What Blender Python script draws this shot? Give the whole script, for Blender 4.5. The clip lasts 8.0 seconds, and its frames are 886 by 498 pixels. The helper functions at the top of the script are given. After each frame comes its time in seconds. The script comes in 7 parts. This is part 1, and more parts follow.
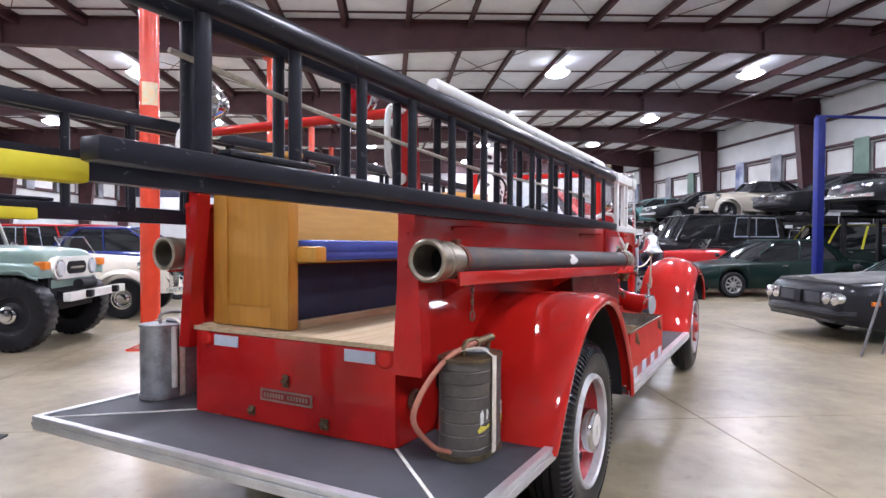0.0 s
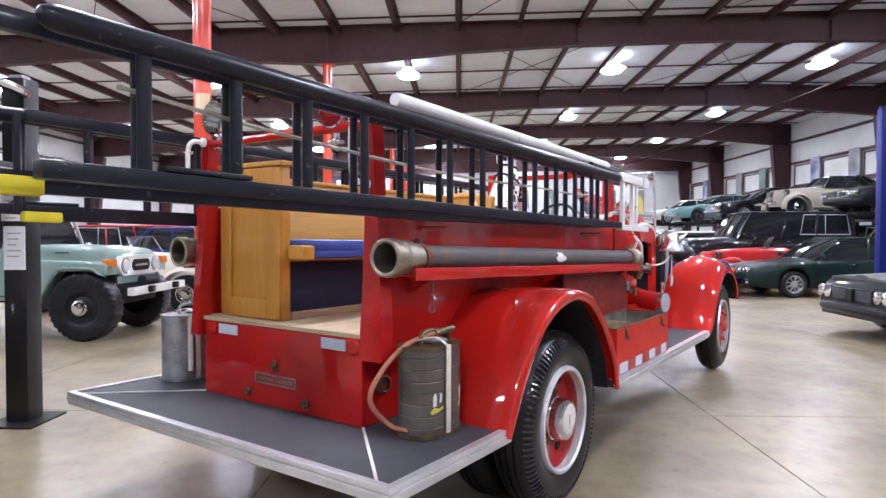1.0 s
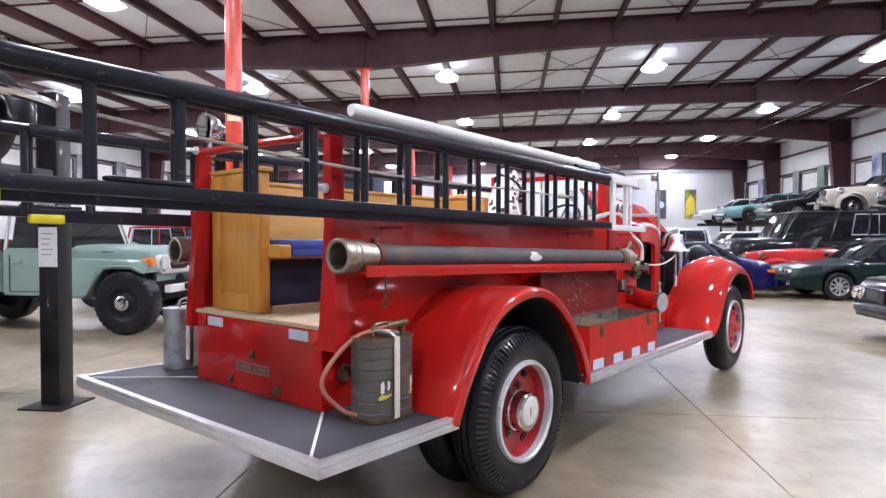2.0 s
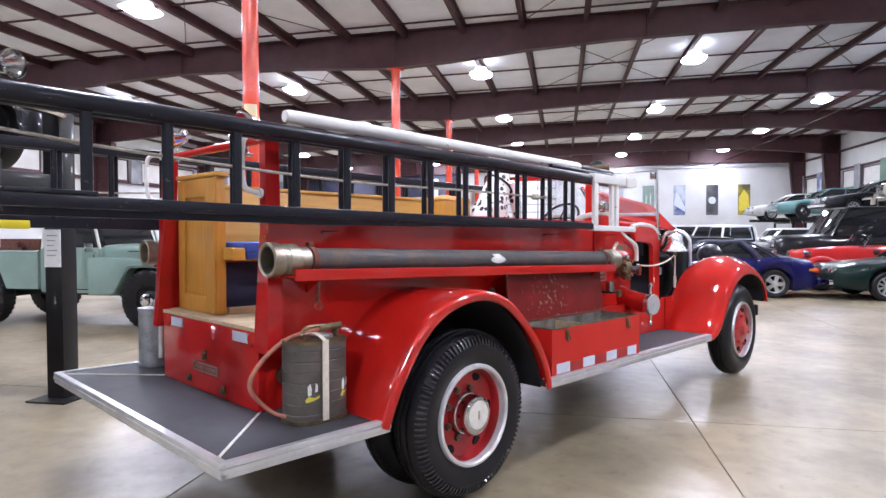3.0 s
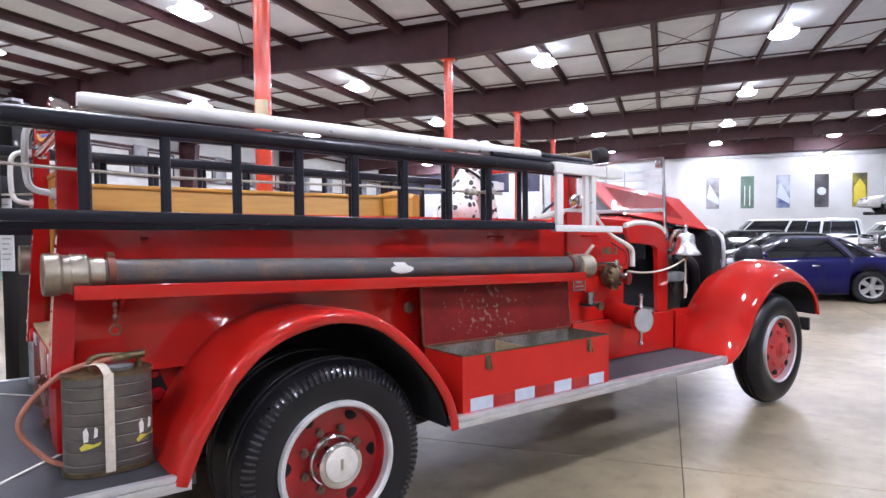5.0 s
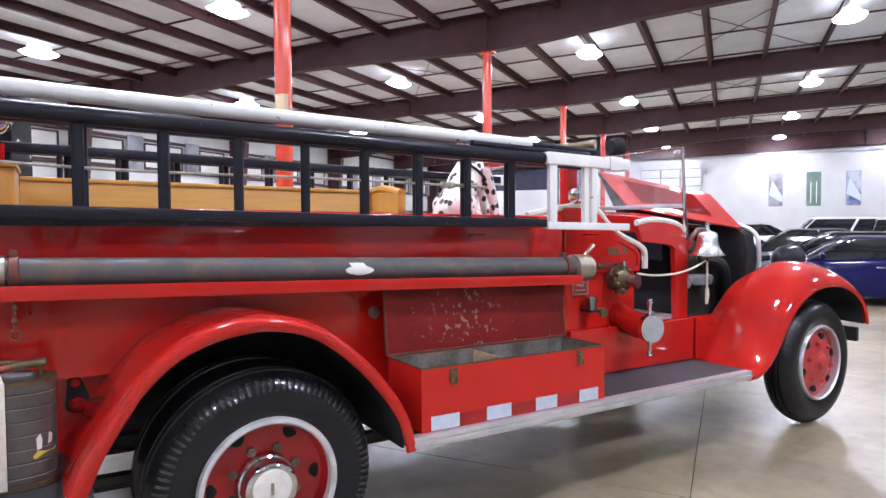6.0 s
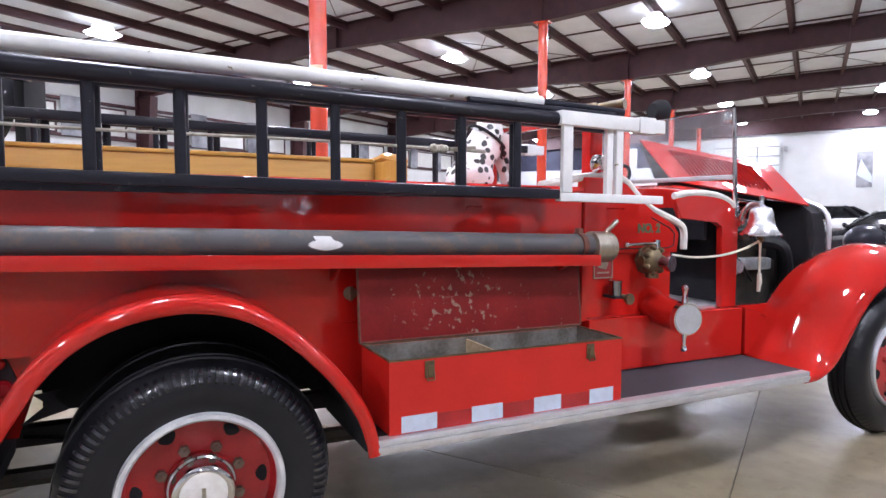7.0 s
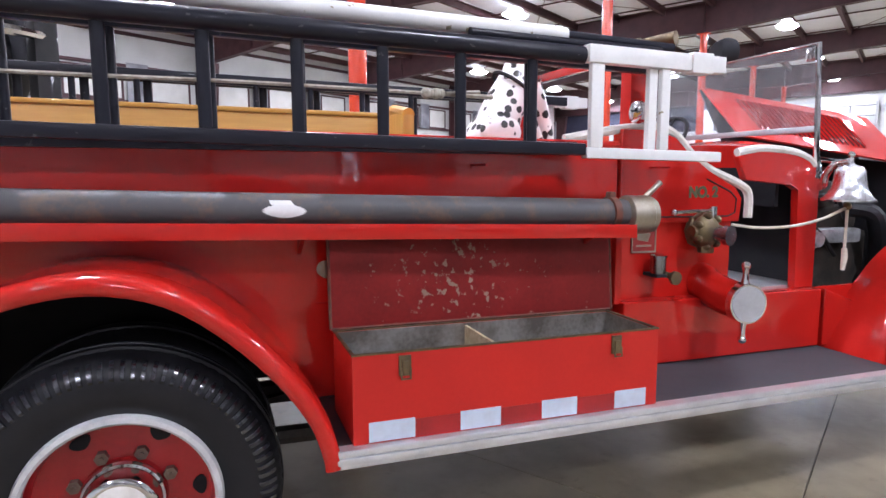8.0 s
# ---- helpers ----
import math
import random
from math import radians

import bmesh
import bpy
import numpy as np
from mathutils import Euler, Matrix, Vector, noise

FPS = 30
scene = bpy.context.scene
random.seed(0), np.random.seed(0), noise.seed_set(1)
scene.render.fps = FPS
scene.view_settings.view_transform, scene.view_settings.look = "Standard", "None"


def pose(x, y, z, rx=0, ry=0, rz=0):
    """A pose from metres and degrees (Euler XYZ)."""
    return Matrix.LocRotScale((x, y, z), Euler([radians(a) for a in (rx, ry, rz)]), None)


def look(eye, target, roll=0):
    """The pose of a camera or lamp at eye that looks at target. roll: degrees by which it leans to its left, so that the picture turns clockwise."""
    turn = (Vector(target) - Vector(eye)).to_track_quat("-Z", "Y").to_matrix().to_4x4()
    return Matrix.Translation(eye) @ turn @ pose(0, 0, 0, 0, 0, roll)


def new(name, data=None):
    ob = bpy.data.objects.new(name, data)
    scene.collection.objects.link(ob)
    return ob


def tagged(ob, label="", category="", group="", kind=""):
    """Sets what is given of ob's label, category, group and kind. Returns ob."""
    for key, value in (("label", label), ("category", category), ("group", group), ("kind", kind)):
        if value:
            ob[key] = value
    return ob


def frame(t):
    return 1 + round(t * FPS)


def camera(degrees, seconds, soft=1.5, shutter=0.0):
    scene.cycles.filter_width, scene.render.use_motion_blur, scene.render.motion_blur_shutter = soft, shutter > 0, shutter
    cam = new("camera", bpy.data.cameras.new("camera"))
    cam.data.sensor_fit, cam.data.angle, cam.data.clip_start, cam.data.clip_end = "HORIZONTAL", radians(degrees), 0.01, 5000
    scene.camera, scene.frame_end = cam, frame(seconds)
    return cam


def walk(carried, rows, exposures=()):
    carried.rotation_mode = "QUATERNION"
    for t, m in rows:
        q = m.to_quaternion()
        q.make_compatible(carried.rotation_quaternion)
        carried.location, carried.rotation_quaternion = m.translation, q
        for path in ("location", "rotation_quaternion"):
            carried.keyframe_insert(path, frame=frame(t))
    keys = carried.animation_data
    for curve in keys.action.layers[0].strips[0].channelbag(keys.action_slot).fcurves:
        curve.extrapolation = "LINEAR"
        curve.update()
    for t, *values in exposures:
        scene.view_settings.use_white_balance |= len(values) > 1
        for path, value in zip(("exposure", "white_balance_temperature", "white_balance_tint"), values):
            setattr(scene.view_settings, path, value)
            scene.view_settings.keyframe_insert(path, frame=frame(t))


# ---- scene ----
cam = camera(70.9, 8.0)
PATH = [
    (0, (1.977, -3.167, 1.499), (1.026, -1.408, 1.456), 0.3),
    (0.5, (2.236, -3.165, 1.495), (1.192, -1.459, 1.45), 0.2),
    (1, (2.507, -3.138, 1.505), (1.371, -1.493, 1.457), 0.1),
    (1.5, (2.755, -3.1, 1.499), (1.549, -1.505, 1.453), 0.1),
    (3, (3.456, -2.617, 1.538), (2.062, -1.183, 1.481), -0.1),
    (3.5, (3.564, -2.3, 1.562), (2.115, -0.923, 1.5), -0.2),
    (4, (3.641, -1.969, 1.574), (2.141, -0.648, 1.508), -0.2),
    (4.5, (3.686, -1.616, 1.577), (2.137, -0.352, 1.509), -0.4),
    (6, (3.654, -0.7, 1.57), (1.961, 0.361, 1.493), -0.3),
    (6.5, (3.581, -0.428, 1.535), (1.834, 0.541, 1.446), -0.2),
    (7, (3.448, -0.146, 1.518), (1.656, 0.732, 1.379), 0.1),
    (7.5, (3.293, 0.096, 1.502), (1.463, 0.879, 1.304), 0.2),
    (8, (3.095, 0.343, 1.486), (1.23, 1.021, 1.24), -0.1),
]
walk(cam, [(t, look(eye, target, roll)) for t, eye, target, roll in PATH])

# ---- light ----
K = 1.13        # one drawing unit of the fire engine and the hall, in metres
HALL = radians(33.25)
B = Matrix.Rotation(HALL, 4, "Z")          # the hall's axes, turned against the fire engine's

world = bpy.data.worlds.new("hall_air")
scene.world = world
world.use_nodes = True
world.node_tree.nodes["Background"].inputs["Color"].default_value = (0.55, 0.55, 0.6, 1)
world.node_tree.nodes["Background"].inputs["Strength"].default_value = 0.05
scene.view_settings.exposure = 0.76
LAMP_STRENGTH = 178.0


# ---- materials ----
def surface(name, c1, c2=None, scale=6.0, rough=0.5, metal=0.0, bump=0.0, coat=0.0, rough2=None, fine=60.0, detail=6.0, lo=0.35, hi=0.65, spec=0.5):
    """A two-scale surface: colour runs from c1 to c2 by a coarse and a fine noise, which move roughness and relief too."""
    m = bpy.data.materials.new(name)
    m.use_nodes = True
    n, l = m.node_tree.nodes, m.node_tree.links
    p = n["Principled BSDF"]
    c2 = c2 or tuple(v * 0.8 for v in c1)
    geo = n.new("ShaderNodeTexCoord")
    big, small = n.new("ShaderNodeTexNoise"), n.new("ShaderNodeTexNoise")
    big.inputs["Scale"].default_value, big.inputs["Detail"].default_value = scale, detail
    small.inputs["Scale"].default_value, small.inputs["Detail"].default_value = fine, 4
    l.new(geo.outputs["Object"], big.inputs["Vector"])
    l.new(geo.outputs["Object"], small.inputs["Vector"])
    add = n.new("ShaderNodeMath")
    add.operation = "MULTIPLY_ADD"
    add.inputs[1].default_value, add.inputs[2].default_value = 0.3, -0.15
    l.new(small.outputs["Fac"], add.inputs[0])
    both = n.new("ShaderNodeMath")
    l.new(big.outputs["Fac"], both.inputs[0])
    l.new(add.outputs[0], both.inputs[1])
    ramp = n.new("ShaderNodeMapRange")
    ramp.inputs["From Min"].default_value, ramp.inputs["From Max"].default_value = lo, hi
    l.new(both.outputs[0], ramp.inputs["Value"])
    mix = n.new("ShaderNodeMix")
    mix.data_type = "RGBA"
    mix.inputs["A"].default_value, mix.inputs["B"].default_value = (*c1, 1), (*c2, 1)
    l.new(ramp.outputs["Result"], mix.inputs["Factor"])
    l.new(mix.outputs["Result"], p.inputs["Base Color"])
    r = n.new("ShaderNodeMapRange")
    r.inputs["To Min"].default_value, r.inputs["To Max"].default_value = rough, rough2 if rough2 is not None else min(1, rough * 1.35 + 0.02)
    l.new(both.outputs[0], r.inputs["Value"])
    l.new(r.outputs["Result"], p.inputs["Roughness"])
    p.inputs["Metallic"].default_value, p.inputs["Coat Weight"].default_value = metal, coat
    p.inputs["Coat Roughness"].default_value = 0.06
    p.inputs["Specular IOR Level"].default_value = spec
    if bump:
        b = n.new("ShaderNodeBump")
        b.inputs["Strength"].default_value, b.inputs["Distance"].default_value = bump, 0.01
        l.new(both.outputs[0], b.inputs["Height"])
        l.new(b.outputs["Normal"], p.inputs["Normal"])
    return m


def glass_like(name, tint, rough=0.02, alpha=1.0):
    m = bpy.data.materials.new(name)
    m.use_nodes = True
    p = m.node_tree.nodes["Principled BSDF"]
    p.inputs["Base Color"].default_value = (*tint, 1)
    p.inputs["Roughness"].default_value = rough
    p.inputs["Transmission Weight"].default_value = alpha
    p.inputs["IOR"].default_value = 1.45
    return m


def glow(name, colour, strength):
    m = bpy.data.materials.new(name)
    m.use_nodes = True
    p = m.node_tree.nodes["Principled BSDF"]
    p.inputs["Base Color"].default_value = (*colour, 1)
    p.inputs["Emission Color"].default_value = (*colour, 1)
    p.inputs["Emission Strength"].default_value = strength
    return m


def blotched(name, base, spots, scale, size, rough, metal=0.0, coat=0.0, stretch=(1, 1, 1), ragged=0.0):
    """A base colour with separate patches of a second one: worn paint, or the coat of a dog."""
    m = surface(name, base, tuple(v * 0.88 for v in base), 5, rough, metal, coat=coat)
    n, l = m.node_tree.nodes, m.node_tree.links
    p = n["Principled BSDF"]
    geo, way, vor, cut, mix = (n.new("ShaderNode" + k) for k in ("TexCoord", "Mapping", "TexVoronoi", "MapRange", "Mix"))
    way.inputs["Scale"].default_value = stretch
    l.new(geo.outputs["Object"], way.inputs["Vector"])
    source = way.outputs["Vector"]
    if ragged:
        wob, off = n.new("ShaderNodeTexNoise"), n.new("ShaderNodeVectorMath")
        wob.inputs["Scale"].default_value, wob.inputs["Detail"].default_value = scale * 1.5, 6
        off.operation = "MULTIPLY_ADD"
        off.inputs[1].default_value = (ragged,) * 3
        l.new(source, wob.inputs["Vector"])
        l.new(wob.outputs["Color"], off.inputs[0])
        l.new(source, off.inputs[2])
        source = off.outputs[0]
    vor.inputs["Scale"].default_value = scale
    l.new(source, vor.inputs["Vector"])
    cut.inputs["From Min"].default_value, cut.inputs["From Max"].default_value = size, size * 0.85
    l.new(vor.outputs["Distance"], cut.inputs["Value"])
    mix.data_type = "RGBA"
    old = p.inputs["Base Color"].links[0].from_socket
    l.new(old, mix.inputs["A"])
    mix.inputs["B"].default_value = (*spots, 1)
    l.new(cut.outputs["Result"], mix.inputs["Factor"])
    l.new(mix.outputs["Result"], p.inputs["Base Color"])
    return m


def worn_patches(name, base, bare, where, scale=9.0):
    """Paint worn through to metal inside one stretched patch round the place given (object coordinates)."""
    m = surface(name, base, tuple(v * 0.7 for v in base), 4, 0.35, 0.0, bump=0.05, spec=0.22)
    n, l = m.node_tree.nodes, m.node_tree.links
    p = n["Principled BSDF"]
    geo, noi, cut, mix = (n.new("ShaderNode" + k) for k in ("TexCoord", "TexNoise", "MapRange", "Mix"))
    noi.inputs["Scale"].default_value, noi.inputs["Detail"].default_value, noi.inputs["Roughness"].default_value = scale, 9, 0.58
    l.new(geo.outputs["Object"], noi.inputs["Vector"])
    dist = n.new("ShaderNodeVectorMath")
    dist.operation = "DISTANCE"
    dist.inputs[1].default_value = where
    l.new(geo.outputs["Object"], dist.inputs[0])
    fall = n.new("ShaderNodeMapRange")
    fall.inputs["From Max"].default_value = 0.5
    fall.inputs["To Min"].default_value, fall.inputs["To Max"].default_value = 0.10, -0.03
    l.new(dist.outputs["Value"], fall.inputs["Value"])
    add = n.new("ShaderNodeMath")
    l.new(noi.outputs["Fac"], add.inputs[0])
    l.new(fall.outputs["Result"], add.inputs[1])
    cut.inputs["From Min"].default_value, cut.inputs["From Max"].default_value = 0.645, 0.69
    l.new(add.outputs[0], cut.inputs["Value"])
    mix.data_type = "RGBA"
    old = p.inputs["Base Color"].links[0].from_socket
    l.new(old, mix.inputs["A"])
    mix.inputs["B"].default_value = (*bare, 1)
    l.new(cut.outputs["Result"], mix.inputs["Factor"])
    l.new(mix.outputs["Result"], p.inputs["Base Color"])
    return m


def woody(name, c1, c2, axis=1, rough=0.35, coat=0.3):
    m = surface(name, c1, c2, 3, rough, 0, bump=0.04, coat=coat)
    n, l = m.node_tree.nodes, m.node_tree.links
    way = n.new("ShaderNodeMapping")
    s = [14, 14, 14]
    s[axis] = 1.2
    way.inputs["Scale"].default_value = s
    noi = [k for k in n if k.type == "TEX_NOISE"]
    geo = [k for k in n if k.type == "TEX_COORD"][0]
    l.new(geo.outputs["Object"], way.inputs["Vector"])
    for k in noi:
        l.new(way.outputs["Vector"], k.inputs["Vector"])
    return m


M = {
    "red": surface("red_paint", (0.47, 0.013, 0.009), (0.42, 0.011, 0.008), 2.2, 0.45, 0, coat=1.0, rough2=0.55, spec=0.05),
    "red_dull": surface("red_paint_aged", (0.43, 0.010, 0.009), (0.35, 0.008, 0.008), 4.5, 0.45, 0, coat=0.8, bump=0.01, spec=0.05),
    "box_red": surface("tool_box_enamel", (0.52, 0.020, 0.013), (0.46, 0.017, 0.012), 3, 0.42, 0, bump=0.01, spec=0.3),
    "rim_silver": surface("silver_rim_paint", (0.70, 0.70, 0.70), (0.52, 0.52, 0.53), 7, 0.30, 0.35, bump=0.01),
    "wheel_red": surface("wheel_enamel", (0.36, 0.010, 0.014), (0.26, 0.007, 0.009), 6, 0.30, coat=0.2),
    "front_wheel_red": surface("paler_wheel_enamel", (0.46, 0.045, 0.042), (0.36, 0.025, 0.026), 7, 0.34, coat=0.2),
    "nut_iron": surface("dull_iron_nut", (0.20, 0.15, 0.12), (0.12, 0.08, 0.065), 12, 0.38, 0.7, bump=0.05),
    "black": blotched("ladder_black_paint", (0.0125, 0.013, 0.020), (0.06, 0.06, 0.065), 16, 0.10, 0.27, coat=0.1, stretch=(1, 0.6, 1), ragged=0.12),
    "chassis": surface("chassis_black", (0.019, 0.019, 0.022), (0.026, 0.025, 0.027), 5, 0.6),
    "rubber": surface("tyre_rubber", (0.009, 0.009, 0.011), (0.013, 0.013, 0.015), 7, 0.28, bump=0.03),
    "worn_rubber": surface("polished_rubber", (0.020, 0.020, 0.026), (0.012, 0.012, 0.015), 40, 0.12, bump=0.06, spec=0.8),
    "mat": surface("ribbed_rubber_mat", (0.030, 0.032, 0.040), (0.046, 0.048, 0.056), 5, 0.55, bump=0.1, fine=120),
    "hose": surface("hose_rubber", (0.060, 0.057, 0.060), (0.12, 0.080, 0.056), 8, 0.50, bump=0.05, lo=0.50, hi=0.70),
    "alu": surface("worn_aluminium", (0.70, 0.71, 0.73), (0.60, 0.61, 0.63), 8, 0.27, 0.7, bump=0.01, fine=90),
    "chrome": surface("chrome", (0.72, 0.72, 0.73), (0.66, 0.66, 0.67), 6, 0.07, 1.0),
    "dark_chrome": surface("dark_chrome", (0.40, 0.41, 0.44), (0.30, 0.31, 0.33), 9, 0.16, 1.0, bump=0.02),
    "silver": surface("silvered_bell_metal", (0.78, 0.79, 0.82), (0.68, 0.69, 0.72), 9, 0.2, 1.0),
    # grey that paints the pale reflection on a shiny black hood
    "hood_reflect": surface("black_hood_with_reflection", (0.11, 0.108, 0.105), (0.075, 0.074, 0.073), 3, 0.55),
    "nickel": surface("dull_nickel", (0.42, 0.38, 0.31), (0.30, 0.26, 0.20), 9, 0.34, 0.9, bump=0.05),
    "brass": surface("tarnished_brass", (0.20, 0.15, 0.08), (0.11, 0.085, 0.055), 14, 0.4, 0.8, bump=0.08),
    "white": blotched("chipped_white_paint", (0.74, 0.74, 0.72), (0.30, 0.26, 0.18), 13, 0.10, 0.42, ragged=0.10),
    "pad": surface("white_piping_cloth", (0.68, 0.66, 0.61), (0.56, 0.53, 0.48), 12, 0.8, bump=0.15),
    "yellow": surface("yellow_tape", (0.72, 0.62, 0.02), (0.62, 0.52, 0.02), 9, 0.5, bump=0.2, fine=25),
    "oak": woody("golden_oak", (0.50, 0.24, 0.035), (0.44, 0.195, 0.028), 2),
    "oak_long": woody("golden_oak_board", (0.54, 0.285, 0.045), (0.48, 0.24, 0.035), 1),
    "ply": woody("bare_plywood", (0.52, 0.42, 0.27), (0.42, 0.32, 0.19), 1, 0.7, 0),
    "blue": surface("blue_vinyl", (0.035, 0.075, 0.33), (0.028, 0.060, 0.27), 9, 0.45, bump=0.08),
    "navy": surface("navy_drape", (0.010, 0.012, 0.035), (0.016, 0.018, 0.045), 8, 0.9),
    "galv": surface("galvanized_steel", (0.42, 0.44, 0.46), (0.27, 0.28, 0.29), 11, 0.42, 0.7, bump=0.05),
    "tank": surface("tarnished_steel_tank", (0.085, 0.078, 0.072), (0.13, 0.115, 0.10), 7, 0.45, 0.5, bump=0.06),
    "rust": surface("rusty_clamp", (0.16, 0.05, 0.03), (0.09, 0.04, 0.03), 20, 0.6, 0.3, bump=0.1),
    "hose_pink": surface("perished_red_rubber", (0.42, 0.16, 0.10), (0.33, 0.12, 0.08), 12, 0.55),
    "strap": surface("webbing_strap", (0.66, 0.60, 0.50), (0.56, 0.50, 0.41), 30, 0.8, bump=0.15),
    "tin": surface("worn_tin", (0.36, 0.34, 0.31), (0.15, 0.13, 0.11), 6, 0.36, 0.6, bump=0.05),
    "reflect": surface("reflective_strip", (0.50, 0.56, 0.64), (0.44, 0.49, 0.56), 20, 0.35),
    "lens_red": glass_like("red_lens", (0.42, 0.008, 0.016), 0.06, 0.55),
    "lens": glass_like("clear_lens", (0.85, 0.87, 0.9), 0.05, 0.55),
    "glass": glass_like("window_glass", (0.93, 0.95, 0.95), 0.01, 1.0),
    # windscreen: a little diffuse white paints the haze of reflections
    "screen": glass_like("reflection_hazed_glass", (0.90, 0.92, 0.94), 0.01, 0.95),
    "rope": surface("grey_rope", (0.42, 0.39, 0.33), (0.30, 0.27, 0.22), 40, 0.9, bump=0.3),
    "dark": surface("dark_interior", (0.013, 0.013, 0.016), (0.020, 0.019, 0.020), 4, 0.8),
    "engine": surface("greasy_iron", (0.035, 0.033, 0.03), (0.07, 0.06, 0.05), 9, 0.5, 0.3, bump=0.1),
    "lettering": surface("dark_green_lettering", (0.06, 0.075, 0.03), (0.05, 0.06, 0.03), 9, 0.5),
    "plate_red": surface("plate_red_ground", (0.30, 0.02, 0.02), (0.22, 0.02, 0.02), 9, 0.4),
    "dog": blotched("glazed_white_with_black_spots", (0.80, 0.79, 0.76), (0.012, 0.012, 0.012), 16, 0.40, 0.3, coat=0.4, ragged=0.02),
    "lid": worn_patches("worn_lid_paint", (0.20, 0.013, 0.012), (0.24, 0.165, 0.12), (0.8, 1.06 * 1.13, 0.97 * 1.13), 30.0),
    "maroon": surface("maroon_steel", (0.060, 0.018, 0.022), (0.045, 0.014, 0.017), 3, 0.5),
    "column_red": surface("orange_red_column_paint", (0.62, 0.055, 0.020), (0.54, 0.042, 0.017), 3, 0.2, coat=0.3),
    "pipe": surface("dull_red_pipe", (0.05, 0.03, 0.032), (0.035, 0.022, 0.024), 4, 0.85, spec=0.1),
    "roof": surface("white_roof_insulation", (0.84, 0.88, 0.93), (0.76, 0.80, 0.85), 1.2, 0.75, bump=0.2, fine=8),
    "wall": surface("white_wall_liner", (0.58, 0.59, 0.58), (0.50, 0.51, 0.50), 0.9, 0.6, bump=0.05),
    "blind": surface("white_window_blind", (0.62, 0.62, 0.59), (0.55, 0.55, 0.52), 2, 0.7),
    "block": surface("painted_block_wall", (0.53, 0.54, 0.54), (0.47, 0.48, 0.48), 0.7, 0.6),
    "floor": surface("sealed_concrete", (0.328, 0.272, 0.180), (0.178, 0.148, 0.098), 0.7, 0.24, rough2=0.46, fine=6, lo=0.34, hi=0.66, detail=10, spec=0.5),
    "joint": surface("floor_joint_filler", (0.12, 0.10, 0.075), (0.09, 0.075, 0.055), 4, 0.8),
    "lamp": glow("lamp_diffuser", (0.81, 0.83, 1.0), LAMP_STRENGTH),
    "housing": surface("lamp_housing", (0.5, 0.5, 0.5), (0.4, 0.4, 0.4), 5, 0.5, 0.4),
    # weak glow given to the lamp housings, added to brighten the ceiling
    "refractor": glow("lamp_housing_ceiling_fill", (0.84, 0.86, 1.0), 3.2),
    "lift_black": surface("lift_black_steel", (0.011, 0.011, 0.012), (0.016, 0.015, 0.015), 4, 0.35, coat=0.2),
    "lift_blue": surface("lift_blue_steel", (0.008, 0.016, 0.16), (0.006, 0.012, 0.12), 4, 0.35, spec=0.25),
    "paper": surface("paper_sheet", (0.75, 0.75, 0.74), (0.68, 0.68, 0.67), 20, 0.8),
    "ink": surface("printed_grey", (0.35, 0.35, 0.36), (0.28, 0.28, 0.28), 30, 0.8),
    "car_glass": surface("dark_car_glass", (0.012, 0.014, 0.016), (0.018, 0.019, 0.021), 2, 0.04, spec=0.7),
    "amber": surface("amber_lens", (0.60, 0.17, 0.02), (0.5, 0.13, 0.02), 20, 0.2),
    "tail": surface("tail_lens", (0.42, 0.01, 0.01), (0.32, 0.01, 0.01), 20, 0.2),
    "wheel_alloy": surface("silver_alloy", (0.55, 0.56, 0.57), (0.46, 0.47, 0.48), 9, 0.25, 0.9),
    "grey_panel": surface("grey_bumper", (0.42, 0.43, 0.44), (0.36, 0.36, 0.37), 8, 0.4, 0.3),
    "ladder_step": surface("step_ladder_grey", (0.20, 0.20, 0.21), (0.14, 0.14, 0.15), 6, 0.5, 0.3),
}


def wavy(m, scale, distance):
    """Slow waves in sheet metal, which bend what it mirrors."""
    n, l = m.node_tree.nodes, m.node_tree.links
    p = n["Principled BSDF"]
    geo, noi, b = n.new("ShaderNodeTexCoord"), n.new("ShaderNodeTexNoise"), n.new("ShaderNodeBump")
    noi.inputs["Scale"].default_value, noi.inputs["Detail"].default_value = scale, 1.5
    b.inputs["Strength"].default_value, b.inputs["Distance"].default_value = 1.0, distance
    l.new(geo.outputs["Object"], noi.inputs["Vector"])
    l.new(noi.outputs["Fac"], b.inputs["Height"])
    l.new(b.outputs["Normal"], p.inputs["Coat Normal"])
    l.new(b.outputs["Normal"], p.inputs["Normal"])


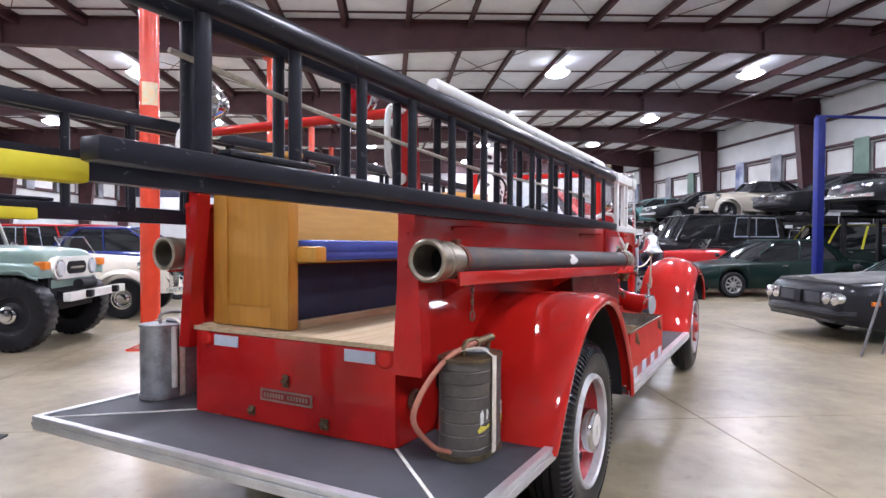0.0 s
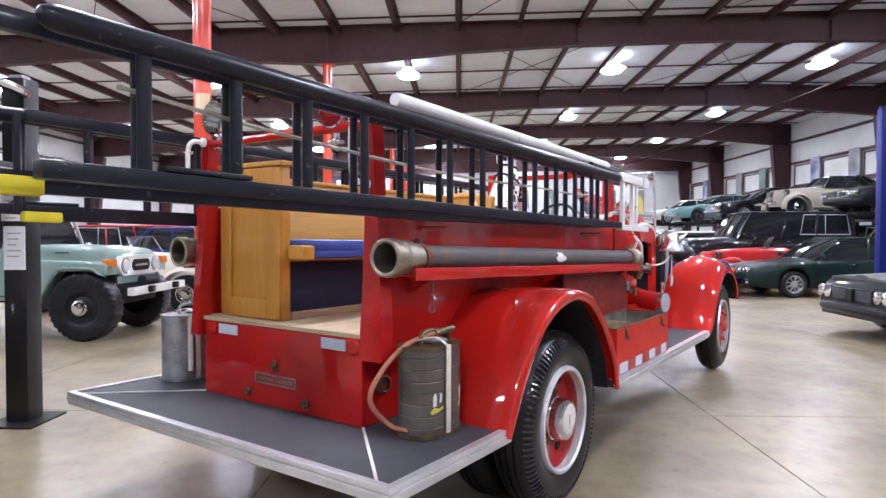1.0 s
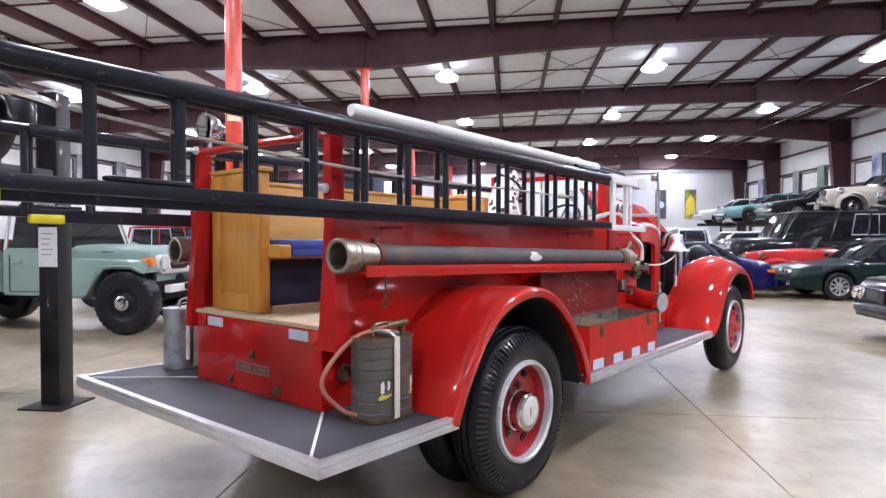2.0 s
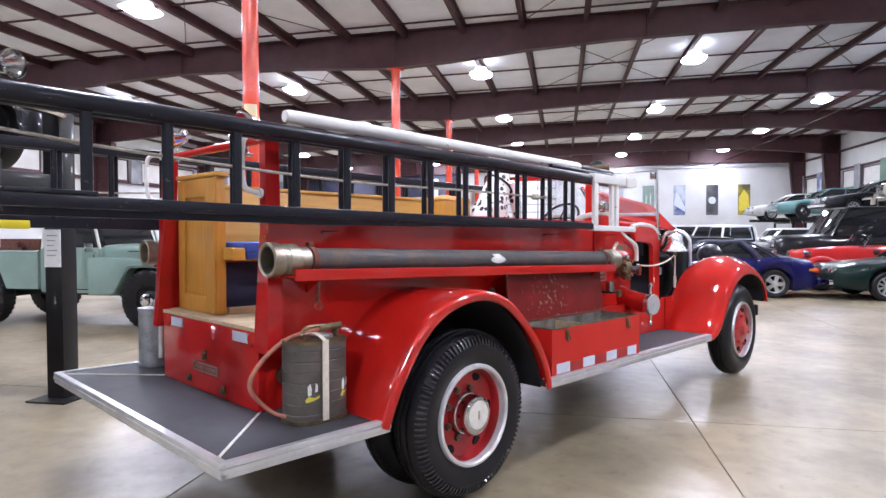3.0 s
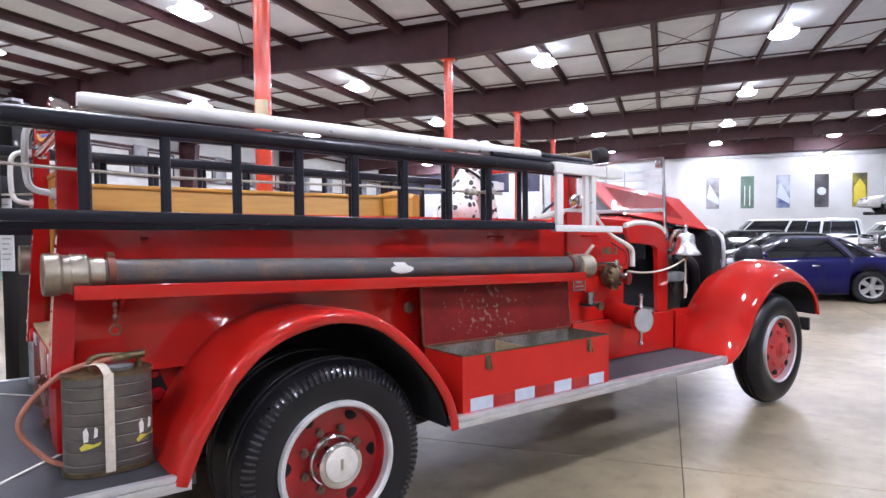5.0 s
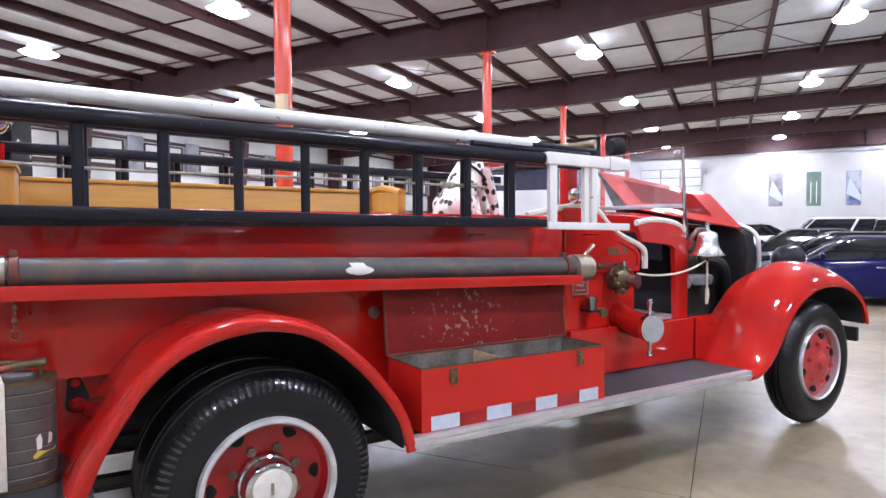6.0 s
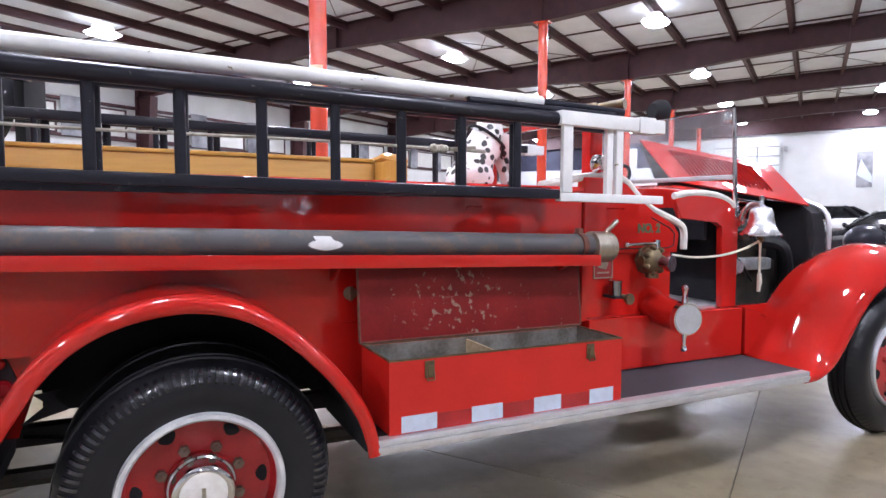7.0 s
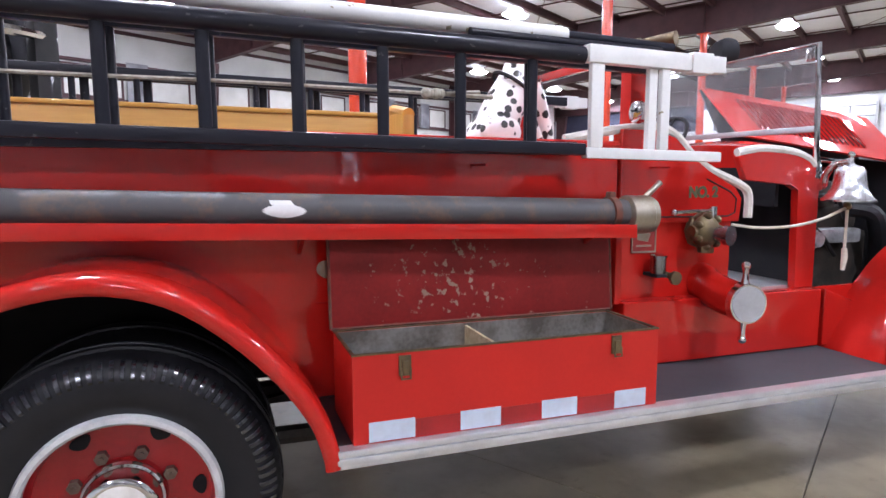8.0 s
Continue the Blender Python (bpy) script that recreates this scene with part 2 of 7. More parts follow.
def smudged(m, scale, lo, hi, amount, stretch=(1, 1, 1)):
    """Darker smears with ragged edges over the base colour, laid out across the whole place."""
    n, l = m.node_tree.nodes, m.node_tree.links
    p = n["Principled BSDF"]
    geo, way, noi, cut, mix = n.new("ShaderNodeNewGeometry"), n.new("ShaderNodeMapping"), n.new("ShaderNodeTexNoise"), n.new("ShaderNodeMapRange"), n.new("ShaderNodeMix")
    way.inputs["Scale"].default_value = stretch
    noi.inputs["Scale"].default_value, noi.inputs["Detail"].default_value, noi.inputs["Roughness"].default_value = scale, 7, 0.6
    l.new(geo.outputs["Position"], way.inputs["Vector"])
    l.new(way.outputs["Vector"], noi.inputs["Vector"])
    cut.inputs["From Min"].default_value, cut.inputs["From Max"].default_value = lo, hi
    cut.inputs["To Max"].default_value = amount
    l.new(noi.outputs["Fac"], cut.inputs["Value"])
    mix.data_type, mix.blend_type = "RGBA", "MULTIPLY"
    mix.inputs["B"].default_value = (0.45, 0.42, 0.38, 1)
    l.new(cut.outputs["Result"], mix.inputs["Factor"])
    l.new(p.inputs["Base Color"].links[0].from_socket, mix.inputs["A"])
    l.new(mix.outputs["Result"], p.inputs["Base Color"])


def across_place(m):
    """Lays the noise of a material out over the whole place, so that alike pieces differ."""
    n, l = m.node_tree.nodes, m.node_tree.links
    geo = n.new("ShaderNodeNewGeometry")
    for k in n:
        if k.type == "TEX_NOISE":
            l.new(geo.outputs["Position"], k.inputs["Vector"])


for key, level in (("black", 0.22), ("chassis", 0.15), ("dark", 0.12), ("rubber", 0.28), ("lift_black", 0.2), ("engine", 0.3)):
    M[key].node_tree.nodes["Principled BSDF"].inputs["Specular IOR Level"].default_value = level
wavy(M["red"], 4.0, 0.008)
wavy(M["red_dull"], 3.0, 0.006)
across_place(M["floor"])
smudged(M["floor"], 2.6, 0.60, 0.72, 0.35, (1, 0.45, 1))
smudged(M["floor"], 11.0, 0.60, 0.70, 0.40, (1, 0.6, 1))
smudged(M["floor"], 5.0, 0.52, 0.66, 0.28)
smudged(M["mat"], 7.0, 0.55, 0.75, 0.5)
smudged(M["galv"], 9.0, 0.55, 0.7, 0.6)


def paint(name, c):
    return surface(name, c, tuple(v * 0.85 for v in c), 2, 0.30, 0.0, coat=0.45, spec=0.08)


# ---- mesh helpers ----
def bx(bm, x0, x1, y0, y1, z0, z1, bevel=0.0):
    vs = [bm.verts.new(p) for p in ((x0, y0, z0), (x1, y0, z0), (x1, y1, z0), (x0, y1, z0), (x0, y0, z1), (x1, y0, z1), (x1, y1, z1), (x0, y1, z1))]
    fs = [bm.faces.new([vs[i] for i in q]) for q in ((3, 2, 1, 0), (4, 5, 6, 7), (0, 1, 5, 4), (1, 2, 6, 5), (2, 3, 7, 6), (3, 0, 4, 7))]
    if bevel:
        es = list({e for f in fs for e in f.edges})
        bmesh.ops.bevel(bm, geom=es, offset=bevel, segments=2, profile=0.6, affect="EDGES")
    return vs


def plate(bm, poly, axis, a, b):
    """A polygon in the two other axes (y z, x z or x y), drawn out along the axis from a to b."""
    def at(u, v, w):
        return {"x": (w, u, v), "y": (u, w, v), "z": (u, v, w)}[axis]
    lo = [bm.verts.new(at(u, v, a)) for u, v in poly]
    hi = [bm.verts.new(at(u, v, b)) for u, v in poly]
    bm.faces.new(lo)
    bm.faces.new(hi[::-1])
    for i in range(len(poly)):
        j = (i + 1) % len(poly)
        bm.faces.new((lo[i], hi[i], hi[j], lo[j]))
    return bm


def loft(bm, rings, closed=True, caps=True):
    vs = [[bm.verts.new(p) for p in ring] for ring in rings]
    n = len(rings[0])
    for a, b in zip(vs, vs[1:]):
        for i in range(n if closed else n - 1):
            j = (i + 1) % n
            bm.faces.new((a[i], a[j], b[j], b[i]))
    if caps and closed:
        bm.faces.new(vs[0][::-1])
        bm.faces.new(vs[-1])
    return bm


def lathe(bm, prof, c, axis="x", seg=24, wave=None):
    """Turns (radius, place along the axis) round the axis through c. A profile off the axis at both ends closes into a ring."""
    rows = []
    for n, (r, a) in enumerate(prof):
        row = []
        for i in range(1 if r < 1e-6 else seg):
            t = 2 * math.pi * i / seg
            rr = r + (wave(n, i) if wave else 0)
            u, v = rr * math.cos(t), rr * math.sin(t)
            row.append(bm.verts.new({"x": (c[0] + a, c[1] + u, c[2] + v), "y": (c[0] + u, c[1] + a, c[2] + v), "z": (c[0] + u, c[1] + v, c[2] + a)}[axis]))
        rows.append(row)
    pairs = list(zip(rows, rows[1:]))
    if prof[0][0] > 1e-6 and prof[-1][0] > 1e-6:
        pairs.append((rows[-1], rows[0]))
    else:
        for row in (rows[0], rows[-1]):
            if len(row) > 1:
                bm.faces.new(row)
    for p, q in pairs:
        for i in range(seg):
            j = (i + 1) % seg
            if len(p) > 1 and len(q) > 1:
                bm.faces.new((p[i], p[j], q[j], q[i]))
            elif len(p) > 1:
                bm.faces.new((p[i], p[j], q[0]))
            elif len(q) > 1:
                bm.faces.new((p[0], q[j], q[i]))
    return bm


def rod(bm, p0, p1, r, r1=None, seg=12):
    return sweep(bm, [p0, p1], [r, r1 if r1 is not None else r], seg)


def sweep(bm, pts, r, seg=8, flat=1.0):
    pts = [Vector(p) for p in pts]
    rs = r if isinstance(r, (list, tuple)) else [r] * len(pts)
    way = (pts[1] - pts[0]).normalized()
    side = way.orthogonal().normalized()
    if abs(way.z) < 0.9:
        side = way.cross(Vector((0, 0, 1))).normalized()
    rings = []
    for i, p in enumerate(pts):
        d = (pts[min(i + 1, len(pts) - 1)] - pts[max(i - 1, 0)]).normalized()
        side = (side - d * side.dot(d)).normalized()
        up = side.cross(d)
        rings.append([p + rs[i] * (math.cos(t) * side + flat * math.sin(t) * up) for t in (2 * math.pi * k / seg for k in range(seg))])
    return loft(bm, rings)


def curve_pts(pts, n=8):
    """Points along a smooth curve through pts."""
    pts = [Vector(p) for p in pts]
    full = [2 * pts[0] - pts[1], *pts, 2 * pts[-1] - pts[-2]]
    out = []
    for a, b, c, d in zip(full, full[1:], full[2:], full[3:]):
        for i in range(n):
            t = i / n
            out.append(0.5 * (2 * b + (c - a) * t + (2 * a - 5 * b + 4 * c - d) * t * t + (3 * b - a - 3 * c + d) * t ** 3))
    return out + [pts[-1]]


def ball(bm, c, r, seg=16, rings=10, m=None):
    if not isinstance(r, (tuple, list)):
        r = (r, r, r)
    t = Matrix.Translation(c) @ (m or Matrix()) @ Matrix.Diagonal((*r, 1))
    bmesh.ops.create_uvsphere(bm, u_segments=seg, v_segments=rings, radius=1, matrix=t)
    return bm


# ---- things and parts ----
def mesh_of(name, bm, material, k=K, sharp=35.0):
    me = bpy.data.meshes.new(name)
    bmesh.ops.recalc_face_normals(bm, faces=bm.faces)
    if k != 1:
        bm.transform(Matrix.Scale(k, 4))
    bm.to_mesh(me)
    bm.free()
    me.materials.append(material)
    me.shade_smooth()
    me.set_sharp_from_angle(angle=radians(sharp))
    return me


RAKE, LEVEL_AT = 0.012, 0.5       # the fire engine's body stands a little nose-down, level with the drawing at this y
RIDES = ("tool_box", "suction_hose", "pump_can", "bench")


def raked(bm):
    for v in bm.verts:
        v.co.z -= RAKE * (v.co.y - LEVEL_AT)
    return bm


def hung(bm):
    """The hoses and their shelves run slightly down and outwards to the front."""
    for v in bm.verts:
        v.co.x += math.copysign(0.025, v.co.x) * (v.co.y + 0.93)
        v.co.z -= 0.018 * (v.co.y + 0.93)
    return bm


def part(name, bm, material, parent, label="", k=K, sharp=35.0):
    root = parent.parent or parent
    if root.name.split(".")[0] in RIDES:
        raked(bm)
    ob = new(name, mesh_of(name, bm, material, k, sharp))
    ob.parent = parent
    if label:
        tagged(ob, label)
    return ob


def thing(name, label, category, m=None, group=""):
    ob = new(name)
    ob.empty_display_size = 0.2
    if m is not None:
        ob.matrix_basis = m
    return tagged(ob, label, category, group)


def built(name, bm, material, label, category, m=None, group="", kind="", k=K, sharp=35.0):
    ob = new(name, mesh_of(name, bm, material, k, sharp))
    if m is not None:
        ob.matrix_basis = m
    return tagged(ob, label, category, group, kind)


def nb():
    return bmesh.new()


# ---- the hall (axes of the hall, drawing units) ----
X0, X1, Y0, Y1 = -17.8, 16.1, -13.0, 39.1
BAY, FIRST, DEEP = 7.42, 4.23, 0.71


def roof(x):
    return 6.35 + 0.023 * (min(x, 11) - 5) - 0.023 * max(0, x - 11)


def build_hall():
    floor = tagged(new("floor"), "sealed beige concrete floor slabs with saw-cut joints", "floor", kind="structure")
    floor.matrix_basis = B
    bm = nb()
    bx(bm, X0, X1, Y0, Y1, -0.3, -0.012)
    part("sub_floor", bm, M["joint"], floor)
    # ceiling: insulation, purlins and straps
    bm = nb()
    xs = (X0, 11, X1)
    for a, b in zip(xs, xs[1:]):
        plate(bm, [(a, roof(a) + 0.2), (b, roof(b) + 0.2), (b, roof(b) + 0.32), (a, roof(a) + 0.32)], "y", Y0, Y1)
    built("ceiling", bm, M["roof"], "white insulated roof between maroon steel purlins", "ceiling", B, kind="structure")
    pur = tagged(new("roof_purlins"), "maroon steel roof purlins with bracing straps", "purlins", kind="structure")
    pur.matrix_basis = B
    x = 0.35 - 12 * 1.468
    while x < X1:
        z = roof(x)
        bm = nb()
        plate(bm, [(x - 0.05, z + 0.2), (x + 0.07, z + 0.2), (x + 0.07, z + 0.17), (x + 0.012, z + 0.17), (x + 0.012, z), (x - 0.09, z), (x - 0.09, z + 0.025), (x - 0.016, z + 0.025), (x - 0.016, z + 0.17), (x - 0.05, z + 0.17)], "y", Y0, Y1)
        part("purlin", bm, M["maroon"], pur)
        x += 1.468
    y = FIRST - 2 * BAY
    while y < Y1:
        for f in (0.573, 0.90):
            if y + BAY * f < Y1:
                bm = nb()
                for a, b in zip(xs, xs[1:]):
                    plate(bm, [(a, roof(a) + 0.11), (b, roof(b) + 0.11), (b, roof(b) + 0.15), (a, roof(a) + 0.15)], "y", y + BAY * f, y + BAY * f + 0.03)
                part("strap", bm, M["maroon"], pur)
        y += BAY
    # thin bracing rods crossed under the roof sheets, bay by bay
    y = FIRST - BAY
    while y + BAY < Y1:
        for xa in (-8.5, 0.35, 6.2):
            for a, b in ((xa, xa + 4.4), (xa + 4.4, xa)):
                bm = nb()
                rod(bm, (a, y + 0.3, roof(a) + 0.10), (b, y + BAY - 0.3, roof(b) + 0.10), 0.010, seg=6)
                part("brace_rod", bm, M["maroon"], pur)
        y += BAY
    # rigid frames with tapered columns
    k = 0
    for y in [FIRST + n * BAY for n in range(-2, 5)] + [Y1 - 0.16]:
        k += 1
        fr = tagged(new(f"steel_frame_{k}"), "maroon steel portal frame with tapered rafter", "steel frame", kind="structure")
        fr.matrix_basis = B
        bm = nb()
        end = y > Y1 - 1
        # the web is deepest over the round columns and at the walls
        haunch = [(X0, 0.80), (-9.0, 0.42), (-5.5, 0.54), (-2.85, DEEP), (-1.5, 0.65), (0.4, 0.51), (2.5, 0.43), (6.5, 0.41), (11, 0.52), (X1, 0.85)]
        if end:
            haunch = [(X0, 0.74), (11, 0.74), (X1, 0.74)]
        deep = haunch[0][1]
        for (a, da), (b, db) in zip(haunch, haunch[1:]):
            plate(bm, [(a, roof(a) - da), (b, roof(b) - db), (b, roof(b) + 0.195), (a, roof(a) + 0.195)], "y", y - 0.012, y + 0.012)
            for za, zb in ((-da - 0.02, -db - 0.02), (0.175, 0.175)):
                plate(bm, [(a, roof(a) + za), (b, roof(b) + zb), (b, roof(b) + zb + 0.02), (a, roof(a) + za + 0.02)], "y", y - 0.12, y + 0.12)
        for xx in (-14.8, -8.8, -2.85, 3.2, 9.2):
            lower = [da + (db - da) * (xx - a) / (b - a) for (a, da), (b, db) in zip(haunch, haunch[1:]) if a <= xx < b][0]
            bx(bm, xx - 0.01, xx + 0.01, y - 0.11, y + 0.11, roof(xx) - lower, roof(xx) + 0.175)
        part("rafter", bm, M["maroon"], fr)
        for s, xw in ((1, X0 + 0.05), (-1, X1 - 0.05)):
            bm = nb()
            top = roof(xw)
            for dy in ((-0.012, 0.012),):
                plate(bm, [(xw, 0), (xw + s * 0.35, 0), (xw + s * 0.85, top - deep), (xw + s * 0.85, top), (xw, top)], "y", y + dy[0], y + dy[1])
            loft(bm, [[(xw + s * w, y - 0.14, z), (xw + s * w, y + 0.14, z), (xw + s * (w + 0.02), y + 0.14, z), (xw + s * (w + 0.02), y - 0.14, z)] for w, z in ((0.35, 0), (0.85, top - deep))])
            bx(bm, min(xw, xw + s * 0.02), max(xw, xw + s * 0.02), y - 0.14, y + 0.14, 0, top)
            part("column", bm, M["maroon"], fr)
    # round interior columns
    CX = -2.85
    for n in range(0, 5):
        y = FIRST + n * BAY - 0.05
        bm = nb()
        top = roof(CX) - DEEP
        lathe(bm, [(0.0, 0), (0.108, 0), (0.108, top - 0.022), (0.0, top - 0.022)], (CX, y, 0), "z", 24)
        bx(bm, CX - 0.2, CX + 0.2, y - 0.2, y + 0.2, 0, 0.02)
        bx(bm, CX - 0.18, CX + 0.18, y - 0.14, y + 0.14, top - 0.045, top - 0.023)
        col = built("red_column", bm, M["column_red"], "glossy orange-red round steel column holding up a roof beam", "column", B, "columns", kind="structure")
        if n == 0:
            bm = nb()
            for i in range(8):
                a0, a1 = [radians(-115 + 12 * i + d) for d in (0, 12)]
                r0, r1 = 0.110, 0.112
                loft(bm, [[(CX + r * math.cos(t), y + r * math.sin(t), z) for r, t in ((r0, a0), (r1, a0), (r1, a1), (r0, a1))] for z in (2.80, 3.06)])
            part("sticker", bm, surface("faded_orange_sticker", (0.75, 0.45, 0.22), (0.62, 0.55, 0.36), 14, 0.5), col, "faded orange warning sticker")
    # walls
    for name, box, lab, mt in (("wall_east", (X1, X1 + 0.2, Y0, Y1, 0, roof(X1) + 0.2), "white lined steel wall with dark girts", "wall"),
                               ("wall_west", (X0 - 0.2, X0, Y0, Y1, 0, roof(X0) + 0.2), "white lined steel wall with dark girts", "wall"),
                               ("wall_north", (X0, X1, Y1, Y1 + 0.2, 0, 6.6), "white painted end wall", "block"),
                               ("wall_south", (X0, X1, Y0 - 0.2, Y0, 0, 6.6), "white painted end wall", "block")):
        bm = nb()
        bx(bm, *box)
        w = tagged(new(name), lab, "wall", kind="structure")
        w.matrix_basis = B
        part("wall_sheet", bm, M[mt], w)
        if name in ("wall_east", "wall_west"):
            s, xw = (-1, X1) if name == "wall_east" else (1, X0)
            for z in (2.3, 3.50, 4.62, 5.62):
                bm = nb()
                bx(bm, min(xw, xw + s * 0.14), max(xw, xw + s * 0.14), Y0, Y1, z, z + 0.09)
                part("girt", bm, M["maroon"], w)
        if name == "wall_north":
            bm = nb()
            bx(bm, X0, X1, Y1 - 0.12, Y1 - 0.003, 5.40, 5.58)
            part("eave_beam", bm, M["grey_panel"], w)
            bm = nb()
            bx(bm, X0, -5.9, Y1 - 0.011, Y1 - 0.003, 3.75, 5.39)
            part("painted_band", bm, surface("dark_blue_wall_paint", (0.020, 0.021, 0.045), (0.014, 0.015, 0.034), 2, 0.6), w, "dark blue painted upper wall")
            bm = nb()
            bx(bm, -8.0, -7.3, Y1 - 0.03, Y1 - 0.012, 3.6, 5.0)
            part("pale_panel", bm, M["wall"], w)
    # windows and posters along the two side walls
    posters = [surface("poster_" + c, a, b, 1.1, 0.5, lo=0.35, hi=0.65, detail=3) for c, a, b in (
        ("grey", (0.30, 0.31, 0.33), (0.10, 0.10, 0.12)), ("green", (0.16, 0.24, 0.19), (0.09, 0.15, 0.12)), ("blue", (0.05, 0.07, 0.20), (0.40, 0.44, 0.50)),
        ("black", (0.03, 0.03, 0.035), (0.10, 0.10, 0.11)), ("yellow", (0.05, 0.05, 0.03), (0.30, 0.25, 0.03)))]
    num = 0
    for s, xw in ((-1, X1), (1, X0)):
        for n in range(-2, 5):
            for i, (ya, yb) in enumerate(((0.6, 1.9), (2.9, 4.6), (5.6, 6.9))):
                ya, yb = FIRST + n * BAY + ya, FIRST + n * BAY + yb
                num += 1
                win = tagged(new(f"window_{num}"), "white-blinded window in a dark steel frame", "window", kind="structure")
                win.matrix_basis = B
                a, b = sorted((xw + s * 0.005, xw + s * 0.03))
                bm = nb()
                bx(bm, a, b, ya, yb, 3.65, 4.50)
                part("blind", bm, M["blind"], win)
                for box in ((ya - 0.06, ya, 3.595, 4.56), (yb, yb + 0.06, 3.595, 4.56), (ya, yb, 3.595, 3.65), (ya, yb, 4.50, 4.56)):
                    bm = nb()
                    a, b = sorted((xw + s * 0.005, xw + s * 0.06))
                    bx(bm, a, b, *box)
                    part("window_frame", bm, M["maroon"], win)
                if i < 2:
                    bm = nb()
                    a, b = sorted((xw + s * 0.139, xw + s * 0.155))
                    bx(bm, a, b, yb + 0.13, yb + 0.83, 3.52, 4.76)
                    built("poster", bm, posters[(0, 1, 0, 0, 2)[num % 5] if s < 0 else 0], "tall printed banner hung between windows", "poster", B, "wall banners")
    bm = nb()
    rod(bm, (10.7, Y0 + 0.05, 5.53), (10.7, Y1 - 0.13, 5.53), 0.029, seg=10)
    built("sprinkler_pipe", bm, M["pipe"], "dark red sprinkler main hung under the rafters", "pipe", B, kind="structure")
    # five banners and an overhead door on the end wall
    for i, x in enumerate((4.83, 6.757, 8.686, 10.69, 12.60)):
        bm = nb()
        bx(bm, x - 0.365, x + 0.365, Y1 - 0.03, Y1 - 0.012, 2.38, 4.32)
        p = built("poster", bm, posters[i], ("tall grey printed banner", "tall green printed banner", "tall blue and white printed banner", "tall black banner with a pale disc", "tall black and yellow printed banner")[i] + " on the white end wall", "poster", B, "end wall banners")
        bm = nb()
        if i == 3:
            lathe(bm, [(0, 0), (0.23, 0), (0.23, -0.008), (0, -0.008)], (x, Y1 - 0.031, 3.32), "y", 24)
            part("printed_disc", bm, M["reflect"], p)
        elif i == 1:
            for d in (-0.14, 0.14):
                bx(bm, x + d - 0.02, x + d + 0.02, Y1 - 0.036, Y1 - 0.031, 2.55, 3.75)
            part("printed_stripe", bm, M["paper"], p)
        elif i == 4:
            plate(bm, [(x - 0.27, 2.6), (x + 0.31, 2.75), (x + 0.27, 3.6), (x, 4.0), (x - 0.31, 3.5)], "y", Y1 - 0.036, Y1 - 0.031)
            part("printed_shape", bm, surface("printed_yellow", (0.6, 0.5, 0.05), (0.5, 0.4, 0.05), 8, 0.5), p)
        else:
            plate(bm, [(x - 0.35, 3.05), (x + 0.35, 2.6), (x + 0.35, 2.95), (x - 0.18, 3.9)], "y", Y1 - 0.036, Y1 - 0.031)
            part("printed_shape", bm, M["reflect"], p)
    door = tagged(new("door_1"), "white sectional overhead door in its steel frame", "overhead door", kind="structure")
    door.matrix_basis = B
    for i in range(9):
        bm = nb()
        bx(bm, -2.69, 0.73, Y1 - 0.1, Y1 - 0.02, 0.02 + i * 0.53, 0.52 + i * 0.53, 0.015)
        part("door_panel", bm, M["wall"], door)
    for x in (-1.6, -0.45):
        bm = nb()
        bx(bm, x, x + 0.09, Y1 - 0.118, Y1 - 0.102, 0.02, 4.78)
        part("door_stile", bm, M["ladder_step"], door)
    for i in range(9):
        bm = nb()
        bx(bm, -2.69, 0.73, Y1 - 0.112, Y1 - 0.1015, 0.50 + i * 0.53, 0.55 + i * 0.53)
        part("door_rail", bm, M["ladder_step"], door)
    for x in (-2.79, 0.73):
        bm = nb()
        bx(bm, x, x + 0.1, Y1 - 0.16, Y1 - 0.003, 0, 4.95)
        part("door_track", bm, M["grey_panel"], door)
    bm = nb()
    bx(bm, 0.95, 1.13, Y1 - 0.2, Y1 - 0.003, 4.45, 4.75)
    part("opener_box", bm, M["grey_panel"], door)


def build_lamps():
    def oval(w, h, z):
        return [(w * math.copysign(abs(math.cos(t)) ** 0.55, math.cos(t)), h * math.copysign(abs(math.sin(t)) ** 0.55, math.sin(t)), z) for t in (2 * math.pi * k / 28 for k in range(28))]
    bm = nb()
    # lamp housing, with an added glow that fills the roof with light
    loft(bm, [oval(0.16, 0.24, 0.16), oval(0.18, 0.26, 0.08), oval(0.33, 0.42, -0.02), oval(0.31, 0.40, -0.022), oval(0.25, 0.34, -0.002)])
    body = mesh_of("refractor", bm, M["refractor"])
    bm = nb()
    loft(bm, [oval(0.28, 0.37, -0.012), oval(0.275, 0.365, -0.05), oval(0.21, 0.30, -0.085)])
    face = mesh_of("diffuser", bm, M["lamp"])
    bm = nb()
    rod(bm, (0, 0, 0.16), (0, 0, 0.34), 0.012, seg=6)
    wire = mesh_of("hanger", bm, M["housing"])
    for x in (-13.4, -7.2, -1.14, 4.86, 10.88):
        for n in range(-2, 5):
            y = FIRST + (n + 0.445) * BAY + (0.0 if x > -5 else 0.3)
            t = thing("ceiling_lamp", "glowing white round high-bay lamp hung under the roof", "ceiling lamp", B @ Matrix.Translation((x * K, y * K, (roof(x) - 0.16) * K)), "ceiling lamps")
            for nm, me in (("refractor", body), ("diffuser", face), ("hanger", wire)):
                o = new(nm, me)
                o.parent = t


build_hall()
build_lamps()


# ---- the fire engine (x to its right, y ahead, z up; rear axle over the origin; drawing units) ----
truck = thing("fire_engine", "red vintage open-cab fire engine with black step, raised hood", "fire engine")


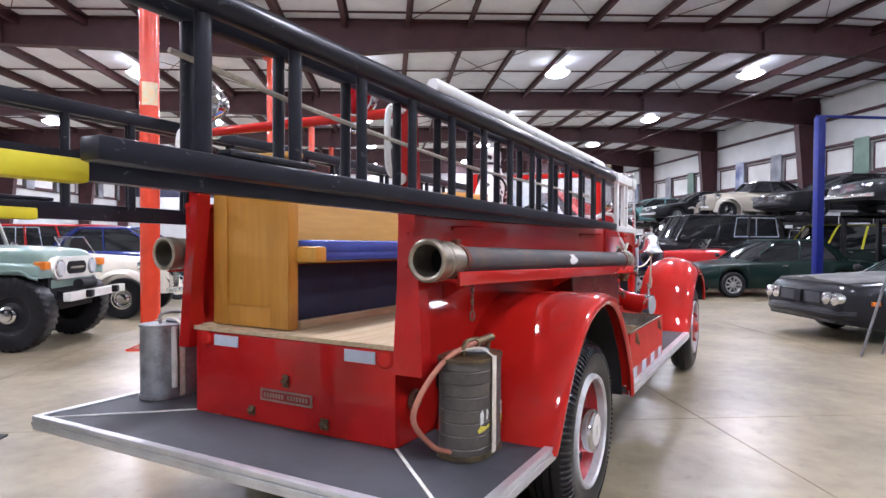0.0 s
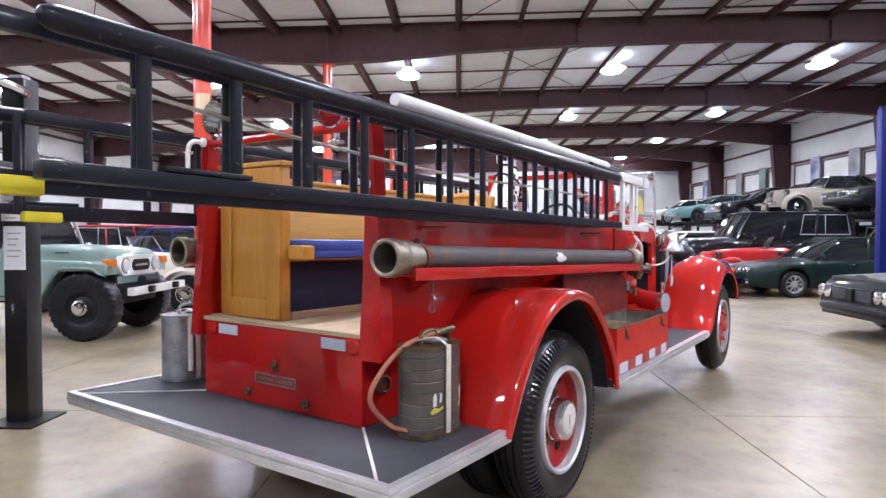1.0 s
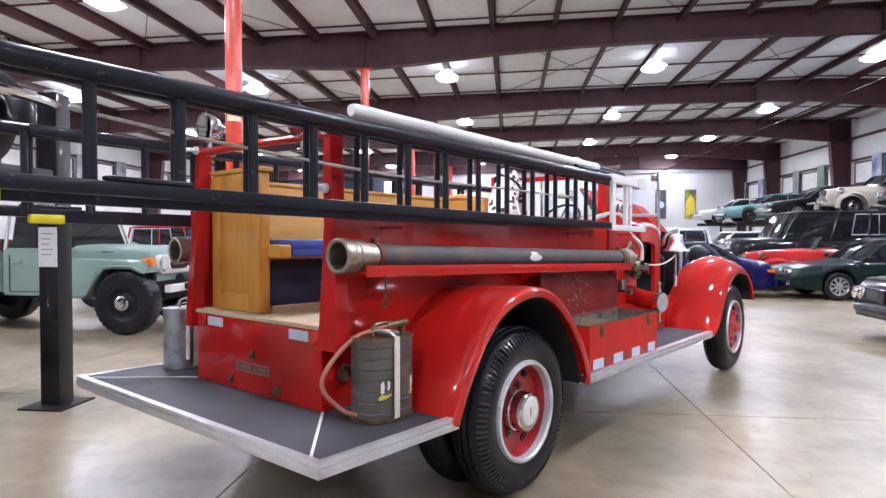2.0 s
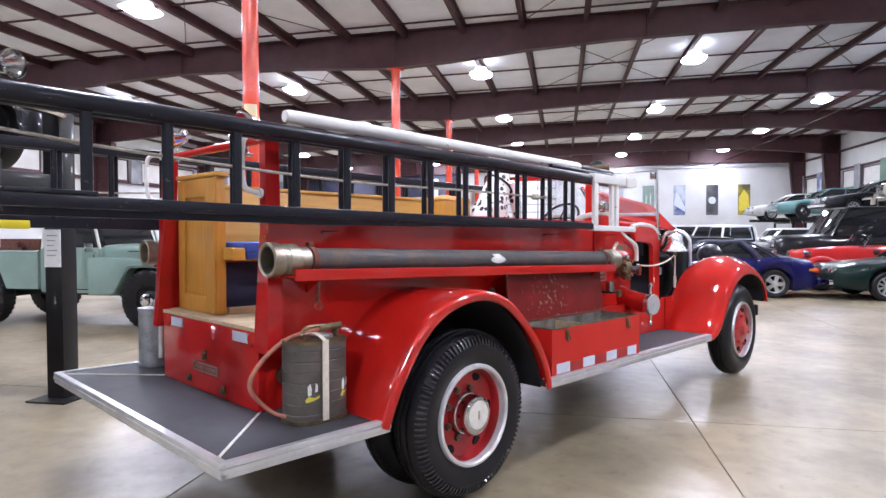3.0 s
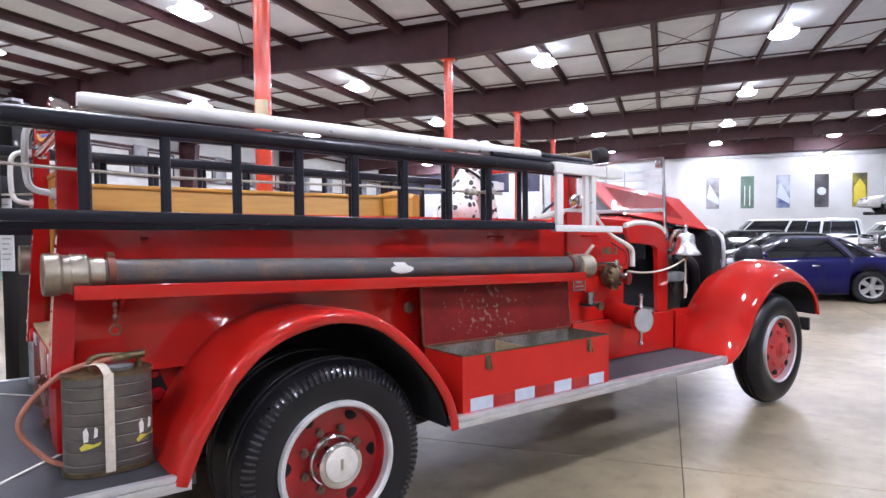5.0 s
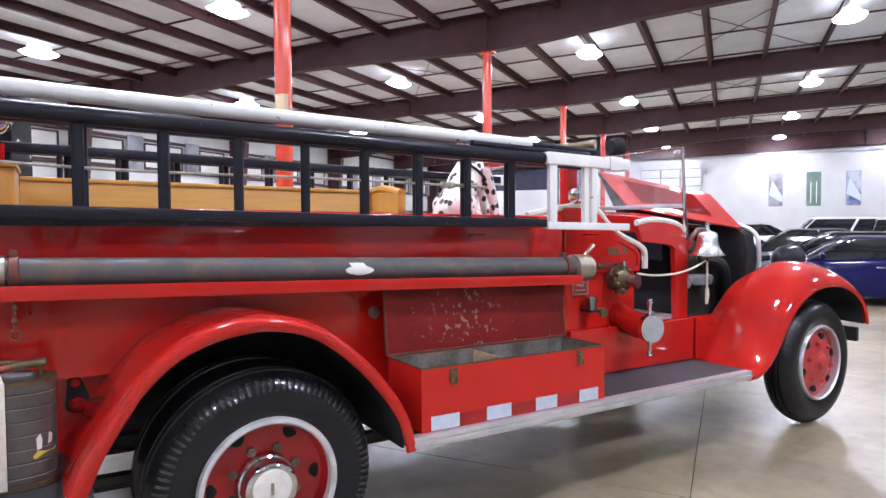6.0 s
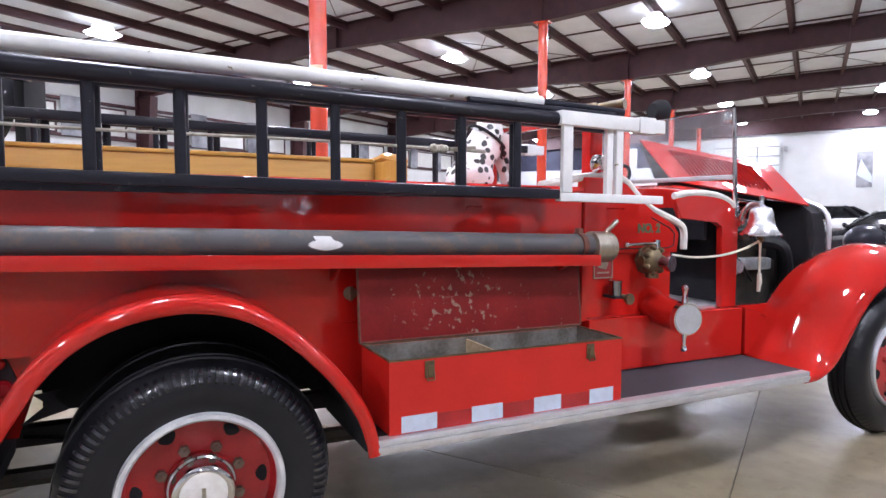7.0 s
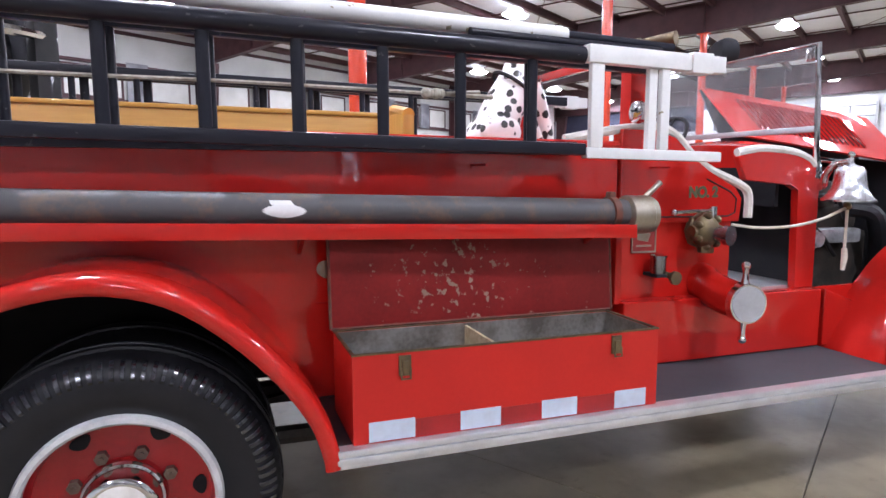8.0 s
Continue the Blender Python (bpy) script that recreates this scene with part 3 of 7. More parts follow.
FORE = 0.955     # the cab and hood are this much shorter than drawn, ahead of the bed's front


def tp(name, bm, material, label="", parent=None, sharp=35.0):
    if parent is None or "wheel" not in parent.name:
        for v in bm.verts:
            v.co.y -= (1 - FORE) * max(0.0, v.co.y - 1.9)
        raked(bm)
    return part(name, bm, M[material], parent or truck, label, K, sharp)


def wheel_set(x, y, side, front, name):
    """One road wheel: tyre with shoulder blocks, painted rim ring, dished disc with holes, nuts, hub cap."""
    c = (x, y, 0.432)
    s = side
    w = 0.185
    xo = 0.0                       # outer tyre face at x + s * xo
    ri = 0.238 if front else 0.234   # inner radius of the rim flange
    hub = new(name)
    hub.empty_display_size = 0.1
    hub.parent = truck
    bm = nb()
    prof = [(0.255, -0.012), (0.28, 0.0), (0.322, 0.010), (0.358, 0.006), (0.378, -0.002), (0.392, -0.012), (0.404, -0.024), (0.415, -0.040), (0.420, -0.052), (0.412, -0.055), (0.412, -0.063), (0.424, -0.066), (0.426, -0.085), (0.417, -0.088), (0.417, -0.097), (0.426, -0.100), (0.424, -0.119), (0.412, -0.122), (0.412, -0.130), (0.420, -0.133), (0.415, -0.145), (0.404, -0.163), (0.385, -0.181), (0.362, -0.19), (0.325, -0.193), (0.28, -0.18), (0.255, -0.17)]
    def blocks(n, i):
        if n in (6, 7, 8, 19, 20, 21) and i % 3 == 0:
            return -0.003
        return 0.0
    lathe(bm, [(r, s * (a + xo)) for r, a in prof], c, "x", 210, blocks)
    tp("tyre", bm, "rubber", "black treaded truck tyre", hub, 25)
    bm = nb()
    for i in range(0 if front or abs(x) < 0.9 else 94):
        t = 2 * math.pi * (i + 0.5) / 94
        d, e = Vector((0, math.cos(t), math.sin(t))), Vector((0, -math.sin(t), math.cos(t))) * 0.0066
        o, n = Vector(c), Vector((s, 0, 0))
        loft(bm, [[o + d * r + n * (a - 0.012) - e, o + d * r + n * a - e * 0.8, o + d * r + n * a + e * 0.8, o + d * r + n * (a - 0.012) + e] for r, a in ((0.352, 0.0070), (0.360, 0.0125), (0.378, 0.0070), (0.393, -0.0045), (0.401, -0.016))])
    if bm.verts:
        tagged(tp("shoulder_tread", bm, "worn_rubber", "shiny worn tread blocks round the shoulder", hub, 25), kind="stuff")
    bm = nb()
    lathe(bm, [(r, s * a) for r, a in ((ri, -0.03), (ri, 0.004), (ri + 0.008, 0.012), (0.254, 0.010), (0.259, 0.0), (0.259, -0.17), (ri, -0.17))], c, "x", 64)
    tp("rim_ring", bm, "rim_silver" if not front else "alu", "silver painted rim flange" if not front else "worn pale rim flange", hub)
    bm = nb()
    if front:
        face = [(0.2395, -0.12), (0.2395, -0.04), (0.222, -0.045), (0.19, -0.030), (0.13, -0.006), (0.10, 0.0), (0.0, 0.0)]
    else:
        face = [(0.2355, -0.10), (0.2355, -0.03), (0.230, -0.038), (0.222, -0.078), (0.15, -0.088), (0.11, -0.085), (0.10, -0.06), (0.0, -0.06)]
    lathe(bm, [(r, s * a) for r, a in face], c, "x", 64)
    disc = tp("disc", bm, "front_wheel_red" if front else "wheel_red", "paler red pressed wheel disc" if front else "glossy red pressed wheel disc", hub)
    ax = -0.018 if front else -0.080
    holes = 6
    for i in range(holes):
        t = 2 * math.pi * (i + (0.25 if front else 0.0)) / holes
        bm = nb()
        rr, hr, hw = (0.182, 0.022, 0.028) if front else (0.192, 0.019, 0.027)
        ring = []
        for a in (s * (ax - 0.012), s * (ax + 0.004)):
            ring.append([(c[0] + a, c[1] + math.cos(t) * (rr + hr * math.cos(u)) - math.sin(t) * hw * (1 + 0.35 * math.cos(u)) * math.sin(u), c[2] + math.sin(t) * (rr + hr * math.cos(u)) + math.cos(t) * hw * (1 + 0.35 * math.cos(u)) * math.sin(u)) for u in (2 * math.pi * k / 14 for k in range(14))])
        loft(bm, ring)
        tp("hand_hole", bm, "dark", "", hub)
    nuts = 6 if front else 8
    for i in range(nuts):
        t = 2 * math.pi * (i + (0.75 if front else 0.5)) / nuts
        bm = nb()
        a0, nr = (-0.010, 0.138) if front else (-0.088, 0.128)
        p = (c[0] + s * a0, c[1] + nr * math.cos(t), c[2] + nr * math.sin(t))
        rod(bm, p, (p[0] + s * 0.022, p[1], p[2]), 0.016 if front else 0.0185, seg=6)
        rod(bm, (p[0] + s * 0.018, p[1], p[2]), (p[0] + s * 0.028, p[1], p[2]), 0.007, seg=8)
        tp("wheel_nut", bm, "front_wheel_red" if front else "nut_iron", "", hub)
    bm = nb()
    if front:
        lathe(bm, [(r, s * a) for r, a in ((0.085, -0.01), (0.08, 0.0), (0.055, 0.010), (0.05, 0.030), (0.03, 0.040), (0.0, 0.042))], c, "x", 32)
        tp("hub_cap", bm, "front_wheel_red", "", hub)
    else:
        lathe(bm, [(r, s * a) for r, a in ((0.108, -0.062), (0.106, -0.045), (0.100, -0.040), (0.098, 0.006), (0.095, 0.017), (0.087, 0.023), (0.08, 0.024), (0.0, 0.025))], c, "x", 40)
        cap = tp("hub_cap", bm, "chrome", "chrome hub cap", hub)
        bm = nb()
        lathe(bm, [(r, s * a) for r, a in ((0.0, 0.0255), (0.070, 0.0255), (0.072, 0.0245), (0.0, 0.0240))], c, "x", 32)
        tp("cap_face", bm, "pad", "matt off-white painted cap face", cap)
        bm = nb()
        bx(bm, min(c[0] + s * 0.024, c[0] + s * 0.027), max(c[0] + s * 0.024, c[0] + s * 0.027), c[1] - 0.006, c[1] + 0.006, c[2] - 0.022, c[2] + 0.022)
        tp("embossed_bar", bm, "nickel", "", cap)
    return hub


for s in (1, -1):
    wheel_set(s * 1.0, 0.032, s, False, "rear_wheel")
    wheel_set(s * 0.755, 0.032, s, False, "inner_rear_wheel")
    wheel_set(s * 1.015, 3.825, s, True, "front_wheel")


# rear step: boards with rubber mat, aluminium edging and white seams
bm = nb()
bx(bm, -1.0, 1.0, -1.306, -0.90, 0.485, 0.528)
for s in (-1, 1):
    a, b = sorted((s * 0.53, s * 1.0))
    bx(bm, a, b, -0.899, -0.53, 0.485, 0.528)
tp("rear_step", bm, "mat", "dark grey rubber-covered rear step")
for pts, nm in (([(-1.065, -0.55), (-1.065, -1.322), (1.065, -1.322), (1.065, -0.55)], "step_edging"),):
    for a, b in zip(pts, pts[1:]):
        bm = nb()
        if a[0] == b[0]:
            s = 1 if a[0] > 0 else -1
            for z0, z1, o in ((0.475, 0.492, 0.004), (0.494, 0.512, 0.010), (0.514, 0.534, 0.006)):
                x0, x1 = sorted((s * 1.001, s * (1.018 + o)))
                bx(bm, x0, x1, min(a[1], b[1]), max(a[1], b[1]), z0, z1, 0.003)
            x0, x1 = sorted((s * 0.994, s * 1.022))
            bx(bm, x0, x1, min(a[1], b[1]) + 0.01, max(a[1], b[1]), 0.529, 0.5345)
        else:
            for z0, z1, o in ((0.475, 0.492, 0.004), (0.494, 0.512, 0.010), (0.514, 0.534, 0.006)):
                bx(bm, -1.022, 1.022, -1.322 - o, -1.3065, z0, z1, 0.003)
            bx(bm, -0.9935, 0.9935, -1.322, -1.296, 0.529, 0.5345)
        tp(nm, bm, "alu", "worn aluminium step edging")
for s in (-1, 1):
    bm = nb()
    d = Vector((0.405, -0.387, 0)).normalized()
    n2 = Vector((d.y, -d.x, 0)) * 0.0055
    p, q = Vector((0.515, -0.885, 0)), Vector((0.94, -1.292, 0))
    ring = [(s * v.x, v.y) for v in (p + n2, p - n2, q - n2, q + n2)]
    plate(bm, ring, "z", 0.5285, 0.5325)
    tp("seam_strip", bm, "pad", "pale seam strip in the mat")

# chassis
bm = nb()
for s in (-1, 1):
    a, b = sorted((s * 0.36, s * 0.43))
    bx(bm, a, b, -0.85, 4.35, 0.46, 0.53, 0.005)
for y in (-0.8, 0.6, 1.9, 3.2):
    bx(bm, -0.36, 0.36, y, y + 0.08, 0.45, 0.52)
tp("chassis_frame", bm, "chassis", "black ladder chassis")
bm = nb()
rod(bm, (-0.72, 0, 0.45), (0.72, 0, 0.45), 0.055)
ball(bm, (0, 0, 0.45), (0.17, 0.16, 0.17), 20, 12)
tp("rear_axle", bm, "chassis")
bm = nb()
sweep(bm, [(-0.85, 3.94, 0.45), (-0.6, 3.94, 0.42), (-0.4, 3.94, 0.36), (0.4, 3.94, 0.36), (0.6, 3.94, 0.42), (0.85, 3.94, 0.45)], 0.035)
tp("front_axle", bm, "chassis")
for s in (-1, 1):
    for y in (0.0, 3.94):
        bm = nb()
        for k in range(5):
            L = 0.52 - 0.09 * k
            sweep(bm, [(s * 0.42, y - L, 0.50 - 0.016 * k), (s * 0.42, y, 0.42 - 0.014 * k), (s * 0.42, y + L, 0.50 - 0.016 * k)], 0.03, 6, 0.25)
        tp("leaf_spring", bm, "chassis")
bm = nb()
rod(bm, (0.0, 0.1, 0.45), (0, 2.6, 0.52), 0.035)
tp("drive_shaft", bm, "chassis")
bm = nb()
bx(bm, -0.3, 0.3, 0.7, 1.75, 0.53, 0.86, 0.03)
tp("water_tank", bm, "chassis")
bm = nb()
sweep(bm, [(0.3, 2.9, 0.42), (0.33, 1.5, 0.38), (0.5, 0.75, 0.36), (0.5, -0.6, 0.38)], 0.035)
tp("exhaust_pipe", bm, "engine")
# small arrow-shaped bracket under the rear fender
bm = nb()
plate(bm, [(-0.50, 0.60), (-0.36, 0.64), (-0.40, 0.69), (-0.38, 0.71), (-0.46, 0.70), (-0.42, 0.665)], "x", 0.62, 0.63)
tp("bracket", bm, "chassis")

# body sides, cut out round the rear wheels
arch = [(-0.57, 0.49), (-0.55, 0.545), (-0.505, 0.655), (-0.43, 0.78), (-0.386, 0.846), (-0.295, 0.933), (-0.167, 0.995), (0.004, 1.02), (0.173, 0.981), (0.315, 0.881), (0.444, 0.746), (0.525, 0.623), (0.557, 0.529), (0.565, 0.48)]
for s in (1, -1):
    def sx(a, b):
        return sorted((s * a, s * b))
    bm = nb()
    cut = [(y, z + 0.014) for y, z in arch[3:-1]]
    plate(bm, [(-0.89, 0.825), (-0.42, 0.825), *cut[1:], (0.575, 0.53), (1.83, 0.53), (1.83, 1.43), (-0.89, 1.43)], "x", *sx(0.575, 0.60))
    tp("side_panel", bm, "red", "glossy red steel body side")
    bm = nb()
    plate(bm, [(-0.89, 0.53), (-0.52, 0.53), (-0.42, 0.83), (-0.89, 0.83)], "x", *sx(0.505, 0.528))
    tp("lower_side_panel", bm, "red", "red set-back lower body side")
    bm = nb()
    lathe(bm, [(0.0, s * 0.0), (0.042, s * 0.0), (0.042, s * 0.012), (0.032, s * 0.016), (0.028, s * 0.004), (0.0, s * 0.004)], (s * 0.529, -0.775, 0.685), "x", 24)
    tp("drain_plug", bm, "rust", "dark rusty round drain fitting")
    bm = nb()
    rod(bm, (s * 0.588, -0.89, 1.435), (s * 0.588, 1.84, 1.435), 0.018, seg=10)
    tp("top_rail", bm, "red")
    # seam along the panel
    for ya, yb in ((0.61, 1.82),):
        bm = nb()
        bx(bm, *sx(0.6005, 0.604), ya, yb, 0.862, 0.868)
        tp("panel_seam", bm, "red_dull")
    # black wheel housing over the rear tyres
    bm = nb()
    bx(bm, *sx(0.50, 0.574), -0.58, 0.595, 0.93, 0.953)
    bx(bm, *sx(0.485, 0.50), -0.45, 0.60, 0.605, 0.93)
    tp("wheel_housing", bm, "chassis", "black wheel housing")
    # rear corner upright: a channel that flares at the foot
    bm = nb()
    loft(bm, [[(s * a, y, z), (s * b, y, z), (s * b, y + 0.07, z), (s * a, y + 0.07, z)] for a, b, y, z in ((0.535, 0.656 if s > 0 else 0.60, -0.93, 0.81), (0.535, 0.65 if s > 0 else 0.595, -0.925, 0.9), (0.538, 0.628 if s > 0 else 0.59, -0.91, 1.13), (0.53, 0.59, -0.89, 1.36), (0.515, 0.56, -0.88, 1.785))])
    up = tp("corner_post", bm, "red_dull", "red corner post with bolts")
    for z in (0.84, 0.96, 1.08, 1.2, 1.32):
        bm = nb()
        ball(bm, (s * 0.575, -0.925 + (z - 0.84) * 0.07, z), 0.008, 8, 6)
        tp("bolt", bm, "red_dull", "", up)
    # suction hose shelf
    bm = nb()
    bx(bm, *sx(0.601, 0.765), -0.86, 1.76, 1.148, 1.158)
    bx(bm, *sx(0.757, 0.767), -0.86, 1.76, 1.135, 1.185, 0.002)
    tp("hose_shelf", hung(bm), "red", "red angle-iron hose shelf")
    for y in (-0.7, 0.55, 1.6):
        bm = nb()
        plate(bm, [(0.602 * s, 1.147), (0.745 * s, 1.147), (0.602 * s, 1.07)], "y", y, y + 0.012)
        tp("shelf_bracket", hung(bm), "red")
    # white grab handle
    bm = nb()
    x = s * 0.54
    sweep(bm, curve_pts([(x, -0.895, 1.77), (x, -0.95, 1.765), (x, -0.975, 1.72), (x, -0.975, 1.58), (x, -0.955, 1.53), (x, -0.895, 1.515)], 5), 0.012, 8)
    tp("grab_handle", bm, "white", "white grab handle")
    bm = nb()
    rod(bm, (x, -0.90, 1.77), (x, -0.885, 1.77), 0.022, seg=10)
    tp("handle_flange", bm, "white")
    bm = nb()
    rod(bm, (x, -0.90, 1.515), (x, -0.885, 1.515), 0.022, seg=10)
    tp("handle_flange", bm, "white")
# rear tail panel and floor
bm = nb()
bx(bm, -0.515, 0.53, -0.905, -0.87, 0.53, 0.885, 0.004)
tail = tp("tail_panel", bm, "red_dull", "red tailboard with small worn marks")
bm = nb()
bx(bm, -0.57, 0.57, -0.9, -0.59, 0.888, 0.905)
bx(bm, -0.495, 0.495, -0.59, 1.79, 0.888, 0.905)
tp("bed_floor", bm, "ply", "bare plywood bed floor")
bm = nb()
bx(bm, -0.503, 0.503, -0.866, -0.60, 0.535, 0.885)
tp("tail_box", bm, "red_dull")
for s, x in ((-1, -0.327), (1, 0.373)):
    bm = nb()
    bx(bm, x - 0.070, x + 0.070, -0.911, -0.9065, 0.832, 0.878)
    tp("reflector_strip", bm, "reflect", "pale reflective strip", tail)
    bm = nb()
    xx = x + s * 0.118
    lathe(bm, [(0.034, 0), (0.034, -0.010), (0.025, -0.018), (0, -0.020)], (xx, -0.9055, 0.856), "y", 24)
    tp("marker_disc", bm, "red", "red round marker", tail)
# nameplate with its raised words
bm = nb()
bx(bm, -0.118, 0.140, -0.911, -0.9065, 0.636, 0.672)
np_ = tp("nameplate", bm, "plate_red", "cast maker's plate in red and bare metal", tail)
bm = nb()
for box in ((-0.124, 0.146, 0.630, 0.637), (-0.124, 0.146, 0.671, 0.678), (-0.124, -0.117, 0.637, 0.671), (0.139, 0.146, 0.637, 0.671)):
    bx(bm, box[0], box[1], -0.914, -0.9065, box[2], box[3])
tp("plate_rim", bm, "nickel", "", np_)
for i in range(15):
    if i == 7:
        continue
    bm = nb()
    bx(bm, -0.105 + i * 0.0157, -0.096 + i * 0.0157, -0.9135, -0.9112, 0.645, 0.663)
    tp("raised_bar", bm, "nickel", "", np_)
for x, z, w, h in ((0.01, 0.72, 0.015, 0.026), (-0.175, 0.578, 0.016, 0.020), (0.209, 0.575, 0.018, 0.022)):
    bm = nb()
    bx(bm, x - w, x + w, -0.916, -0.9065, z - h, z + h, 0.004)
    rod(bm, (x - w, -0.918, z), (x + w, -0.918, z), 0.007, seg=8)
    bx(bm, x - w * 0.4, x + w * 0.4, -0.926, -0.916, z - h * 0.8, z + h * 0.2, 0.003)
    tp("latch", bm, "brass", "tarnished brass latch", tail)
# tail lamp: a dark drop-shaped plate with a round reflector above a red lens
for s in (1, -1):
    bm = nb()
    drop = [(-0.587, 0.80), (-0.575, 0.818), (-0.552, 0.818), (-0.54, 0.80), (-0.507, 0.715), (-0.512, 0.695), (-0.535, 0.678), (-0.56, 0.675), (-0.59, 0.69), (-0.597, 0.71)]
    a, b = sorted((s * 0.529, s * 0.540))
    plate(bm, drop, "x", a, b)
    tl = tp("tail_lamp", bm, "chassis", "dark plate with a red tail lamp and reflector")
    bm = nb()
    lathe(bm, [(0.030, 0.0), (0.030, s * 0.02), (0.020, s * 0.032), (0, s * 0.036)], (s * 0.5405, -0.555, 0.712), "x", 20)
    tp("lens", bm, "lens_red", "red glass lens", tl)
    bm = nb()
    lathe(bm, [(0.018, 0.0), (0.018, s * 0.008), (0.012, s * 0.013), (0, s * 0.014)], (s * 0.5405, -0.563, 0.795), "x", 16)
    tp("reflector", bm, "tail", "", tl)
# front wall of the bed and covered hose deck
bm = nb()
bx(bm, -0.575, 0.575, 1.80, 1.83, 0.53, 1.43)
bx(bm, -0.575, 0.575, 1.22, 1.80, 1.40, 1.425)
bx(bm, -0.48, 0.48, 1.831, 2.10, 1.40, 1.425)
tp("bed_front", bm, "red", "red deck over the hose bed")

# rear cross bar with red warning lamp and spotlight on the posts
bm = nb()
rod(bm, (-0.54, -0.86, 1.762), (0.54, -0.86, 1.762), 0.02, seg=12)
tp("rear_cross_bar", bm, "red", "red tubular cross bar between the posts")


def lamp_head(x, y, z, r, way, lens, name, label):
    """A round shell lamp on a short stem. way: +1 faces ahead, -1 faces the rear."""
    bm = nb()
    lathe(bm, [(r * 0.1, -1.25 * r * way), (r * 0.45, -1.15 * r * way), (r * 0.8, -0.75 * r * way), (r, -0.2 * r * way), (r * 1.03, 0), (r * 1.08, 0.05 * r * way), (r * 1.08, 0.16 * r * way), (r * 0.97, 0.18 * r * way)], (x, y, z), "y", 28)
    shell = tp(name, bm, "chrome", label)
    bm = nb()
    lathe(bm, [(0, 0.14 * r * way), (r * 0.97, 0.14 * r * way), (r * 0.97, 0.165 * r * way), (r * 0.8, 0.24 * r * way), (r * 0.4, 0.30 * r * way), (0, 0.32 * r * way)], (x, y, z), "y", 28)
    tp("lens", bm, lens, "", shell)
    bm = nb()
    rod(bm, (x, y - 0.3 * r * way, z - r * 0.9), (x, y - 0.3 * r * way, z - r * 1.9), 0.014)
    bx(bm, x - 0.03, x + 0.03, y - 0.3 * r * way - 0.02, y - 0.3 * r * way + 0.02, z - r * 1.95, z - r * 1.75, 0.004)
    tp("stem", bm, "chrome", "", shell)
    bm = nb()
    plate(bm, [(y - 0.9 * r * way, z + 0.75 * r), (y - 0.3 * r * way, z + 0.98 * r), (y + 0.1 * r * way, z + 1.35 * r), (y - 0.2 * r * way, z + 1.05 * r)], "x", x - 0.008, x + 0.008)
    tp("fin", bm, "chrome", "", shell)


lamp_head(-0.475, -0.87, 1.888, 0.078, -1, "glass", "spotlight", "chrome spotlight with clear lens")
lamp_head(0.335, -0.87, 1.835, 0.070, -1, "lens_red", "warning_lamp", "chrome warning lamp with red lens")

# rear fenders
apath = [Vector((0, y, z)) for y, z in arch]
apath = curve_pts(apath, 4)


def fender(path, section, side, out):
    rings = []
    n = len(path)
    for i, p in enumerate(path):
        d = (path[min(i + 1, n - 1)] - path[max(i - 1, 0)]).normalized()
        nor = Vector((0, -d.z, d.y))
        if nor.z < 0 and abs(d.y) > 0.2:
            nor = -nor
        f = i / (n - 1)
        sec = section(f)
        ring = [Vector((side * x, 0, 0)) + Vector((0, p.y, p.z)) + nor * o for x, o in sec]
        rings.append(ring)
    bm = nb()
    loft(bm, rings, True, True)
    return bm


def rear_section(f):
    back = max(0.0, 1 - f / 0.5)
    e = 0.012 * back
    t = 0.045 * back
    return [(1.070 - t, -0.006), (1.079 - t, 0.0), (1.082 - t, 0.02), (1.078 - t, 0.034), (1.060 - t, 0.044), (1.02 - t, 0.048 + 0.25 * e), (0.90, 0.046 + 0.7 * e), (0.78, 0.042 + e), (0.68, 0.038 + 1.1 * e), (0.60 - 0.07 * back, 0.036 + 1.15 * e), (0.60 - 0.07 * back, 0.012), (0.78, 0.020), (0.95, 0.024), (1.03 - t, 0.022), (1.058 - t, 0.012), (1.066 - t, 0.0)]


def liner_section(f):
    return [(1.02, 0.010), (1.02, 0.002), (0.505, 0.002), (0.505, 0.010)]


for s in (1, -1):
    tp("rear_fender", fender(apath, rear_section, s, 1), "red", "glossy red domed rear fender", sharp=60)
    tp("fender_liner", fender(apath, liner_section, s, 1), "chassis", "black inside of the fender")

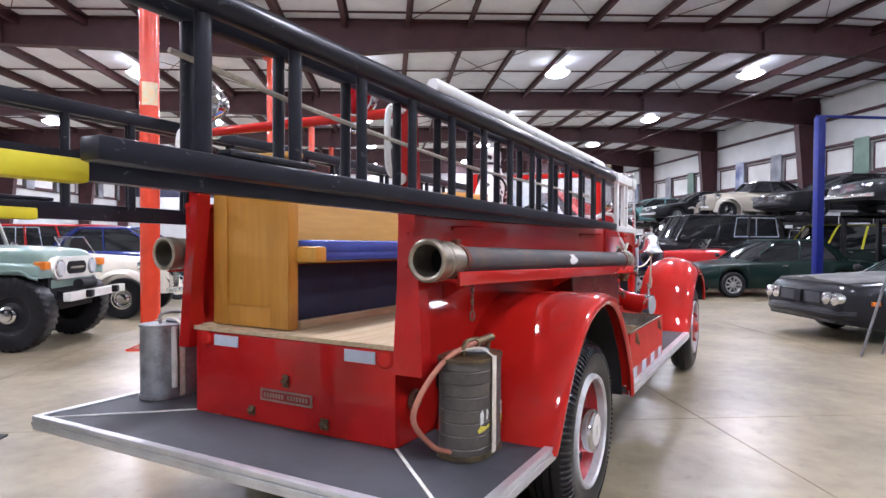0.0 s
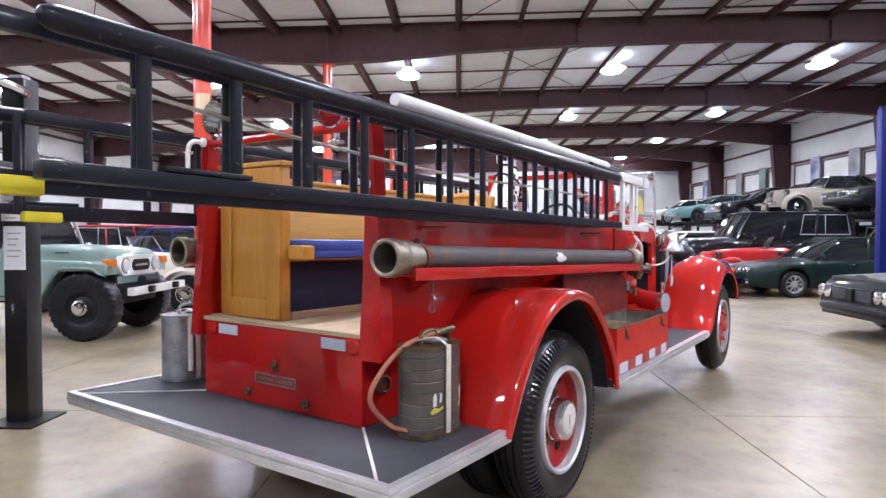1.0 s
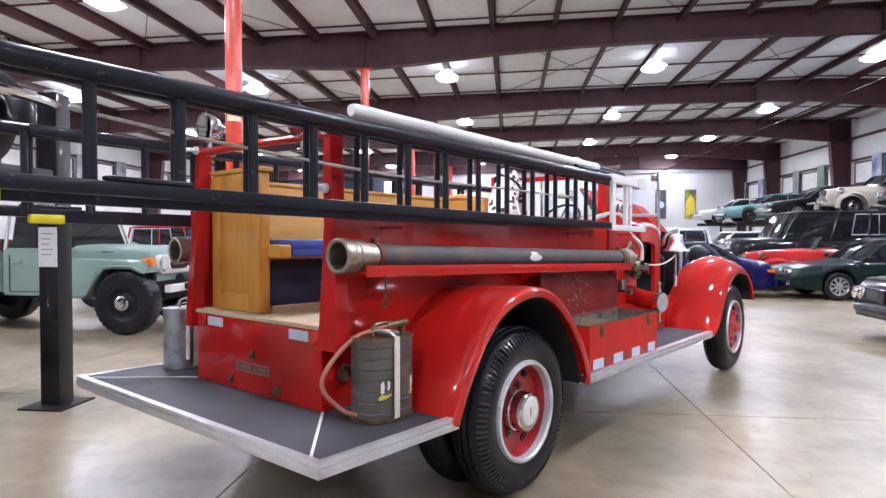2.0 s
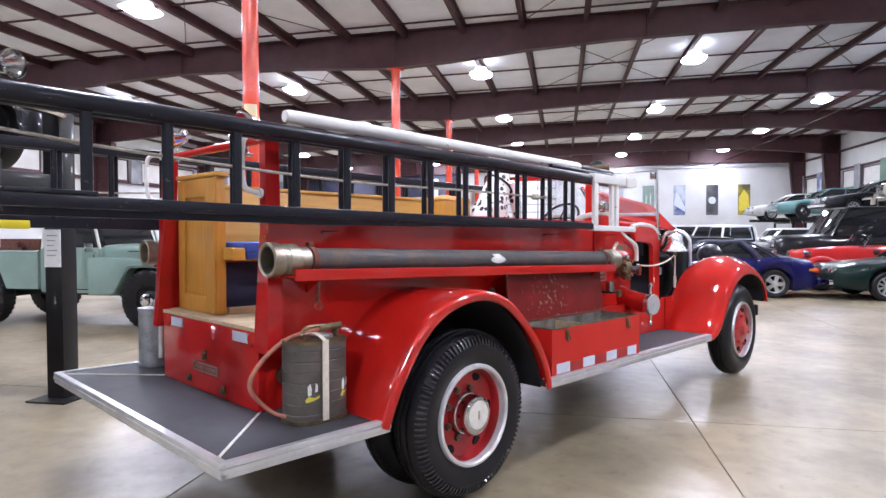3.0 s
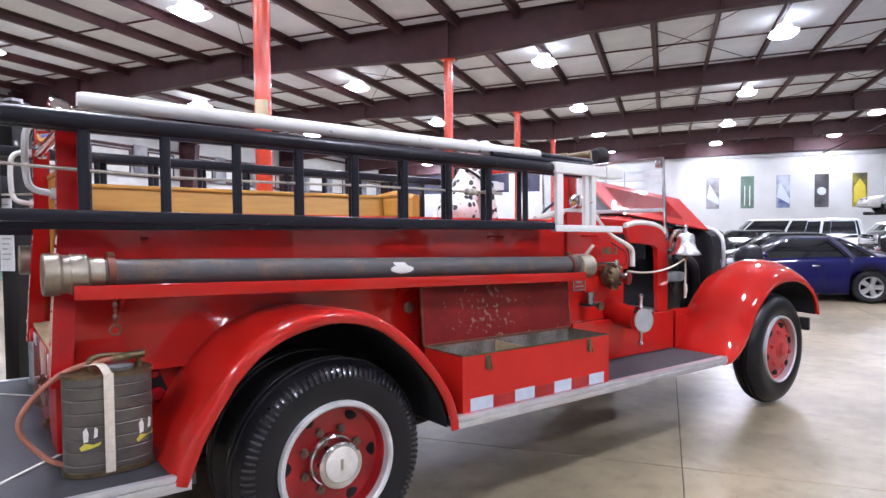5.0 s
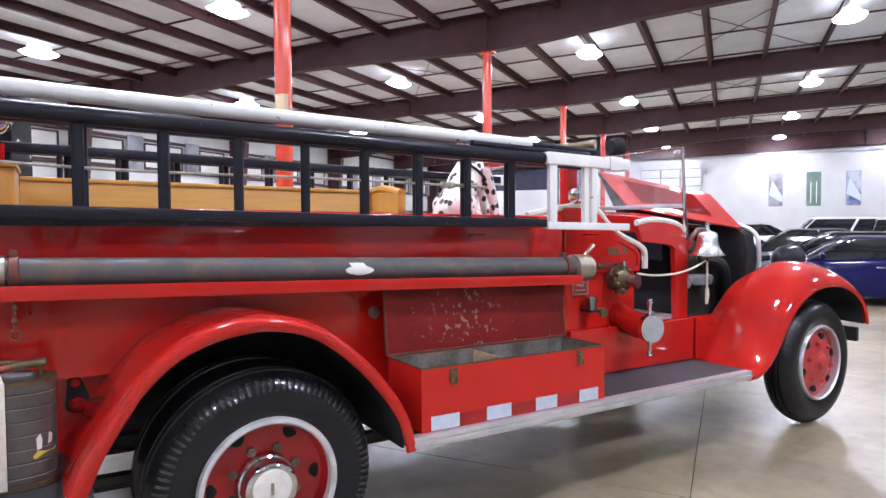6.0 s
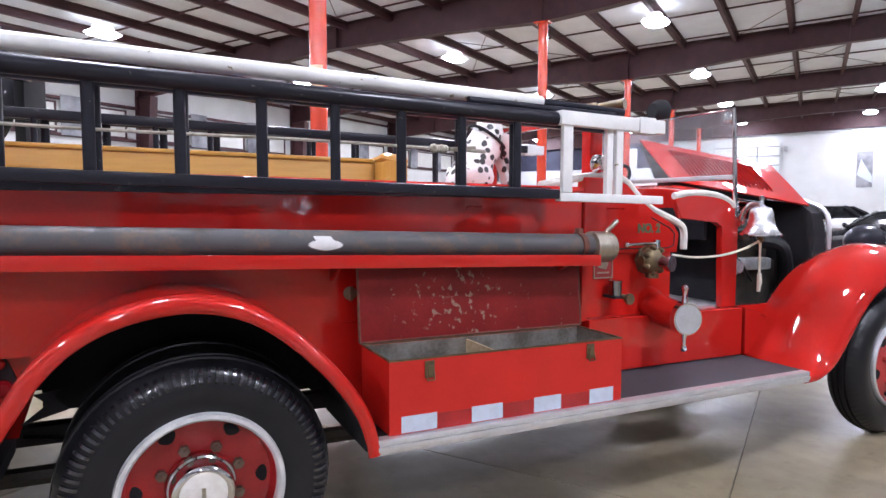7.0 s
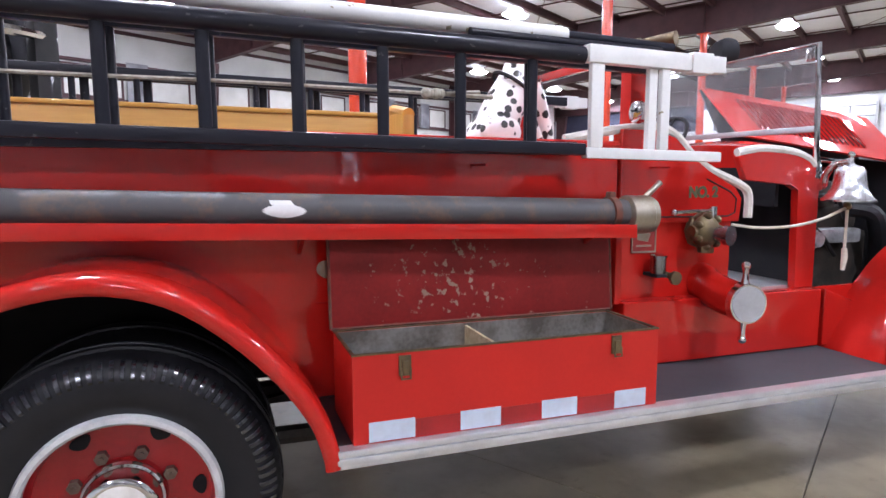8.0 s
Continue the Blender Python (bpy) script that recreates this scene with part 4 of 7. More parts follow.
# front fenders
lip = [(2.97, 0.475), (3.10, 0.485), (3.22, 0.545), (3.33, 0.66), (3.44, 0.79), (3.58, 0.905), (3.78, 0.985), (3.98, 1.005), (4.18, 0.985), (4.35, 0.92), (4.47, 0.82), (4.52, 0.70)]
inn = [(3.03, 0.50), (3.10, 0.60), (3.22, 0.74), (3.35, 0.87), (3.48, 0.97), (3.63, 1.04), (3.80, 1.085), (3.99, 1.09), (4.18, 1.06), (4.35, 0.98), (4.46, 0.87), (4.50, 0.74)]
lp, ip = curve_pts([(0, *p) for p in lip], 4), curve_pts([(0, *p) for p in inn], 4)
for s in (1, -1):
    rings, inside = [], []
    n = len(lp)
    for i, (a, b) in enumerate(zip(lp, ip)):
        d = (lp[min(i + 1, n - 1)] - lp[max(i - 1, 0)]).normalized()
        nor = Vector((0, -d.z, d.y))
        f = i / (n - 1)
        h = 0.115 * math.sin(math.pi * min(1, f * 1.02)) ** 0.8
        ring = []
        for u, o, x in ((0, -0.012, 1.05), (0, 0.0, 1.06), (0.02, 0.02, 1.055), (0.08, 0.35 * h + 0.02, 1.03), (0.2, 0.75 * h + 0.015, 0.97), (0.4, h + 0.01, 0.88), (0.65, 0.9 * h + 0.005, 0.77), (0.85, 0.5 * h, 0.68), (1.0, 0.0, 0.60)):
            q = a.lerp(b, u) + nor * o
            ring.append((s * x, q.y, q.z))
        for u, o, x in ((1.0, -0.015, 0.60), (0.65, 0.9 * h - 0.015, 0.77), (0.4, h - 0.012, 0.88), (0.2, 0.7 * h - 0.006, 0.965), (0.02, 0.0, 1.035)):
            q = a.lerp(b, u) + nor * o
            ring.append((s * x, q.y, q.z))
        rings.append(ring)
        if f > 0.15:
            under = [a.lerp(b, u) + nor * o for u, o in ((1.0, -0.019), (0.65, 0.9 * h - 0.020), (0.4, h - 0.018), (0.2, 0.7 * h - 0.013), (0.02, -0.006))]
            xs = (0.60, 0.77, 0.88, 0.96, 1.03)
            inside.append([(s * x, q.y, q.z) for x, q in zip(xs, under)] + [(s * x, q.y - nor.y * 0.004, q.z - nor.z * 0.004) for x, q in zip(xs[::-1], under[::-1])])
    bm = nb()
    loft(bm, inside)
    tp("fender_liner", bm, "chassis", "black inside of the fender", sharp=60)
    bm = nb()
    loft(bm, rings)
    tp("front_fender", bm, "red", "glossy red sweeping front fender", sharp=60)
    # splash apron between fender and cowl
    bm = nb()
    x0, x1 = sorted((s * 0.585, s * 0.61))
    plate(bm, [(2.99, 0.50), (3.12, 0.50), (3.24, 0.66), (3.36, 0.80), (3.5, 0.93), (3.7, 1.02), (3.98, 1.06), (3.98, 0.95), (3.4, 0.80), (2.99, 0.80)], "x", x0, x1)
    tp("apron", bm, "red")
    # running board
    bm = nb()
    x0, x1 = sorted((s * 0.60, s * 1.055))
    bx(bm, x0, x1, 0.58, 3.0, 0.49, 0.525)
    tp("running_board", bm, "mat", "grey rubber-covered running board")
    bm = nb()
    for z0, z1, o in ((0.478, 0.49, 0.004), (0.492, 0.510, 0.011), (0.512, 0.530, 0.006)):
        x0, x1 = sorted((s * 1.052, s * (1.068 + o)))
        bx(bm, x0, x1, 0.575, 2.97, z0, z1, 0.003)
    x0, x1 = sorted((s * 1.03, s * 1.072))
    bx(bm, x0, x1, 0.575, 2.97, 0.5265, 0.532)
    tp("board_edging", bm, "alu", "ribbed aluminium board edging")

# bumper stubs and front cross member
bm = nb()
bx(bm, -0.92, 0.92, 4.66, 4.70, 0.535, 0.645, 0.012)
for s in (-1, 1):
    a, b = sorted((s * 0.36, s * 0.42))
    bx(bm, a, b, 4.3, 4.66, 0.48, 0.56)
tp("front_bumper", bm, "chassis", "black front bumper")

# cab: pump panel, seat side, sills, cowl
for s in (1, -1):
    def pl(poly, a, b, nm, mt="red", lab=""):
        bm = nb()
        x0, x1 = sorted((s * a, s * b))
        plate(bm, poly, "x", x0, x1)
        bmesh.ops.bevel(bm, geom=list(bm.edges), offset=0.004, segments=1, affect="EDGES")
        return tp(nm, bm, mt, lab)
    pl([(1.84, 0.78), (2.47, 0.78), (2.47, 1.13), (1.84, 1.13)], 0.55, 0.59, "pump_panel", "red", "red pump panel")
    pl([(1.84, 1.12), (2.49, 1.12), (2.50, 1.22), (2.46, 1.27), (2.30, 1.335), (2.20, 1.40), (2.12, 1.47), (2.02, 1.50), (1.84, 1.50)], 0.55, 0.615, "seat_side", "red", "red seat side panel with dark pinstripes")
    pl([(1.84, 0.53), (2.985, 0.53), (2.985, 0.80), (1.84, 0.80)], 0.585, 0.66, "sill", "red", "red sill with a narrow ledge")
    pl([(3.01, 0.53), (3.30, 0.53), (3.30, 0.70), (3.01, 0.80)], 0.585, 0.66, "apron_box", "red")
    pl([(2.86, 0.80), (2.985, 0.80), (2.985, 1.36), (2.93, 1.40), (2.82, 1.42), (2.50, 1.43), (2.47, 1.40), (2.52, 1.30), (2.80, 1.285), (2.85, 1.26)], 0.575, 0.612, "cowl_side", "red", "red cowl side round the open doorway")
    # white padded edges
    bm = nb()
    x = s * 0.60
    sweep(bm, curve_pts([(s * 0.57, 1.60, 1.455), (s * 0.58, 1.84, 1.50), (x, 2.02, 1.515), (x, 2.12, 1.485), (x, 2.21, 1.41), (x, 2.32, 1.345), (x, 2.49, 1.285), (x, 2.55, 1.24), (x, 2.555, 1.135)], 5), 0.019, 8)
    tp("padded_edge", bm, "pad", "white cloth-wrapped edge")
    bm = nb()
    sweep(bm, curve_pts([(x, 2.47, 1.42), (x, 2.62, 1.44), (x, 2.80, 1.43), (x, 2.90, 1.405), (x, 2.95, 1.37)], 5), 0.019, 8)
    tp("padded_edge", bm, "pad", "white cloth-wrapped edge")
    # pinstripes on the seat side
    bm = nb()
    sweep(bm, [(s * 0.616, 1.86, 1.145), (s * 0.616, 2.42, 1.145), (s * 0.616, 2.46, 1.16), (s * 0.616, 2.465, 1.22), (s * 0.616, 2.43, 1.25), (s * 0.616, 2.29, 1.305)], 0.0035, 6)
    tp("pinstripe", bm, "chassis", "dark pinstripe")
# cab floor, seat, rear of cab, cowl top, firewall
bm = nb()
bx(bm, -0.575, 0.575, 1.84, 3.0, 0.78, 0.81)
tp("cab_floor", bm, "alu", "bare metal cab floor")
bm = nb()
bx(bm, -0.54, 0.54, 1.90, 2.42, 0.82, 1.14, 0.03)
bx(bm, -0.54, 0.54, 1.86, 2.0, 1.14, 1.395, 0.04)
tp("cab_seat", bm, "dark", "black leather bench seat")
bm = nb()
rings = []
for y, w, h in ((2.80, 0.58, 1.48), (2.90, 0.585, 1.505), (3.0, 0.575, 1.49)):
    rings.append([(w * math.cos(t), y, 1.30 + (h - 1.30) * (abs(math.sin(t)) ** 0.5)) for t in (math.pi * k / 20 for k in range(21))] + [(-w * 0.97, y, 1.30), (w * 0.97, y, 1.30)])
loft(bm, rings)
bx(bm, -0.57, 0.57, 2.965, 2.99, 0.80, 1.30)
tp("cowl", bm, "red", "red cowl over the dashboard")
bm = nb()
bx(bm, -0.572, -0.560, 1.86, 2.96, 0.812, 1.40)
tp("door_lining", bm, "dark", "black inner lining")
bm = nb()
bx(bm, -0.555, 0.555, 2.945, 2.960, 0.812, 1.36)
tp("firewall", bm, "dark", "black firewall")
bm = nb()
bx(bm, -0.55, 0.55, 2.775, 2.795, 1.18, 1.36)
tp("dashboard", bm, "dark")
bm = nb()
cw = Vector((-0.30, 2.79, 1.51))
ax = Vector((0, -0.75, 0.66)).normalized()
u = Vector((1, 0, 0))
v = ax.cross(u)
sweep(bm, [cw + 0.19 * (math.cos(t) * u + math.sin(t) * v) for t in (2 * math.pi * k / 32 for k in range(33))], 0.012, 8)
for k in range(4):
    t = math.pi * k / 2
    rod(bm, cw, cw + 0.19 * (math.cos(t) * u + math.sin(t) * v), 0.007)
rod(bm, cw, cw - ax * 0.5, 0.015)
tp("steering_wheel", bm, "chassis", "black four-spoke steering wheel")
bm = nb()
for x in (-0.25, 0.05):
    rod(bm, (x, 2.6, 0.81), (x, 2.66, 1.15), 0.009)
    ball(bm, (x, 2.66, 1.16), 0.018, 10, 8)
tp("gear_levers", bm, "chrome")

# windscreen
ws = tp("windscreen", rod(nb(), (-0.60, 2.936, 1.917), (0.60, 2.936, 1.917), 0.006), "chrome", "clear folding windscreen in a chrome frame")
for s in (-1, 1):
    bm = nb()
    sweep(bm, [(s * 0.60, 2.975, 1.345), (s * 0.605, 2.955, 1.43), (s * 0.60, 2.934, 1.92)], [0.022, 0.014, 0.010], 8)
    bx(bm, min(s * 0.585, s * 0.615), max(s * 0.585, s * 0.615), 2.95, 2.99, 1.31, 1.38, 0.005)
    tp("upright", bm, "chrome", "", ws)
bm = nb()
bx(bm, -0.6, 0.6, 2.934, 2.953, 1.522, 1.550, 0.006)
tp("lower_frame", bm, "grey_panel", "", ws)
bm = nb()
loft(bm, [[(-0.595, y - 0.003, z), (0.595, y - 0.003, z), (0.595, y + 0.003, z), (-0.595, y + 0.003, z)] for y, z in ((2.944, 1.551), (2.937, 1.912))])
pane = tp("pane", bm, "screen", "clear glass", ws)
pane.visible_shadow = False
bm = nb()
bx(bm, 0.54, 0.59, 2.922, 2.95, 1.842, 1.902, 0.004)
tp("clip", bm, "chrome", "", ws)

# black bowl headlamps beside the radiator
for s in (1, -1):
    bm = nb()
    lathe(bm, [(0.0, -0.15), (0.045, -0.14), (0.085, -0.10), (0.108, -0.04), (0.115, 0.02), (0.118, 0.035), (0.112, 0.045), (0.0, 0.05)], (s * 0.50, 4.44, 1.15), "y", 32)
    hl = tp("headlamp", bm, "black", "glossy black bowl headlamp")
    bm = nb()
    lathe(bm, [(0.110, 0.048), (0.121, 0.040), (0.121, 0.056), (0.110, 0.060)], (s * 0.50, 4.44, 1.15), "y", 32)
    tp("lamp_rim", bm, "chrome", "", hl)
    bm = nb()
    lathe(bm, [(0.0, 0.075), (0.07, 0.068), (0.110, 0.054), (0.110, 0.051), (0.0, 0.051)], (s * 0.50, 4.44, 1.15), "y", 28)
    tp("lens", bm, "lens", "", hl)
    bm = nb()
    sweep(bm, [(s * 0.50, 4.42, 1.05), (s * 0.48, 4.41, 0.95), (s * 0.41, 4.38, 0.75), (s * 0.39, 4.34, 0.53)], 0.02, 8)
    tp("lamp_stem", bm, "chassis", "", hl)

# hood: centre strip, left half closed, right half folded up with louvres
bm = nb()
rings = []
for y, w, h, zb in ((3.0, 0.56, 1.48, 0.85), (3.5, 0.46, 1.44, 0.85), (4.08, 0.37, 1.395, 0.88)):
    prof = [(-w, zb), (-w, zb + 0.3), (-w * 0.97, h - 0.12), (-w * 0.8, h - 0.05), (-w * 0.4, h - 0.01), (0.0, h), (0.0, h - 0.012), (-w * 0.4, h - 0.022), (-w * 0.79, h - 0.062), (-w * 0.95, h - 0.13), (-w + 0.012, zb + 0.3), (-w + 0.012, zb)]
    rings.append([(x, y, z) for x, z in prof])
loft(bm, rings)
tp("hood_left_half", bm, "red", "red hood half")
# raised right half, folded on itself: the top leaf stands on the hinge, the louvred side leaf hangs from its edge
bm = nb()
q = [Vector(a) for a in ((0.106, 3.0, 1.53), (0.30, 4.12, 1.385), (0.02, 4.10, 1.668), (-0.195, 3.0, 1.815))]
up = Vector((0.009, 0, 0.008))
loft(bm, [q, [a + up for a in q]])
side_leaf = tp("hood_leaf", bm, "red", "red louvred hood half raised open")
def on_leaf(u, v):
    return (q[0].lerp(q[1], u)).lerp(q[3].lerp(q[2], u), v) + up
outw = Vector((0.68, 0, 0.73))
for i in range(20):
    u = 0.17 + 0.60 * i / 19
    bm = nb()
    a, b = on_leaf(u, 0.20), on_leaf(u, 0.84)
    du = (q[1] - q[0]).normalized() * 0.010
    loft(bm, [[r - du, r + du, r - du * 0.9 + outw * h] for r, h in ((a, 0.003), (a.lerp(b, 0.05), 0.016), (b.lerp(a, 0.05), 0.016), (b, 0.003))])
    tp("louvre", bm, "red", "", side_leaf)
    # dark strip that stands in for the shade inside the louvre's opening
    bm = nb()
    loft(bm, [[r - du * 1.02, r - du * 1.32, r - du * 1.32 + outw * 0.004, r - du * 1.02 + outw * 0.006] for r in (a, b)])
    tp("louvre_slot_shade", bm, "dark", "", side_leaf)
bm = nb()
h = [Vector(a) for a in ((0.0, 3.0, 1.49), (0.0, 4.10, 1.405), (0.015, 4.10, 1.664), (-0.2, 3.0, 1.811))]
loft(bm, [h, [a + Vector((-0.01, 0, 0)) for a in h]])
tp("hood_top_leaf", bm, "chassis", "black underside of the raised hood top")
bm = nb()
rod(bm, (0.0, 3.002, 1.49), (0.0, 4.1, 1.405), 0.010)
tp("hood_hinge", bm, "chrome")

# radiator and shell
bm = nb()
rings = []
for y in (4.08, 4.20):
    rings.append([(x, y, z) for x, z in ((-0.36, 0.72), (-0.38, 1.2), (-0.35, 1.34), (-0.27, 1.40), (0, 1.43), (0.27, 1.40), (0.35, 1.34), (0.38, 1.2), (0.36, 0.72))])
loft(bm, rings)
rad = tp("radiator_shell", bm, "chassis", "black radiator shell with a bright rim")
bm = nb()
sweep(bm, curve_pts([(0.385, 4.205, 0.72), (0.40, 4.205, 1.2), (0.36, 4.205, 1.36), (0.2, 4.205, 1.425), (0, 4.205, 1.44), (-0.2, 4.205, 1.425), (-0.36, 4.205, 1.36), (-0.40, 4.205, 1.2), (-0.385, 4.205, 0.72)], 4), 0.017, 8)
tp("rim", bm, "alu", "", rad)
bm = nb()
for i in range(24):
    x = -0.33 + i * 0.0285
    bx(bm, x, x + 0.006, 4.202, 4.21, 0.75, 1.33)
tp("core", bm, "nickel", "", rad)

# engine
bm = nb()
bx(bm, -0.19, 0.19, 3.1, 3.95, 0.62, 1.02, 0.03)
bx(bm, -0.15, 0.15, 3.12, 3.92, 1.021, 1.16, 0.04)
eng = tp("engine", bm, "engine", "greasy black engine under the open hood")
bm = nb()
lathe(bm, [(0.0, 0), (0.11, 0), (0.115, 0.03), (0.11, 0.07), (0.0, 0.075)], (0.17, 3.62, 1.22), "z", 28)
rod(bm, (0.17, 3.62, 1.15), (0.17, 3.62, 1.22), 0.04)
tp("air_cleaner", bm, "engine", "", eng)
bm = nb()
rod(bm, (0.21, 3.25, 1.0), (0.40, 3.25, 1.0), 0.05, seg=16)
rod(bm, (0.40, 3.25, 1.0), (0.43, 3.25, 1.0), 0.038, seg=16)
bx(bm, 0.2, 0.30, 3.1, 3.75, 0.96, 1.04, 0.02)
tp("manifold", bm, "galv", "bare metal manifold", eng)
bm = nb()
sweep(bm, curve_pts([(0.2, 3.75, 1.15), (0.3, 3.85, 1.1), (0.28, 3.92, 0.85), (0.2, 3.9, 0.7)], 6), 0.05, 10)
sweep(bm, curve_pts([(0.3, 3.12, 1.12), (0.36, 3.3, 1.05), (0.33, 3.5, 0.9)], 6), 0.012, 8)
sweep(bm, curve_pts([(0.25, 3.3, 1.2), (0.34, 3.45, 1.22), (0.3, 3.6, 1.1)], 6), 0.012, 8)
tp("radiator_hose", bm, "rubber", "", eng)
for i in range(6):
    bm = nb()
    y = 3.18 + i * 0.13
    rod(bm, (0.1, y, 1.16), (0.13, y, 1.22), 0.012)
    tp("spark_plug", bm, "white", "", eng)

# front rack: posts, cross bar, ladder hooks
for s in (-1, 1):
    bm = nb()
    bx(bm, min(s * 0.48, s * 0.55), max(s * 0.48, s * 0.55), 1.92, 2.00, 1.12, 1.86, 0.006)
    tp("front_post", bm, "red", "red upright of the ladder rack")
bm = nb()
bx(bm, -0.48, 0.48, 1.94, 1.98, 1.80, 1.84, 0.005)
tp("front_cross_bar", bm, "red", "red cross bar of the ladder rack")
for s in (1, -1):
    for y in (-0.6, 1.2, 1.99):
        bm = nb()
        a, b = sorted((s * 0.602, s * 0.74))
        bx(bm, a, b, y - 0.012, y + 0.012, 1.345, 1.352)
        a, b = sorted((s * 0.602, s * 0.612))
        bx(bm, a, b, y - 0.012, y + 0.012, 1.335, 1.345)
        tp("ladder_bracket", bm, "red_dull")
# chrome clamp lamp on the front post, facing back
bm = nb()
lathe(bm, [(0.0, -0.055), (0.034, -0.055), (0.044, -0.05), (0.046, -0.035), (0.040, -0.03), (0.040, 0.015), (0.028, 0.035), (0.0, 0.04)], (0.645, 1.925, 1.565), "y", 24)
rod(bm, (0.55, 1.95, 1.53), (0.645, 1.935, 1.535), 0.012)
tp("clamp_lamp", bm, "chrome", "small chrome lamp clamped to the post")
# brass nozzle lying on the rack, black spot lamp beyond it
bm = nb()
rod(bm, (0.44, 2.05, 1.875), (0.58, 2.12, 1.88), 0.02, 0.03)
rod(bm, (0.36, 2.0, 1.87), (0.44, 2.05, 1.875), 0.028)
tp("nozzle", bm, "brass", "brass hose nozzle")
bm = nb()
lathe(bm, [(0.0, -0.07), (0.05, -0.065), (0.072, -0.02), (0.078, 0.0), (0.078, 0.03), (0.0, 0.03)], (-0.02, 2.99, 1.985), "y", 24)
rod(bm, (-0.02, 2.95, 1.91), (-0.02, 2.98, 1.95), 0.015)
tp("black_spot_lamp", bm, "chassis", "black spot lamp over the windscreen")

# pump fittings on the right side
bm = nb()
rod(bm, (0.59, 2.26, 1.085), (0.68, 2.26, 1.085), 0.05, seg=20)
ball(bm, (0.66, 2.255, 1.085), (0.048, 0.066, 0.070), 18, 12)
rod(bm, (0.66, 2.26, 1.02), (0.66, 2.26, 1.15), 0.022, seg=6)
lathe(bm, [(0.07, 0), (0.078, 0.01), (0.078, 0.03), (0.07, 0.04)], (0.60, 2.26, 1.085), "x", 8)
for k in range(7):
    t = 2 * math.pi * k / 7
    ball(bm, (0.675, 2.26 + 0.064 * math.cos(t), 1.085 + 0.066 * math.sin(t)), (0.024, 0.016, 0.016), 10, 6)
rod(bm, (0.655, 2.18, 1.085), (0.655, 2.34, 1.085), 0.026, seg=8)
rod(bm, (0.66, 2.26, 0.995), (0.66, 2.26, 1.02), 0.034, seg=6)
val = tp("valve", bm, "brass", "tarnished brass valve body")
bm = nb()
rod(bm, (0.69, 2.275, 1.078), (0.745, 2.29, 1.075), 0.030, 0.030, 20)
rod(bm, (0.74, 2.289, 1.075), (0.762, 2.294, 1.075), 0.042, seg=24)
tp("outlet_cap", bm, "dark_chrome", "dull chrome outlet cap", val)
bm = nb()
sweep(bm, [(0.64, 2.10, 1.165), (0.645, 2.2, 1.17), (0.65, 2.30, 1.172)], 0.009, 8)
ball(bm, (0.64, 2.095, 1.165), 0.016, 10, 8)
rod(bm, (0.65, 2.30, 1.14), (0.65, 2.30, 1.19), 0.018, seg=12)
tp("lever", bm, "chrome", "", val)
bm = nb()
sweep(bm, curve_pts([(0.55, 2.31, 0.868), (0.60, 2.31, 0.855), (0.67, 2.303, 0.835), (0.75, 2.298, 0.820), (0.83, 2.297, 0.813)], 6), [0.082] * 8 + [0.077] * 17, 20)
tp("suction_elbow", bm, "red", "red suction inlet elbow")
bm = nb()
cc, dd = Vector((0.845, 2.297, 0.812)), Vector((0.95, -0.22, 0.0)).normalized()
rod(bm, cc - dd * 0.03, cc + dd * 0.03, 0.080, seg=36)
for z in (1, -1):
    sweep(bm, [cc + Vector((0, 0, z * 0.078)), cc + Vector((0, 0, z * 0.11)), cc + Vector((0, 0, z * 0.145))], [0.017, 0.011, 0.013], 10)
    ball(bm, cc + Vector((0, 0, z * 0.15)), 0.018, 12, 8)
cap = tp("suction_cap", bm, "chrome", "chrome suction cap with two lugs")
bm = nb()
rod(bm, cc + dd * 0.028, cc + dd * 0.034, 0.072, seg=36)
tp("cap_face", bm, "grey_panel", "dull grey cap face", cap)
bm = nb()
rod(bm, (0.645, 2.02, 0.915), (0.645, 2.02, 0.985), 0.033, seg=24)
rod(bm, (0.645, 2.02, 0.982), (0.645, 2.02, 0.990), 0.037, seg=24)
cup = tp("oiler_cup", bm, "dark_chrome", "small chrome oiler cup on a black bracket")
bm = nb()
bx(bm, 0.59, 0.68, 1.985, 2.055, 0.900, 0.914, 0.004)
tp("bracket", bm, "chassis", "black bracket", cup)
bm = nb()
rod(bm, (0.645, 2.03, 0.915), (0.69, 2.06, 0.905), 0.013, seg=10)
lathe(bm, [(0.0, -0.008), (0.028, -0.008), (0.028, 0.008), (0.0, 0.008)], (0.70, 2.065, 0.90), "x", 20)
tp("tap", bm, "brass", "", cup)
bm = nb()
bx(bm, 0.5905, 0.594, 1.915, 2.045, 0.995, 1.11, 0.001)
pp = tp("maker_plate", bm, "plate_red", "small maker's plate in red and metal")
for box in ((1.915, 2.045, 0.995, 1.002), (1.915, 2.045, 1.103, 1.11), (1.915, 1.922, 1.0, 1.105), (2.038, 2.045, 1.0, 1.105), (1.94, 2.02, 1.02, 1.028)):
    bm = nb()
    bx(bm, 0.5945, 0.597, *box)
    tp("raised_line", bm, "nickel", "", pp)
bm = nb()
plate(bm, [(1.945, 1.05), (2.0, 1.04), (2.015, 1.075), (1.98, 1.09), (1.945, 1.08)], "x", 0.5945, 0.597)
tp("raised_emblem", bm, "nickel", "", pp)
# rear edge strip of the pump bay
bm = nb()
bx(bm, 0.60, 0.63, 1.815, 1.845, 0.79, 1.13, 0.004)
tp("edge_strip", bm, "red")
